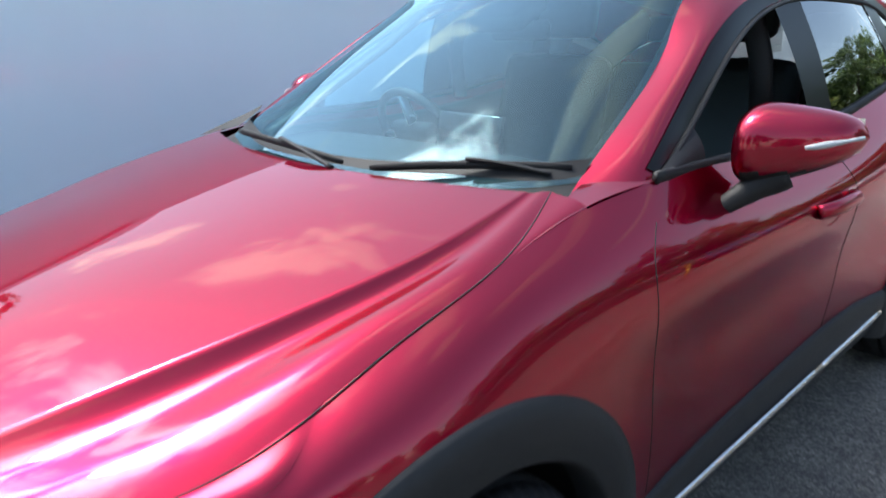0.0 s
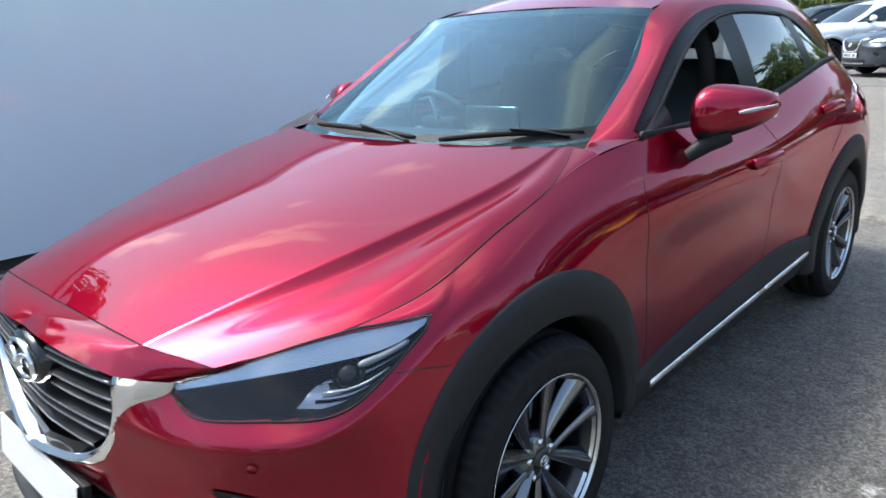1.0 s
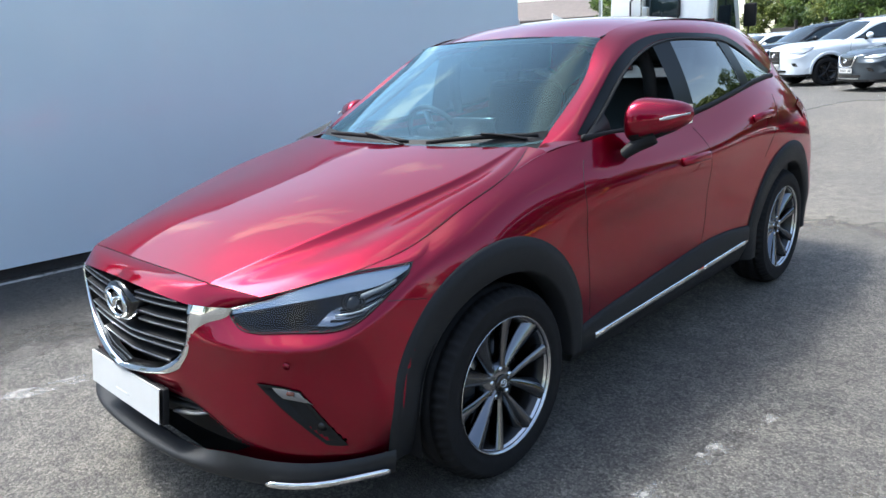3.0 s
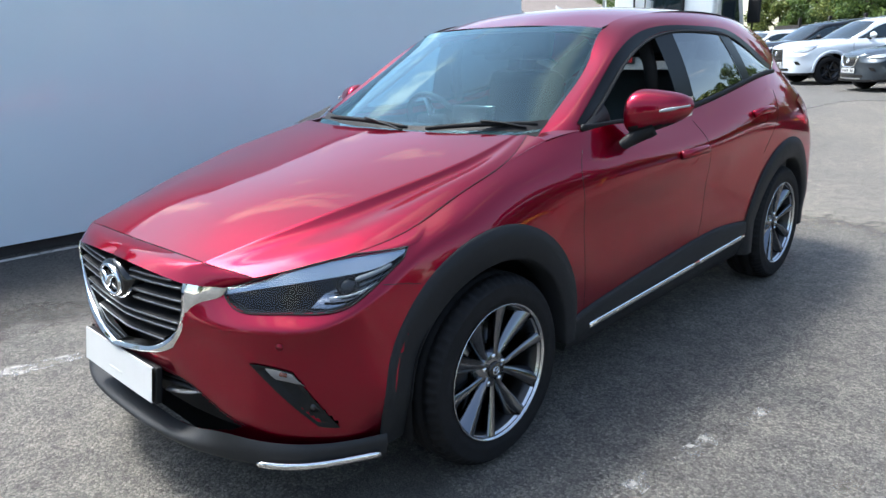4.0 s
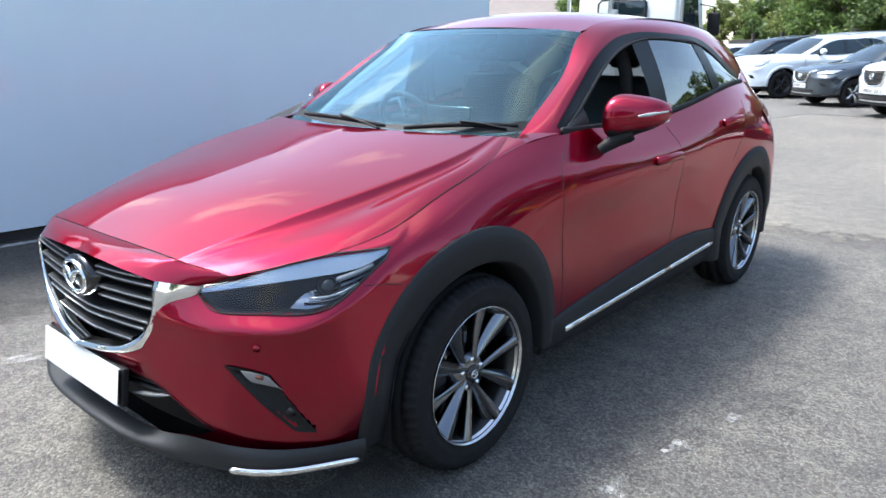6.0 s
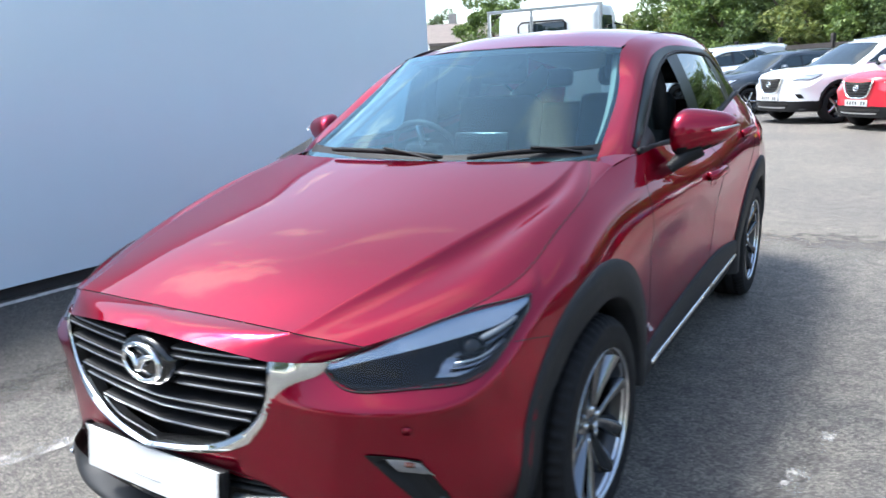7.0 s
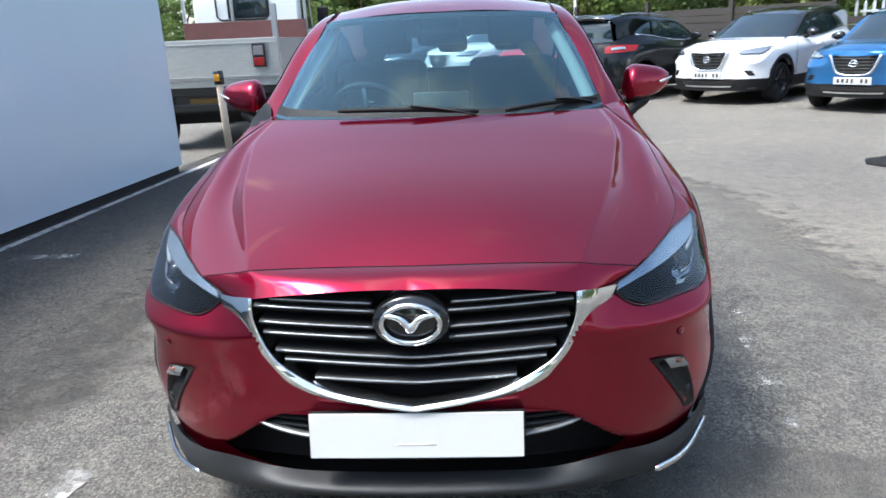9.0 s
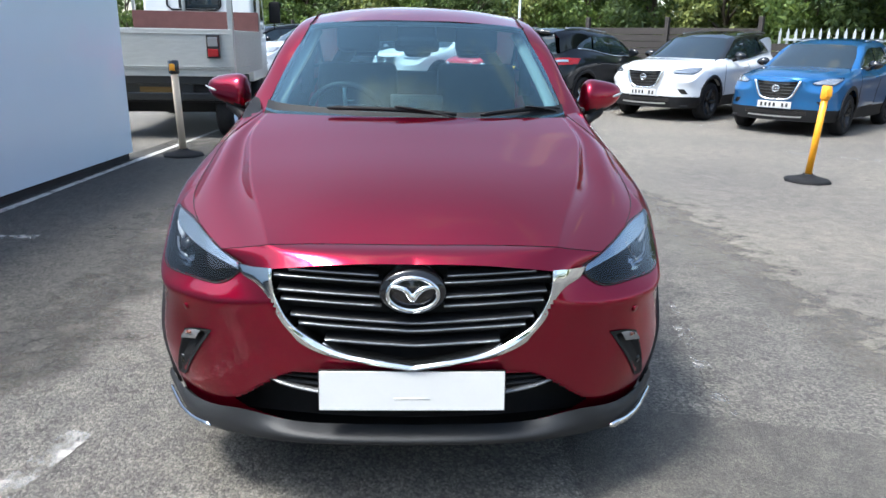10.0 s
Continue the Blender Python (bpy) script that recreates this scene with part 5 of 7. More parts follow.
def build_cabin(car):
    for side in (1, -1):
        # door frames and panes
        part("middle_pillar", sided(grid_bm(pane(lambda t: 1.375 - 0.03 * t, lambda t: 1.530 - 0.02 * t, out=0.004)), side), BLACKTRIM, car, "satin black door pillar")
        part("sail_panel", sided(grid_bm(pane(lambda t: 0.63, lambda t: 0.80, 0.0, 0.93, out=0.002)), side), MATT, car)
        part("rear_divider", sided(grid_bm(pane(lambda t: 2.105 - 0.12 * t, lambda t: 2.205 - 0.07 * t, out=0.004)), side), BLACKTRIM, car)
        wire([Vector(p) + Vector((0.004, 0, -0.006)) for p in curve(PILLAR_OUT[1:], 90)], 0.008, MATT, "window_frame", car, side, flat=(1.3, 0.7))
        skin = fair(loft([PILLAR_IN, PILLAR_BULGE, PILLAR_OUT], 160, 18), 6, False)
        last = len(skin) - 1
        band = []
        for q in np.linspace(0, 1, 6):
            row = []
            for j in [k for k in range(4, 158) if skin[last, k, 1] > 0.605]:
                at = last * (1 - q * lerp_at([(0.62, 0.30), (1.0, 0.40), (1.35, 0.26), (1.7, 0.20), (2.7, 0.14)], skin[last, j, 1]))
                i = min(last - 1, int(at))
                row.append(skin[i, j] * (1 - at + i) + skin[i + 1, j] * (at - i))
            band.append(row)
        band = np.array(band)
        part("door_frame", sided(grid_bm(band + np.array((0.003, -0.001, 0.002)), flip=True), side), BLACKTRIM, car, "black door frame")
        wire([Vector(p) + Vector((0.002, 0, 0.006)) for p in curve(BELT, 60)], 0.013, MATT, "belt_strip", car, side, flat=(0.6, 1.1))
        part("rear_door_window", sided(grid_bm(pane(lambda t: 1.525 - 0.02 * t, lambda t: 2.11 - 0.12 * t, out=0.001)), side), GLASS_DARK, car, "dark privacy glass reflecting sky")
        part("quarter_window", sided(grid_bm(pane(lambda t: 2.20 - 0.07 * t, lambda t: 2.67 - 0.16 * t, out=0.001)), side), GLASS_DARK, car, "dark quarter glass")
        if side < 0:
            part("front_door_window", sided(grid_bm(pane(lambda t: 0.80, lambda t: 1.38 - 0.03 * t, 0.0, 1.0, out=-0.004)), side), GLASS, car)
        # inner trims: door card, pillar lining
        g = BODY[:, 170:400].copy()
        g = g[8:100]
        g[..., 0] -= 0.055
        sheet("door_card", g[::2, ::4], TRIM, car, lambda x, y, z, i, j: 0.45 < y < 2.8 and z < 1.1, side=side)
        wire([Vector(p) + Vector((-0.026, 0.055, -0.032)) for p in curve(PILLAR_IN[1:5], 30)], 0.026, LINER, "pillar_lining", car, side, flat=(1.2, 0.7), label="pale grey pillar lining")
        wire([(0.6213, 1.4383, 1.088), (0.6142, 1.4083, 1.268), (0.5717, 1.3983, 1.418)], 0.035, TRIM, "pillar_lining", car, side, flat=(0.5, 1.0))
        wire([(0.60, 2.30, 1.12), (0.53, 2.45, 1.25), (0.45, 2.58, 1.35)], 0.055, LINER, "pillar_lining", car, side, flat=(0.5, 1.3))
        # handles
        for hy, hz, hx in ((1.300, 0.905, 0.885), (2.12, 1.000, 0.862)):
            cup = snap((hx, hy, hz - 0.004), 0)
            rows = []
            for r, d in ((1.12, 0.0015), (0.98, -0.008), (0.62, -0.032), (0.0, -0.040)):
                rows.append([snap((hx, hy + r * 0.062 * math.cos(a), hz - 0.006 + r * 0.040 * math.sin(a)), 0.0) + Vector((d, 0, 0)) for a in np.linspace(0, 2 * math.pi, 28)])
            g = np.array([[tuple(p) for p in row] for row in rows])
            bm = grid_bm(g)
            cupo = part("handle_cup", sided(bm, side), RED, car)
            pts = [snap((hx, hy - 0.105, hz + 0.004), 0.002), snap((hx, hy - 0.085, hz + 0.006), 0.020), snap((hx, hy - 0.02, hz + 0.008), 0.034), snap((hx, hy + 0.06, hz + 0.008), 0.034), snap((hx, hy + 0.105, hz + 0.006), 0.022), snap((hx, hy + 0.12, hz + 0.005), 0.002)]
            wire(curve(pts, 24), 0.0155, RED, "door_handle", car, side, flat=(0.8, 1.25), sides=10)
        # mirror
        xs = np.linspace(0, 1, 26)
        rings = []
        for s in xs:
            x = 0.815 + 0.228 * s
            cap = (1 - abs(2 * s - 1) ** 5) ** 0.5
            h = (0.098 - 0.060 * s ** 1.4) * max(cap, 0.04)
            zc = 1.116 + 0.028 * s
            yc = 0.875 + 0.085 * s ** 1.3
            d = (0.105 - 0.035 * s) * max(cap, 0.04)
            ring = []
            for a in np.linspace(0, 2 * math.pi, 36, endpoint=False):
                c, q = math.cos(a), math.sin(a)
                yy = yc - d * (abs(c) ** 0.9 if c > 0 else -0.36 * abs(c) ** 0.5)
                ring.append((x, yy, zc + h * math.copysign(abs(q) ** 0.85, q)))
            rings.append(ring + ring[:1])
        g = np.array(rings)
        mirror = new("door_mirror")
        mirror.parent = car
        sel = lambda x, y, z, i, j: z > 1.064 + 0.10 * (x - 0.815)
        sheet("mirror_shell", g, RED, mirror, sel, side=side, flip=True)
        sheet("mirror_base", g, MATT, mirror, lambda *a: not sel(*a), side=side, flip=True)
        gm = np.array([[(0.835 + 0.185 * s, 0.913 + 0.085 * s ** 1.3, 1.116 + 0.024 * s + (0.070 - 0.034 * s) * t) for s in np.linspace(0, 1, 8)] for t in np.linspace(-1, 1, 6)])
        part("mirror_glass", sided(grid_bm(gm, flip=True), side), CHROME, mirror, "mirror glass")
        zl = [(0.917 + 0.129 * s, 0.8725 - 0.070 + 0.118 * s ** 2.1, 1.122 + 0.026 * s) for s in np.linspace(0.42, 1, 18)]
        wire(zl, [0.004 + 0.003 * math.sin(math.pi * min(1, k / 12)) for k in range(18)], FROST, "indicator", mirror, side, flat=(0.7, 1.0), label="slim clear indicator strip")
        wire(curve([(0.815, 0.790, 0.984), (0.838, 0.810, 1.004), (0.876, 0.851, 1.038), (0.9187, 0.8825, 1.066)], 14), [0.024, 0.025, 0.026, 0.027, 0.029, 0.031, 0.033, 0.034, 0.036, 0.038, 0.04, 0.042, 0.042, 0.04], MATT, "mirror_arm", mirror, side, flat=(0.75, 0.85), sides=12)
    # black wedge painting in a dark reflection beside the scuttle, driver's side
    g = loft([[(0.738, 0.350, 1.052), (0.744, 0.43, 1.076), (0.740, 0.52, 1.103), (0.731, 0.585, 1.128)], [(0.700, 0.372, 1.060), (0.690, 0.42, 1.068), (0.682, 0.47, 1.078), (0.705, 0.56, 1.118)]], 20, 4)
    part("wing_reflection_wedge", sided(grid_bm(g, flip=True), -1), MATT, car)
    # scuttle between bonnet and screen
    a = curve([(x, y - 0.018, z - 0.014) for x, y, z in SCREEN_BASE], 40)
    b = curve([(x, y + 0.015, z + 0.006) for x, y, z in SCREEN_BASE], 40)
    c = curve([(0, 0.2023, 1.038), (0.3079, 0.2371, 1.036), (0.5135, 0.3016, 1.038), (0.6168, 0.3611, 1.043), (0.6794, 0.4305, 1.048)], 40)
    d = curve([(x * 0.992, y + 0.055, z + 0.041) for x, y, z in SCREEN_BASE], 40)
    part("scuttle", join_mirror(np.stack([c, a, b, d])), MATT, car)
    # wipers (the pair sweeps to the car's right)
    for tip, root, pivot in (((-0.37, 0.305, 1.106), (0.17, 0.272, 1.090), (0.16, 0.248, 1.080)), ((0.27, 0.274, 1.089), (0.645, 0.500, 1.103), (0.62, 0.462, 1.092))):
        wiper = new("wiper")
        wiper.parent = car
        n = 18
        bend = lambda s: Vector((0, -0.016 * math.sin(math.pi * s), 0.008 * math.sin(math.pi * s)))
        line = [Vector(tip).lerp(Vector(root), s) + bend(s) for s in np.linspace(0, 1, n)]
        part("blade", tube_bm(line, [0.004] + [0.0062] * (n - 2) + [0.004], 8, flat=(0.9, 1.5)), MATT, wiper)
        part("arm", tube_bm(curve([Vector(pivot), Vector(pivot).lerp(line[n // 2], 0.5) + Vector((0, -0.006, 0.012)), line[n // 2] + Vector((0, -0.004, 0.014))], 12), 0.0055, 8, flat=(1.3, 0.8)), MATT, wiper)
    # cabin
    part("headliner", join_mirror(loft([ROOF_MID, ROOF_IN, ROOF_EDGE], 40, 12) - np.array((0, -0.02, 0.028))), LINER, car, "pale grey headliner")
    dash = loft([[(0, 0.3214, 1.018), (0.3078, 0.3611, 1.018), (0.6166, 0.5197, 1.028)], [(0, 0.6179, 1.043), (0.3087, 0.6376, 1.038), (0.6577, 0.6966, 1.028)], [(0, 0.8342, 1.008), (0.3075, 0.844, 1.008), (0.6765, 0.8538, 0.988)], [(0, 0.8538, 0.788), (0.3075, 0.8637, 0.788), (0.6765, 0.8735, 0.768)], [(0, 0.7949, 0.438), (0.3075, 0.7949, 0.438), (0.6765, 0.7949, 0.438)]], 30, 40)
    part("dashboard", join_mirror(dash), TRIM, car)
    bm = box_bm(0.26, 0.03, 0.13, (0, 0.86, 1.06), 0.01, rot=Matrix.Rotation(radians(-8), 4, "X"))
    part("display", bm, BLACK, car)
    rot = Matrix.Translation((-0.36, 0.98, 1.0)) @ Matrix.Rotation(radians(-64), 4, "X")
    wheel_pts = [rot @ Vector((0.185 * math.cos(t), 0.185 * math.sin(t), 0)) for t in np.linspace(0, 2 * math.pi, 40, endpoint=False)]
    sw = part("steering_wheel", tube_bm(wheel_pts, 0.015, 10, closed=True), SEAT, car, "black steering wheel")
    bm = box_bm(0.20, 0.14, 0.05, (0, 0, -0.01), 0.02)
    bmesh.ops.transform(bm, matrix=rot, verts=bm.verts)
    part("wheel_boss", bm, SEAT, sw)
    for p in ((0.17, 0.0), (-0.17, 0.0), (0.0, -0.17)):
        part("wheel_spoke", tube_bm([rot @ Vector((0, 0, -0.01)), rot @ Vector((*p, 0))], 0.016, 8, flat=(1.2, 0.6)), SATIN, sw)

    def seat(x, y, z, w, back_h, rest=True):
        s = new("front_seat" if rest else "rear_seat")
        s.parent = car
        part("cushion", box_bm(w, 0.52, 0.16, (x, y, z), 0.055, seg=3), SEAT, s)
        part("backrest", box_bm(w * 0.96, 0.15, back_h, (x, y + 0.30, z + back_h / 2 + 0.05), 0.06, seg=3, rot=Matrix.Rotation(radians(-16), 4, "X")), SEAT, s)
        for hx in ((x,) if rest else (x - 0.38, x, x + 0.38)):
            part("headrest", box_bm(0.26 if rest else 0.2, 0.10, 0.19 if rest else 0.12, (hx, y + 0.43, z + back_h + 0.20), 0.045, seg=3, rot=Matrix.Rotation(radians(-10), 4, "X")), SEAT, s)
    seat(0.36, 1.38, 0.60, 0.50, 0.60)
    seat(-0.36, 1.38, 0.60, 0.50, 0.60)
    seat(0.0, 2.18, 0.62, 1.24, 0.50, False)
    part("sensor_housing", box_bm(0.20, 0.16, 0.05, (0, 1.03, 1.405), 0.02, rot=Matrix.Rotation(radians(27), 4, "X")), TRIM, car)
    part("inner_mirror", box_bm(0.23, 0.03, 0.062, (0, 1.09, 1.355), 0.022, seg=3), TRIM, car)
    part("sticker", box_bm(0.05, 0.002, 0.008, (-0.345, 0.93, 1.085)), PLATE, car)


build_cabin(red_car)

# ---------------------------------------------------------------- parked cars
COARSE = BODY[::3, ::3]
COARSE_HOOD = HOOD[::6, ::6]
COARSE_NOSE = NOSE[::3, ::4]
COARSE_ROOF = loft([ROOF_MID, ROOF_IN, ROOF_EDGE], 24, 10)
COARSE_PILLAR = loft([PILLAR_IN, PILLAR_BULGE, PILLAR_OUT], 44, 6)
COARSE_SCREEN = loft([SCREEN_BASE, SCREEN_MID, SCREEN_HEAD], 14, 12)
COARSE_REAR = loft([[(0, 3.05, 1.393), (0.2687, 3.04, 1.388), (0.4825, 3.02, 1.368)], [(0, 3.21, 1.248), (0.2956, 3.19, 1.243), (0.5483, 3.12, 1.233)], [(0, 3.33, 1.088), (0.3108, 3.3, 1.093), (0.5917, 3.19, 1.108)]], 10, 8)
COARSE_QUARTER = loft([[(0.6963, 2.1891, 1.386), (0.6994, 2.4894, 1.273), (0.7076, 2.7097, 1.186)], [(0.668, 2.5896, 1.408), (0.6742, 2.7698, 1.288), (0.6916, 2.8498, 1.183)], [(0.5839, 3.01, 1.288), (0.6044, 3.07, 1.208), (0.6248, 3.11, 1.133)]], 8, 8)
COARSE_SCUTTLE = loft([WING_IN, WING_OUT], 16, 3)
CAR_GLASS = material("car_window_seen_from_far", (0.012, 0.022, 0.028), 0.03, coat=0.5, spec=0.6)
BLACK_RIM = material("black_alloy", (0.03, 0.03, 0.032), 0.25, 0.6)
PRINT = material("plate_print_black", (0.02, 0.02, 0.02), 0.5)


def parked_wheel(parent, x, y, rim_mat):
    w = new("wheel")
    w.parent = parent
    W, R = 0.105, 0.34
    part("tyre", lathe_bm([(0.235, -W), (0.30, -W - 0.004), (R - 0.01, -W + 0.02), (R, -W + 0.05), (R, W - 0.05), (R - 0.01, W - 0.02), (0.30, W + 0.004), (0.24, W - 0.006), (0.232, W - 0.02)], 40), RUBBER, w)
    rim = part("rim", lathe_bm([(0.0, W - 0.06), (0.05, W - 0.06), (0.06, W - 0.085), (0.2, W - 0.10), (0.225, W - 0.03), (0.238, W - 0.008), (0.23, W - 0.02)], 40), BLACK_RIM, w)
    for k in range(5):
        a = 2 * math.pi * k / 5
        rows = []
        for s in np.linspace(0, 1, 4):
            r, hw, o = 0.03 + 0.2 * s, 0.030 - 0.006 * s, W - 0.045 + 0.03 * s
            rows.append([(o - 0.03, r, -hw), (o, r, -hw * 0.7), (o, r, hw * 0.7), (o - 0.03, r, hw)])
        bm = grid_bm(np.array(rows))
        bmesh.ops.recalc_face_normals(bm, faces=bm.faces)
        bmesh.ops.rotate(bm, verts=bm.verts, cent=(0, 0, 0), matrix=Matrix.Rotation(a, 3, "X"))
        part("spoke", bm, rim_mat, rim)
    w.matrix_basis = Matrix.Translation((x, y, 0.338)) @ Matrix.Rotation(0 if x > 0 else math.pi, 4, "Z")
    return w


def upright(g, nose, tail):
    """Turns the low sloping form into a taller one: nose lifts the bonnet's front, tail lifts and carries back the roof's end."""
    g = np.array([tuple(p) for p in g]) if np.ndim(g[0]) == 1 else np.array(g, float)
    x, y, z = g[..., 0].copy(), g[..., 1].copy(), g[..., 2].copy()
    ease = lambda v: np.clip(v, 0, 1) ** 2 * (3 - 2 * np.clip(v, 0, 1))
    lift = ease((z - 0.55) / 0.30) * ease((0.45 - y) / 1.25)
    g[..., 2] = z + nose * lift + tail * ease((z - 1.12) / 0.25) * ease((y - 1.5) / 1.5)
    g[..., 1] = y + 1.3 * tail * ease((z - 1.05) / 0.35) * ease((y - 1.9) / 1.1) - 0.25 * nose * lift * ease((-0.2 - y) / 0.6)
    return g


def parked_car(name, label, coat, at, angle, size=(1.0, 1.0, 1.0), roof=None, rims=None, front="v", cladding=True, nose=0.10, tail=0.12):
    """A parked car, nose at -y of its own axes; size stretches width, length and height."""
    car = thing(name, label, "car", "cars parked in the far row")
    car.matrix_basis = Matrix.Translation((*at, 0)) @ Matrix.Rotation(radians(angle), 4, "Z") @ Matrix.Diagonal((*size, 1))
    up = lambda g: upright(g, nose, tail)
    on = lambda p, off=0.0: Vector(up([tuple(snap(p, off))])[0])
    hem = 0.44 if cladding else 0.30
    hole = lambda y, z: any(math.hypot(y - c, z - 0.37) < 0.385 for c in AXLES)
    trim = lambda y, z: cladding and any(math.hypot(y - c, z - 0.37) < 0.44 for c in AXLES)
    shape = up(COARSE)
    for side in (1, -1):
        sheet("body_side", shape, coat, car, lambda x, y, z, i, j: z > hem and not hole(y, z) and not trim(y, z), side=side)
        sheet("lower_cladding", shape, MATT, car, lambda x, y, z, i, j: 0.24 < z and not hole(y, z) and (z <= hem or trim(y, z)), side=side)
        sheet("scuttle_panel", up(COARSE_SCUTTLE), coat, car, side=side)
        sheet("roof_pillar", up(COARSE_PILLAR), roof or coat, car, side=side)
        sheet("rear_pillar", up(COARSE_QUARTER), coat, car, side=side)
        part("side_window", sided(grid_bm(up(pane(lambda t: 0.64, lambda t: 1.50, ny=10, nt=6))), side), CAR_GLASS, car)
        part("side_window", sided(grid_bm(up(pane(lambda t: 1.56, lambda t: 2.20 - 0.1 * t, ny=10, nt=6))), side), CAR_GLASS, car)
        part("quarter_window", sided(grid_bm(up(pane(lambda t: 2.25 - 0.1 * t, lambda t: 2.66, ny=8, nt=6))), side), CAR_GLASS, car)
        part("window_pillar", sided(grid_bm(up(pane(lambda t: 1.50, lambda t: 1.56, ny=3, nt=6, out=0.004))), side), BLACK, car)
        part("window_strip", sided(tube_bm([Vector(p) + Vector((0.006, 0, 0.004)) for p in up(curve(BELT, 24))], 0.011, 6), side), CHROME if front == "v" else BLACK, car)
        part("roof_rail", sided(tube_bm([Vector(p) + Vector((0.01, 0, 0.03)) for p in up(curve(PILLAR_IN[5:9], 14))], 0.014, 6), side), SATIN, car)
        if front == "v":
            low = [(x, y, z + 0.74 * (h - z)) for (x, y, z), h in zip(HEAD_LOW, np.linspace(0.762, 0.838, 7))]
        else:
            low = [(x, y, z + 0.30 * (0.80 - z)) for x, y, z in HEAD_LOW]
        lamp = part("headlamp", sided(grid_bm(up(patch(HEAD_TOP, low, 16, 6, 0.006, 0.004))), side), LAMPFAR, car)
        part("lamp_edge", sided(tube_bm([on(p, 0.008) for p in curve(low, 14)], 0.007, 6), side), BLACK, lamp)
        part("fog_pocket", sided(grid_bm(up(patch([(0.60, -0.80, 0.57), (0.70, -0.72, 0.57)], [(0.66, -0.74, 0.49), (0.74, -0.66, 0.49)], 6, 5, 0.005))), side), BLACK, car)
        part("tail_lamp", sided(grid_bm(up(patch([(0.81, 2.74, 1.02), (0.72, 3.1, 1.04), (0.5, 3.33, 1.02)], [(0.83, 2.86, 0.92), (0.75, 3.1, 0.90), (0.52, 3.36, 0.90)], 14, 5, 0.012, 0.006))), side), TAILRED, car, "red tail lamp")
        part("reversing_lamp", sided(grid_bm(up(patch([(0.74, 3.06, 0.985), (0.60, 3.26, 0.985)], [(0.75, 3.07, 0.945), (0.61, 3.27, 0.945)], 8, 3, 0.022))), side), LAMPFAR, car, "clear reversing lamp")
        bm = bmesh.new()
        bmesh.ops.create_uvsphere(bm, u_segments=16, v_segments=10, radius=1)
        for v in bm.verts:
            v.co = Vector((v.co.x * 0.115, v.co.y * (0.085 if v.co.y < 0 else 0.03), v.co.z * (0.075 - 0.02 * v.co.x)))
        bmesh.ops.translate(bm, verts=bm.verts, vec=(0.92, 0.90, 1.14))
        part("door_mirror", sided(bm, side), BLACK if coat == BLUE or roof else coat, car)
        part("mirror_arm", sided(tube_bm([(0.77, 0.84, 1.05), (0.87, 0.9, 1.09)], 0.03, 8), side), MATT, car)
        for hy in (1.30, 2.14):
            part("door_handle", sided(tube_bm([snap((0.88, hy - 0.09, 0.93), 0.006), snap((0.88, hy, 0.935), 0.03), snap((0.88, hy + 0.09, 0.94), 0.006)], 0.012, 6), side), coat, car)
        for gap_y in (GAP_FRONT, GAP_MIDDLE):
            part("door_shut_line", sided(tube_bm([snap((0.9, lerp_at(gap_y, z), z), 0.001) for z in np.linspace(1.06, 0.46, 8)], 0.004, 5), side), GAP, car)
        for y in AXLES:
            parked_wheel(car, side * 0.755, y, rims or ALLOY)
            g = np.array([[(x, yy, zz) for yy, zz in arch_line(y, 0.39, 0.385, 0.362, 0.24, 14)] for x in (0.82, 0.5)])
            part("arch_liner", sided(grid_bm(g), side), MATT, car)
            ring = [snap((0.9, yy, zz), 0.004) for yy, zz in arch_line(y, 0.42, 0.415, 0.37, 0.27, 22)]
            part("arch_trim", sided(tube_bm(ring, 0.036, 8, flat=(1.0, 0.35)), side), MATT if cladding else coat, car)
        if front == "v":
            arm = [(0.345, -0.86, 0.775), (0.30, -0.88, 0.70), (0.235, -0.9, 0.615), (0.13, -0.9, 0.585), (0.0, -0.9, 0.582)]
            part("grille_arm", sided(tube_bm([on(p, 0.012) for p in curve(arm, 20)], [0.020] * 12 + [0.014] * 8, 8), side), CHROME, car, "bright V-shaped grille arm")
    half = (lambda z: lerp_at([(0.58, 0.16), (0.64, 0.25), (0.78, 0.335)], z)) if front == "v" else (lambda z: lerp_at([(0.44, 0.20), (0.52, 0.27), (0.78, 0.29)], z))
    zs = np.linspace(0.782, 0.585 if front == "v" else 0.45, 9)
    part("grille", join_mirror(up(np.array([[snap((q * half(z), -0.95, z), 0.006) for q in np.linspace(0, 1, 9)] for z in zs]))), BLACK, car)
    for z in np.linspace(0.75, zs[-1] + 0.03, 5):
        row = [on((q * half(z) * 0.94, -0.95, z), 0.010) for q in np.linspace(0, 1, 7)]
        part("grille_slat", tube_bm([Vector((-p.x, p.y, p.z)) for p in row[:0:-1]] + row, 0.005, 5), GUNMETAL, car)
    part("bonnet", join_mirror(up(COARSE_HOOD)), coat, car)
    part("nose_panel", join_mirror(up(COARSE_NOSE)), coat, car)
    part("roof_panel", join_mirror(up(COARSE_ROOF)), roof or coat, car)
    part("windscreen", join_mirror(up(COARSE_SCREEN)), CAR_GLASS, car, "windscreen reflecting sky")
    part("rear_window", join_mirror(up(COARSE_REAR)), CAR_GLASS, car)
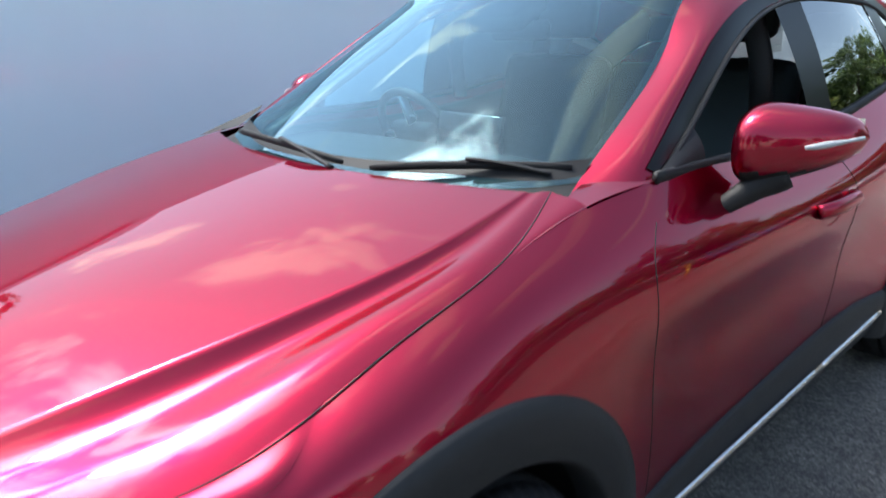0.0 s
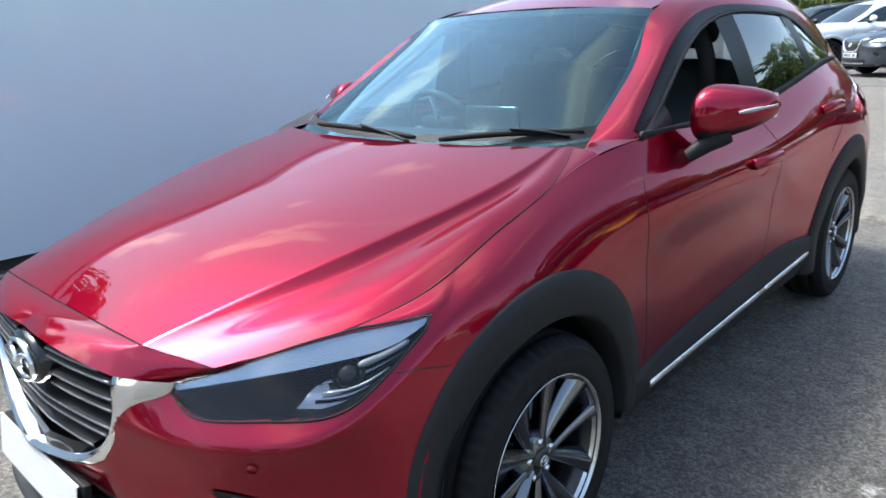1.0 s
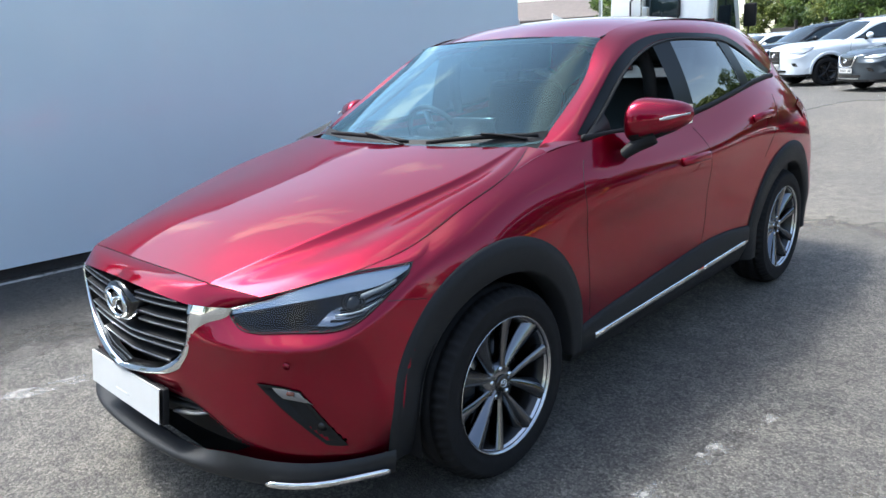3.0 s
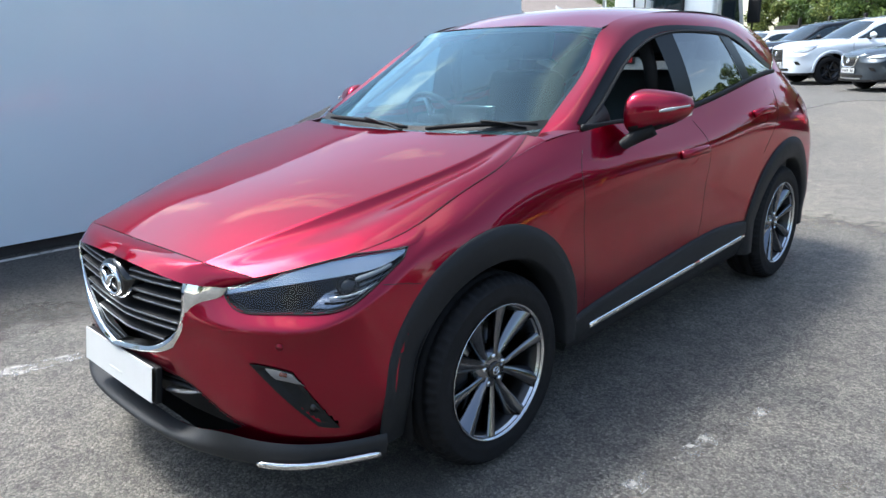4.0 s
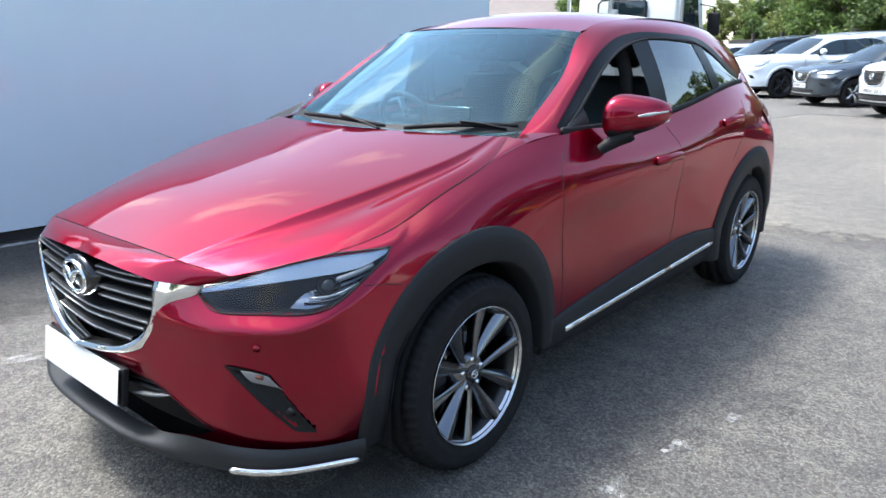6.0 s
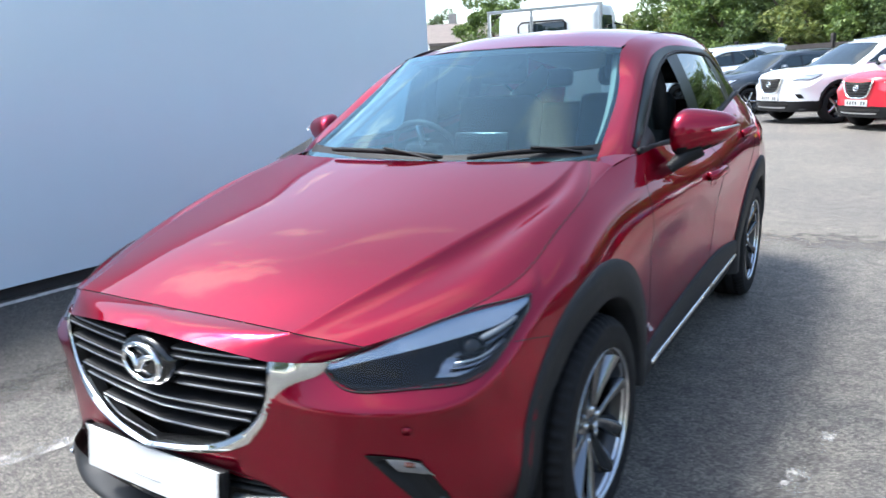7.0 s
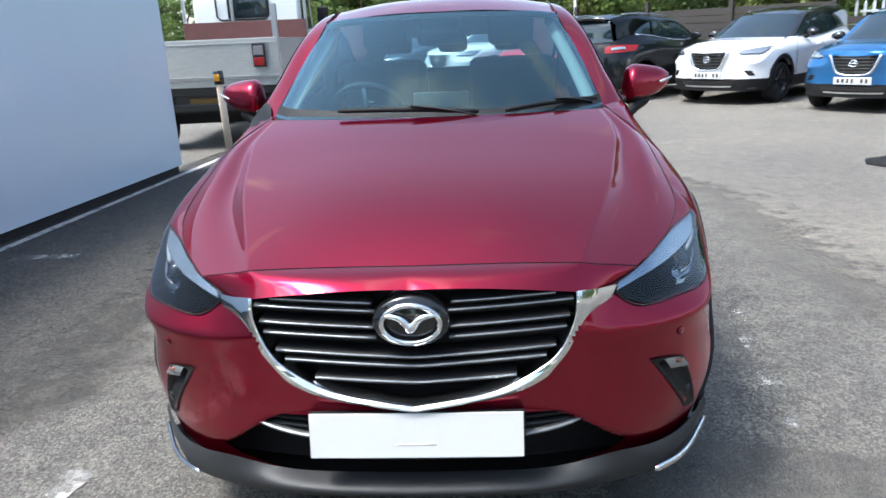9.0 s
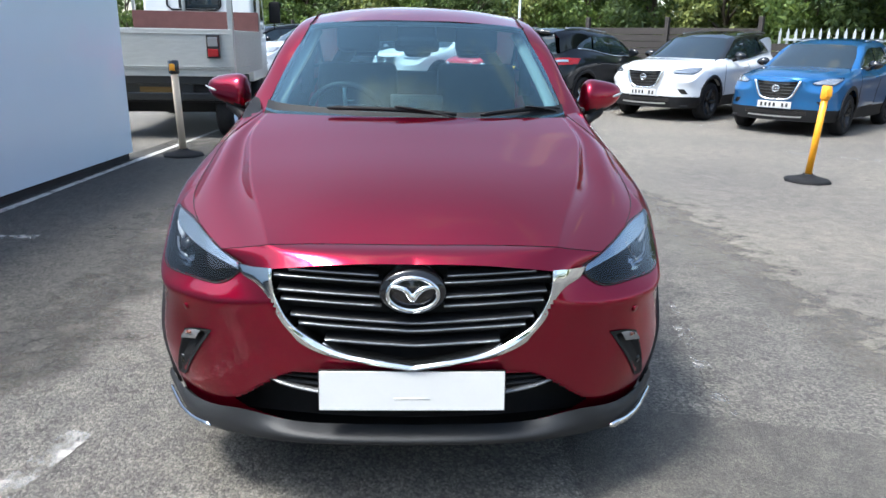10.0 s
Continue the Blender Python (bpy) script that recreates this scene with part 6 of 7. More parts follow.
    part("spoiler", join_mirror(up(loft([[(0, 3.0, 1.44), (0.25, 3.0, 1.435), (0.46, 2.98, 1.41)], [(0, 3.2, 1.405), (0.25, 3.18, 1.40), (0.45, 3.12, 1.375)], [(0, 3.19, 1.375), (0.25, 3.17, 1.37), (0.45, 3.11, 1.35)]], 10, 6))), BLACK if coat == BLACKCAR else roof or coat, car)
    mid = on((0, -0.95, 0.70), 0.016)
    badge = part("badge", tube_bm([(0.052 * math.cos(t), mid.y, mid.z + 0.048 * math.sin(t)) for t in np.linspace(0, 2 * math.pi, 20, endpoint=False)], 0.009, 6, closed=True), CHROME, car)
    part("badge_bar", tube_bm([(-0.062, mid.y - 0.002, mid.z), (0.062, mid.y - 0.002, mid.z)], 0.009, 6), CHROME, badge)
    part("lower_grille", join_mirror(np.array([[snap((x, -0.95, z), 0.006) for x in np.linspace(0, 0.52, 8)] for z in (0.40, 0.33)])), BLACK, car)
    part("skid_plate", join_mirror(np.array([[snap((x, -0.95, z), 0.010) for x in np.linspace(0, 0.45, 8)] for z in (0.315, 0.29)])), SATIN, car)
    for y, z, m, turn in ((on((0, -0.95, 0.50)).y - 0.014, 0.500, PLATE, 0), (3.462, 0.80, PLATE_Y, math.pi)):
        p = part("number_plate", box_bm(0.52, 0.012, 0.111, (0, y, z), 0.003), m, car)
        for k in range(7):
            if k != 4:
                part("plate_mark", box_bm(0.034, 0.004, 0.062, (-0.195 + 0.065 * k, y + (-0.007 if turn == 0 else 0.007), z)), PRINT, p, smooth=False)
    part("floor_pan", box_bm(1.45, 3.9, 0.05, (0, 1.25, 0.27)), MATT, car)
    return car


LAMPFAR = material("far_headlamp", (0.42, 0.45, 0.48), 0.08, 0.7, coat=1.0)
WHITE = paint("white_car_paint", (0.78, 0.79, 0.80), rough=0.3)
PALE = paint("pale_silver_white_paint", (0.66, 0.71, 0.76), rough=0.3)
BLUE = paint("bright_blue_paint", (0.006, 0.115, 0.31), metal=0.5, rough=0.3)
BLACKCAR = paint("black_car_paint", (0.004, 0.005, 0.007), rough=0.3, spec=0.05)
BLACKCAR.node_tree.nodes["Principled BSDF"].inputs["Coat IOR"].default_value = 1.38
REDCAR = paint("flat_red_paint", (0.58, 0.012, 0.03), rough=0.35)
GREYCAR = paint("dark_grey_blue_paint", (0.035, 0.048, 0.062), metal=0.5, rough=0.3)

ROW = Vector((4.87, 11.24))           # front axle of the white car; bays follow at 2.42 m
ALONG = Vector((-0.70, 0.714))
BACK = Vector((0.714, 0.70))


def bay(k, back=0.0):
    return ROW + ALONG * 2.42 * k + BACK * back


parked_car("parked_suv", "white crossover with black roof and chrome V grille", WHITE, bay(0), -46.4, (1.04, 1.06, 1.03), roof=BLACK, rims=BLACK_RIM, nose=0.13)
parked_car("parked_crossover", "bright blue crossover with chrome V grille", BLUE, (6.33, 9.20), -46, (1.0, 0.98, 0.965), rims=BLACK_RIM, nose=0.13, tail=0.08)
parked_car("parked_estate", "black five-door crossover parked tail outwards", BLACKCAR, bay(0.98) + BACK * 2.05, 134, (1.03, 1.03, 1.03))
parked_car("parked_crossover", "bright red small crossover with dark bumper", REDCAR, bay(1.79, -0.45), -45, (1.0, 0.97, 1.01), nose=0.13, tail=0.06)
parked_car("parked_suv", "white sport utility car with chrome V grille", WHITE, bay(2.78, -0.4), -45, (1.05, 1.08, 1.10), nose=0.12, tail=0.15)
parked_car("parked_hatchback", "dark grey-blue hatchback with bright lamps", GREYCAR, bay(4.20), -45, (1.0, 1.02, 1.0), cladding=False, nose=0.06, tail=0.05)
parked_car("parked_suv", "large pale white luxury sport utility car, black wheels", PALE, bay(5.62), -45, (1.12, 1.18, 1.14), rims=BLACK_RIM, front="u", cladding=False, nose=0.12, tail=0.16)
parked_car("parked_suv", "black sport utility car behind the pale one", BLACKCAR, bay(7.05, 0.4), -45, (1.08, 1.1, 1.12), front="u", cladding=False, tail=0.15)
parked_car("parked_hatchback", "white hatchback beyond the flatbed truck", WHITE, bay(8.6, 0.6), -45, (1.0, 1.0, 1.0), front="u", cladding=False, nose=0.05, tail=0.08)
parked_car("parked_hatchback", "pale silver hatchback beyond the flatbed truck", PALE, bay(10.6, 1.0), -45, (1.0, 1.0, 1.0), front="u", cladding=False, nose=0.05, tail=0.08)
for k in (-0.5, 0.5, 1.5, 2.5, 3.5, 4.5, 5.5):
    p = bay(k, -1.1)
    q = bay(k, 3.6)
    ground_strip("bay_line", p, q, 0.09, LINE, "worn white bay line between parked cars", "road marking")
ground_strip("bay_line", (5.0, 6.66), (6.9, 5.36), 0.07, LINE, "worn white cross line", "road marking")

# ---------------------------------------------------------------- flatbed truck and posts
BED = grain(material("dropside_alloy", (0.42, 0.43, 0.42), 0.42, 0.55), 6, dark=0.85, light=1.08, stretch=(1, 1, 6))
BOARD = grain(material("red_brown_ply", (0.105, 0.036, 0.033), 0.6), 8, dark=0.75, light=1.15)
CABW = grain(material("truck_white_paint", (0.74, 0.76, 0.75), 0.35, coat=0.5), 3, dark=0.94, light=1.03)
YELLOW = grain(material("yellow_plastic", (0.82, 0.34, 0.015), 0.4), 12, dark=0.9, light=1.08)
CREAM = grain(material("cream_plastic", (0.62, 0.50, 0.36), 0.5), 12, dark=0.9, light=1.08)


# yellow plate with the shade under the truck bed put into its colour
PLATE_SHADED = grain(material("shaded_yellow_plate", (0.16, 0.09, 0.02), 0.7), 30)


def build_truck():
    t = thing("flatbed_truck", "white cab flatbed truck with alloy dropsides, seen from behind", "truck")
    # local: x right, y forward, origin at the rear right corner on the ground
    t.matrix_basis = Matrix.Translation((-2.46, 7.12, 0)) @ Matrix.Rotation(radians(4.0), 4, "Z")
    W, LB = 2.05, 2.60
    part("tailgate", box_bm(W, 0.04, 0.52, (-W / 2, 0.0, 1.12), 0.008), BED, t, smooth=False)
    for z in (0.90, 1.32):
        part("tailgate_rib", box_bm(W - 0.04, 0.012, 0.012, (-W / 2, -0.024, z), 0.003), BED, t, smooth=False)
    for x in (-0.02, -W + 0.02):
        part("side_board", box_bm(0.035, LB, 0.50, (x, LB / 2, 1.12), 0.008), BED, t, smooth=False)
        part("corner_post", box_bm(0.07, 0.07, 0.98, (x, 0.02, 1.31), 0.008), SATIN, t, smooth=False)
    part("bed_floor", box_bm(W, LB, 0.10, (-W / 2, LB / 2, 0.82), 0.01), BED, t, smooth=False)
    part("rear_beam", box_bm(W, 0.07, 0.17, (-W / 2, 0.05, 0.75), 0.01), GUNMETAL, t, smooth=False)
    part("headboard", box_bm(W - 0.05, 0.04, 0.34, (-W / 2, LB - 0.05, 1.50), 0.005), BOARD, t, "red-brown plywood headboard", smooth=False)
    for x in (-0.03, -W / 2 - 0.2, -W + 0.03):
        part("rack_post", box_bm(0.05, 0.05, 1.1, (x, LB + 0.02, 1.75), 0.006), SATIN, t, smooth=False)
    part("rack_rail", box_bm(W, 0.05, 0.05, (-W / 2, LB + 0.02, 2.30), 0.006), SATIN, t, smooth=False)
    for x in (-0.25, -W + 0.25):
        lamp = part("lamp_cluster", box_bm(0.17, 0.05, 0.30, (x, -0.045, 1.16), 0.01), BLACK, t, smooth=False)
        part("lamp_lens", box_bm(0.13, 0.02, 0.10, (x, -0.075, 1.08), 0.008), TAILRED, lamp, smooth=False)
        part("lamp_lens", box_bm(0.13, 0.02, 0.12, (x, -0.075, 1.22), 0.008), FOGLENS, lamp, smooth=False)
    part("number_plate", box_bm(0.52, 0.012, 0.11, (-W / 2, 0.105, 0.57), 0.003), PLATE_SHADED, t)
    part("chassis", box_bm(0.9, LB + 1.6, 0.16, (-W / 2, LB / 2 + 0.9, 0.62), 0.01), GUNMETAL, t, smooth=False)
    part("bumper_bar", box_bm(W - 0.2, 0.10, 0.10, (-W / 2, 0.12, 0.50), 0.015), GUNMETAL, t, smooth=False)
    part("subframe", box_bm(W - 0.5, 2.3, 0.44, (-W / 2, 1.75, 0.46), 0.02), MATT, t, smooth=False)
    part("rear_valance", box_bm(W - 0.12, 0.05, 0.26, (-W / 2, 0.14, 0.55), 0.01), MATT, t, smooth=False)
    part("mudguard", box_bm(0.34, 0.9, 0.03, (-0.22, 0.62, 0.74), 0.01), MATT, t, smooth=False)
    part("mudguard", box_bm(0.34, 0.9, 0.03, (-W + 0.22, 0.62, 0.74), 0.01), MATT, t, smooth=False)
    cab = [(0.0, 0.55), (0.0, 1.55), (0.06, 2.20), (0.22, 2.33), (1.05, 2.36), (1.30, 2.24), (1.58, 1.45), (1.66, 1.25), (1.68, 0.55)]
    bm = slab_bm(cab, 1.74, axis=0)
    bmesh.ops.bevel(bm, geom=bm.edges[:], offset=0.05, segments=3, profile=0.6, affect="EDGES")
    bmesh.ops.translate(bm, verts=bm.verts, vec=(-W / 2 - 0.87, LB + 0.10, 0))
    part("cab", bm, CABW, t, "white painted cab")
    part("rear_window", box_bm(0.66, 0.03, 0.36, (-W / 2 + 0.03, LB + 0.115, 1.90), 0.02, rot=None), CAR_GLASS, t)
    part("window_seal", tube_bm([(-W / 2 - 0.05 + 0.43 * a, LB + 0.10, 1.90 + 0.20 * b) for a, b in ((-1, -0.7), (-0.85, -1), (0.85, -1), (1, -0.7), (1, 0.7), (0.85, 1), (-0.85, 1), (-1, 0.7))], 0.016, 6, closed=True), MATT, t)
    for x in (-W / 2 - 0.875, -W / 2 + 0.875):
        g = [(0.28, 1.42), (0.28, 2.15), (1.0, 2.18), (1.30, 1.42)]
        bm = slab_bm(g, 0.02, axis=0)
        bmesh.ops.translate(bm, verts=bm.verts, vec=(x - 0.01, LB + 0.10, 0))
        part("door_window", bm, CAR_GLASS, t, smooth=False)
        s = 1 if x > -W / 2 else -1
        part("mirror_arm", tube_bm([(x, LB + 1.35, 1.35), (x + s * 0.2, LB + 1.4, 1.42), (x + s * 0.22, LB + 1.4, 2.0), (x, LB + 1.3, 2.05)], 0.014, 6), MATT, t)
        part("wing_mirror", box_bm(0.20, 0.09, 0.38, (x + s * 0.22, LB + 1.40, 1.72), 0.03, seg=3), MATT, t)
    for y, x in ((0.52, -0.22), (0.52, -W + 0.22), (LB + 0.95, -0.28), (LB + 0.95, -W + 0.28)):
        w = new("wheel")
        w.parent = t
        part("tyre", lathe_bm([(0.2, -0.11), (0.3, -0.115), (0.345, -0.09), (0.35, -0.05), (0.35, 0.05), (0.345, 0.09), (0.3, 0.115), (0.2, 0.11)], 36), RUBBER, w)
        part("rim", lathe_bm([(0.0, 0.03), (0.12, 0.03), (0.18, 0.06), (0.21, 0.10)], 30), SATIN, w)
        w.matrix_basis = Matrix.Translation((x, y, 0.35)) @ Matrix.Rotation(0 if x > -1 else math.pi, 4, "Z")
    # the body rides high on its springs
    for o in t.children:
        if not o.name.startswith("wheel"):
            o.matrix_basis = Matrix.Translation((0, 0, 0.075)) @ o.matrix_basis
    return t


build_truck()


def barrier_post(at, lean, body, head, band, label, tall=0.97, slim=1.0):
    p = thing("barrier_post", label, "barrier post", "belt barrier posts")
    p.matrix_basis = Matrix.Translation((*at, 0.0))
    g = []
    for r, z in ((0.24, 0.0), (0.24, 0.022), (0.22, 0.034), (0.14, 0.05), (0.075, 0.07), (0.05, 0.09)):
        g.append([(r * math.cos(a), r * math.sin(a), z) for a in np.linspace(0, 2 * math.pi, 9)])
    part("base", grid_bm(np.array(g)), RUBBER, p, "black rubber foot")
    top = Vector((*lean, tall))
    part("tube", tube_bm([(0, 0, 0.06), top * 0.93], 0.041 * slim, 20), body, p)
    h = part("head", tube_bm([top * 0.86, top * 0.875, top * 0.99, top], [0.052 * slim, 0.060 * slim, 0.060 * slim, 0.05 * slim], 20), head, p)
    part("belt_slot", box_bm(0.06, 0.03, 0.075, top * 0.93 + Vector((0.0, -0.05, 0)), 0.006), band, h)
    return p


barrier_post((4.16, 4.58), (0.05, 0.0), YELLOW, YELLOW, YELLOW, "yellow plastic belt barrier post on black foot", 1.0, 0.82)
barrier_post((-2.78, 5.74), (-0.03, 0.0), CREAM, BLACK, YELLOW, "cream belt barrier post with black head on foot", 1.10)

# ---------------------------------------------------------------- fence, woodland, distant building
FENCE = grain(material("dark_stained_fence_board", (0.032, 0.027, 0.024), 0.8), 5, dark=0.6, light=1.5, bump=0.3, stretch=(1, 1, 8))
GALV = grain(material("galvanised_steel", (0.55, 0.57, 0.58), 0.45, 0.7), 20, dark=0.85, light=1.1)
BARK = grain(material("bark", (0.075, 0.058, 0.042), 0.9), 6, dark=0.5, light=1.4, bump=0.8, stretch=(1, 1, 0.3))


def leaf_material(name, dark, light):
    m = material(name, light, 0.55)
    nt = m.node_tree
    b = nt.nodes["Principled BSDF"]
    geo = nt.nodes.new("ShaderNodeNewGeometry")
    ramp = nt.nodes.new("ShaderNodeValToRGB")
    ramp.color_ramp.elements[0].color, ramp.color_ramp.elements[1].color = (*dark, 1), (*light, 1)
    nt.links.new(geo.outputs["Random Per Island"], ramp.inputs["Fac"])
    nt.links.new(ramp.outputs["Color"], b.inputs["Base Color"])
    tl = nt.nodes.new("ShaderNodeBsdfTranslucent")
    nt.links.new(ramp.outputs["Color"], tl.inputs["Color"])
    mix = nt.nodes.new("ShaderNodeMixShader")
    mix.inputs["Fac"].default_value = 0.35
    out = nt.nodes["Material Output"]
    nt.links.new(b.outputs["BSDF"], mix.inputs[1])
    nt.links.new(tl.outputs["BSDF"], mix.inputs[2])
    nt.links.new(mix.outputs["Shader"], out.inputs["Surface"])
    return m


LEAF_A = leaf_material("green_leaves", (0.05, 0.095, 0.022), (0.17, 0.24, 0.055))
LEAF_B = leaf_material("yellow_green_leaves", (0.065, 0.10, 0.025), (0.24, 0.27, 0.07))
LEAF_C = leaf_material("dark_green_leaves", (0.032, 0.065, 0.018), (0.12, 0.17, 0.045))


def leaves_mesh(name, rng, centres, radii, per, size):
    n = len(centres) * per
    c = np.repeat(centres, per, 0)
    r = np.repeat(radii, per)[:, None]
    d = rng.normal(size=(n, 3))
    d /= np.linalg.norm(d, axis=1, keepdims=True)
    p = c + d * r * rng.uniform(0.35, 1.0, (n, 1)) ** 0.6 * np.array((1, 1, 0.8))
    a = rng.normal(size=(n, 3))
    a /= np.linalg.norm(a, axis=1, keepdims=True)
    b = np.cross(a, d + rng.normal(size=(n, 3)) * 0.6)
    b /= np.maximum(np.linalg.norm(b, axis=1, keepdims=True), 1e-6)
    s = size * rng.uniform(0.6, 1.3, (n, 1))
    v = np.stack([p - a * s, p + b * s * 0.45, p + a * s, p - b * s * 0.45], 1).reshape(-1, 3)
    f = np.arange(4 * n).reshape(-1, 4)
    me = bpy.data.meshes.new(name)
    me.from_pydata(v.tolist(), [], f.tolist())
    return me


def build_tree(seed, height, spread, leaf, clumps=60, per=190, size=0.12, low=0.12):
    rng = np.random.default_rng(seed)
    tree = thing("tree", "leafy green broadleaved tree behind the fence", "tree", "trees round the car park")
    bm = bmesh.new()
    pts = [Vector((0.12 * math.sin(k * 1.7 + seed), 0.12 * math.cos(k * 1.3 + seed), height * 0.8 * k / 7)) for k in range(8)]
    tube_bm(pts, [0.17 * (1 - 0.11 * k) * height / 7 for k in range(8)], 10, bm)
    for k in range(9):
        a, z = k * 2.4 + seed, height * (0.22 + 0.06 * k)
        base = pts[min(6, int(z / height / 0.8 * 7))]
        tip = Vector((math.cos(a) * spread * 0.6, math.sin(a) * spread * 0.6, z + height * 0.16))
        tube_bm([Vector((base.x, base.y, z)), Vector((base.x, base.y, z)).lerp(tip, 0.5) + Vector((0, 0, 0.15)), tip], [0.06, 0.04, 0.015], 6, bm)
    part("trunk", bm, BARK, tree)
    u = rng.normal(size=(clumps, 3))
    u /= np.linalg.norm(u, axis=1, keepdims=True)
    rad = rng.uniform(0.3, 1.0, (clumps, 1)) ** 0.5
    c = u * rad * np.array((spread, spread, height * (1 - low) / 2)) + np.array((0, 0, height * (low + (1 - low) / 2)))
    c += rng.normal(size=c.shape) * 0.2
    me = leaves_mesh("crown", rng, c, rng.uniform(0.45, 0.95, clumps) * spread * 0.36, per, size)
    me.materials.append(leaf)
    crown = new("crown", me)
    crown.parent = tree
    return tree


protos = [build_tree(3, 6.5, 2.3, LEAF_A), build_tree(7, 7.5, 2.6, LEAF_C), build_tree(11, 5.2, 2.1, LEAF_B), build_tree(23, 6.0, 2.4, LEAF_A)]
FENCE_AT = Vector((8.15, 14.65))       # line of the fence behind the parked row
rng = np.random.default_rng(5)
spots = []
for k in range(34):
    d = -7.5 + k * 1.2
    p = FENCE_AT + ALONG * d + BACK * (2.2 + rng.uniform(0, 1.6) + (2.6 if k % 2 else 0))
    spots.append((p.x, p.y, 0.68 + 0.15 * rng.uniform(), k))
# beside and behind the camera's lane, met by the mirror of paint and glass
for x, y, s in ((-9.6, -1.0, 0.75), (15, 6, 0.50), (15.5, 3.2, 0.45), (15, 0.6, 0.5), (15.6, -2, 0.46), (15, -4.6, 0.45), (15.5, -7.4, 0.5), (15, 8.6, 0.48), (-9.8, 22.5, 0.48), (-12.4, 25.5, 0.5), (14, -10.5, 0.7), (12, -13.5, 0.7), (9, -17, 1.1), (3, -19, 1.2), (-4, -18, 1.1), (-8.5, -8.5, 1.0), (-7.5, -11.5, 1.15), (-11, -5, 1.3), (-27.6, 44.9, 0.8), (-17.2, 33.5, 0.95)):
    spots.append((x, y, s, len(spots)))
first = list(protos)
for x, y, s, k in spots:
    proto = protos[(k * 7 + k // 3) % 4]
    m = Matrix.Translation((x, y, 0)) @ Matrix.Rotation(k * 1.9, 4, "Z")
    if proto in first:
        first.remove(proto)
        proto.matrix_basis = m @ Matrix.Diagonal((s, s, s, 1))
    else:
        c = copy_thing(proto, m)
        c.scale = (s, s, s)


def build_fence():
    f = thing("board_fence", "dark stained horizontal board fence with posts", "fence", kind="structure")
    ang = math.atan2(ALONG.y, ALONG.x)
    f.matrix_basis = Matrix.Translation((FENCE_AT.x, FENCE_AT.y, 0)) @ Matrix.Rotation(ang, 4, "Z")
    board = bpy.data.meshes.new("board")
    bm = box_bm(2.28, 0.022, 0.165, (0, 0, 0), 0.004)
    bm.to_mesh(board)
    bm.free()
    board.materials.append(FENCE)
    post = bpy.data.meshes.new("post")
    bm = box_bm(0.11, 0.11, 1.0, (0, 0, 0.5), 0.01)
    bm.to_mesh(post)
    bm.free()
    post.materials.append(FENCE)
    for k in range(-5, 11):
        x = k * 2.4
        tall = 1.90 if k >= 0 else 1.42
        o = new("post", post)
        o.parent = f
        o.matrix_basis = Matrix.Translation((x, 0, 0)) @ Matrix.Diagonal((1, 1, tall + 0.14, 1))
        for j in range(int(tall / 0.174)):
            b = new("board", board)
            b.parent = f
            b.matrix_basis = Matrix.Translation((x + 1.2, -0.03 + 0.004 * ((j * 5 + k) % 3), 0.12 + 0.174 * j)) @ Matrix.Rotation(0.004 * ((j + k) % 3 - 1), 4, "Y")
    return f


build_fence()


def build_palisade():
    f = thing("palisade_fence", "galvanised steel palisade fence with pointed pales", "fence", kind="structure")
    ang = math.atan2(ALONG.y, ALONG.x)
    p = FENCE_AT + BACK * 0.5
    f.matrix_basis = Matrix.Translation((p.x, p.y, 0)) @ Matrix.Rotation(ang, 4, "Z")
    bm = slab_bm([(-0.03, 0), (0.03, 0), (0.03, 1.68), (0.0, 1.79), (-0.03, 1.68)], 0.02, axis=1)
    me = bpy.data.meshes.new("pale")
    bm.to_mesh(me)
    bm.free()
    me.materials.append(GALV)
    for k in range(42):
        o = new("pale", me)
        o.parent = f
        o.matrix_basis = Matrix.Translation((-0.3 - 0.18 * k, 0, 0.0))
    for z in (0.4, 1.52):
        part("rail", box_bm(7.0, 0.04, 0.05, (-3.9, 0.03, z)), GALV, f, smooth=False)
    return f


build_palisade()


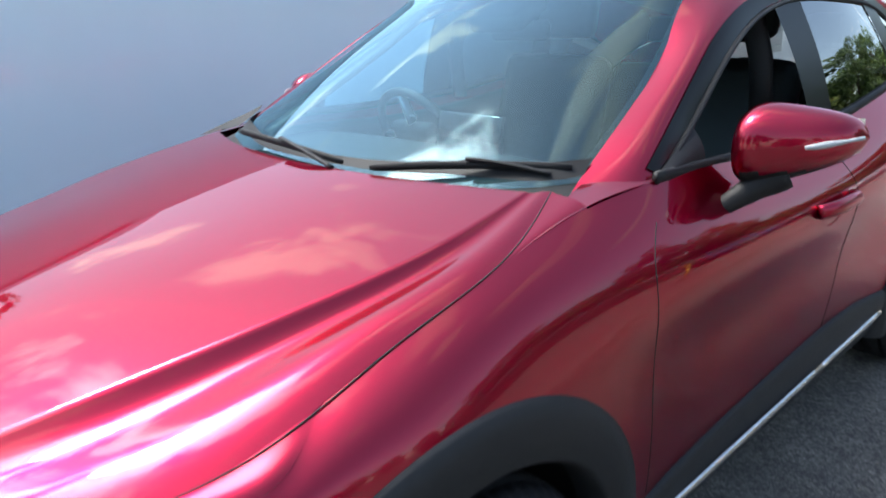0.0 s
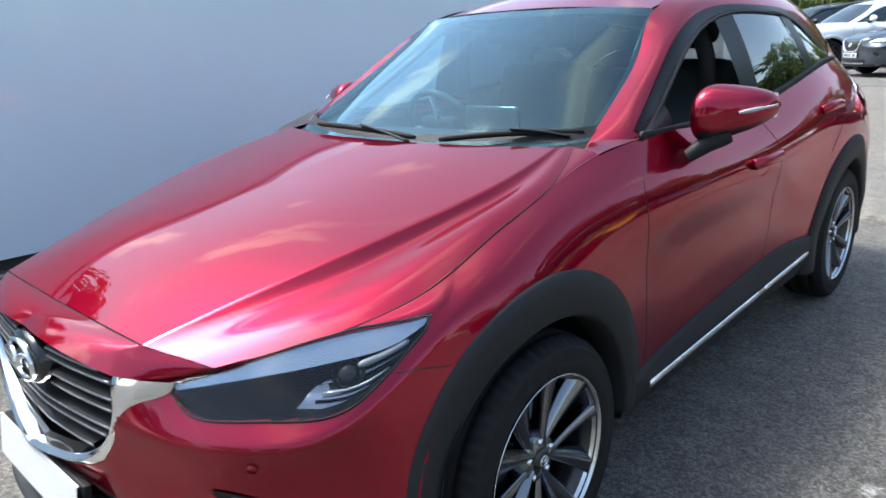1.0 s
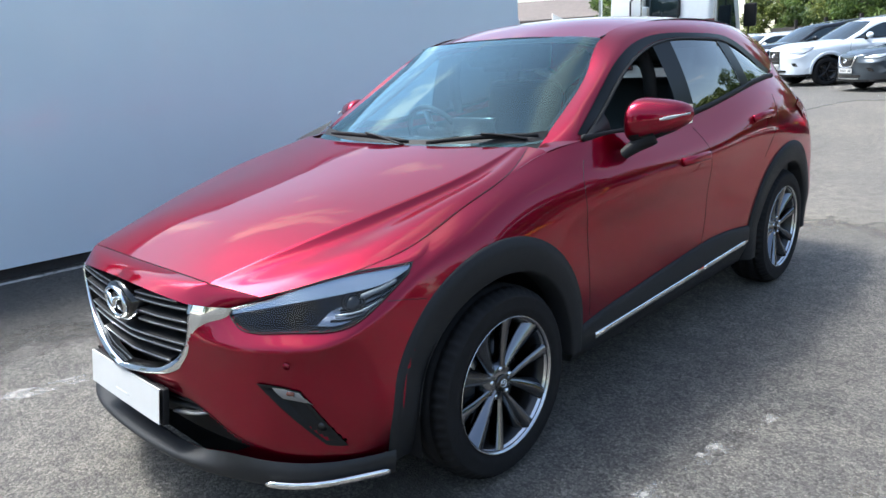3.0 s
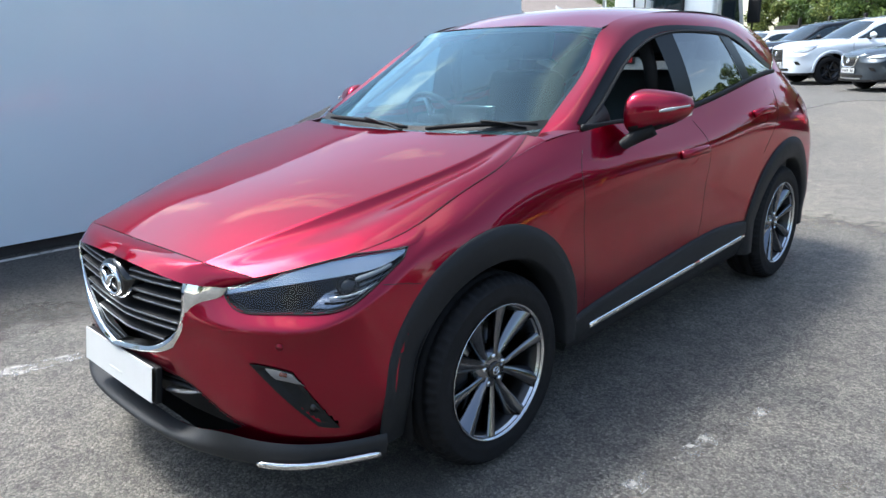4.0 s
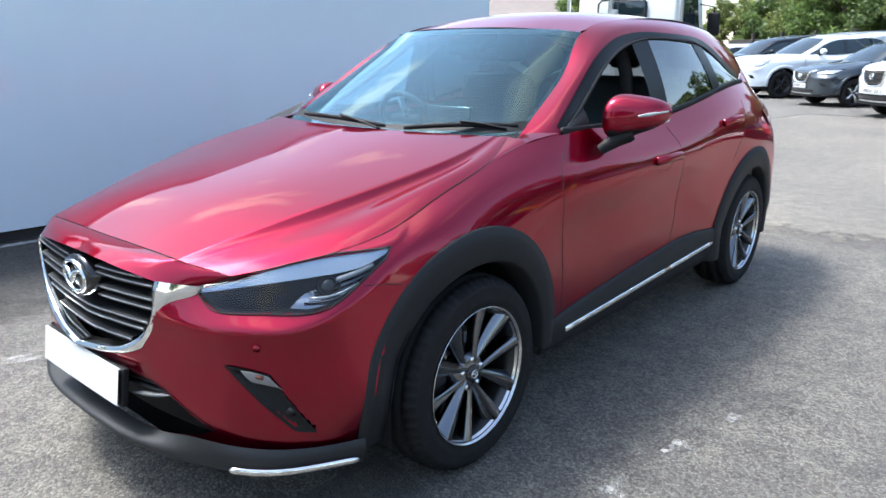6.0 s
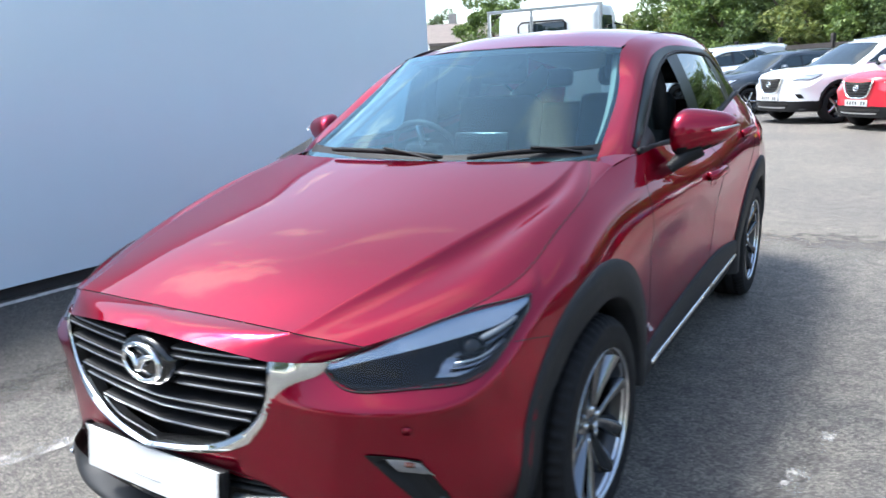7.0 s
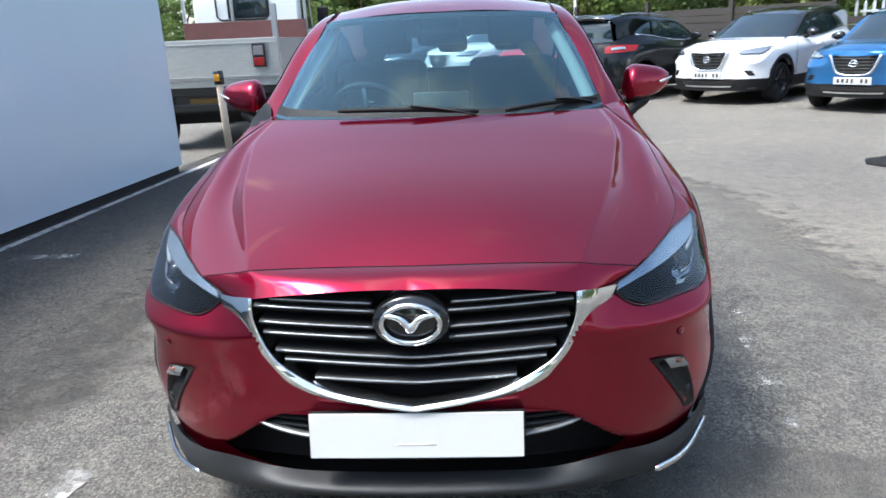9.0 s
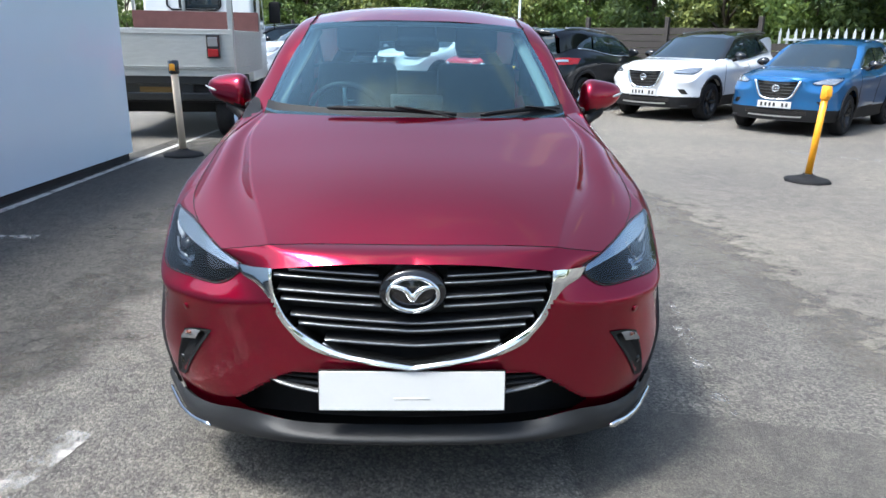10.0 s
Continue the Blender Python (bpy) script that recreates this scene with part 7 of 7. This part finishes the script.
def lamp_column(at, h):
    t = thing("lamp_column", "slim grey steel lighting column", "lamp post")
    t.matrix_basis = Matrix.Translation((*at, 0))
    part("column", tube_bm([(0, 0, 0), (0, 0, 1.2), (0, 0, 1.25), (0, 0, h)], [0.07, 0.07, 0.05, 0.04], 12), GALV, t)
    part("lantern", box_bm(0.5, 0.16, 0.08, (0.2, 0, h), 0.02), GALV, t)


c = FENCE_AT + ALONG * 8.2 + BACK * 1.2
lamp_column((c.x, c.y), 7.0)

ROOF_M = grain(material("brown_roof_tile", (0.17, 0.14, 0.125), 0.85), 3, dark=0.8, light=1.15)
RENDER_M = grain(material("grey_render", (0.36, 0.34, 0.32), 0.9), 2)


def build_house():
    h = thing("low_building", "low grey-brown building with shallow roof far off", "building")
    h.matrix_basis = Matrix.Translation((-25.5, 36.0, 0)) @ Matrix.Rotation(radians(28), 4, "Z")
    part("walls", box_bm(16, 9, 3.0, (0, 0, 1.5)), RENDER_M, h, smooth=False)
    bm = slab_bm([(-4.9, 2.95), (4.9, 2.95), (4.9, 3.1), (1.2, 4.35), (-1.2, 4.35), (-4.9, 3.1)], 16.6, axis=0)
    bmesh.ops.translate(bm, verts=bm.verts, vec=(-8.3, 0, 0))
    part("roof", bm, ROOF_M, h, smooth=False)
    for x in (-5, -1.5, 2, 5.5):
        w = part("window", box_bm(1.2, 0.08, 1.1, (x, -4.53, 1.6)), WHITE, h, smooth=False)
        part("pane", box_bm(1.06, 0.05, 0.96, (x, -4.56, 1.6)), CAR_GLASS, w, smooth=False)
    part("chimney", box_bm(0.5, 0.5, 0.9, (3.5, 0.4, 4.6)), RENDER_M, h, smooth=False)


build_house()


def flag(at, h):
    f = thing("feather_flag", "white feather flag on a slim pole", "flag", "forecourt flags")
    f.matrix_basis = Matrix.Translation((*at, 0))
    part("pole", tube_bm([(0, 0, 0), (0, 0, h)], 0.025, 8), GALV, f)
    g = np.array([[(0.03 + (0.55 - 0.25 * (s - 0.5) ** 2) * q, 0.05 * math.sin(3 * q + 5 * s), h * (0.35 + 0.65 * s) - 0.25 * q * s) for q in np.linspace(0, 1, 6)] for s in np.linspace(0, 1, 14)])
    part("cloth", grid_bm(g), PLATE, f)


flag((-19.5, 24.5), 3.2)
flag((-17.2, 26.0), 3.0)
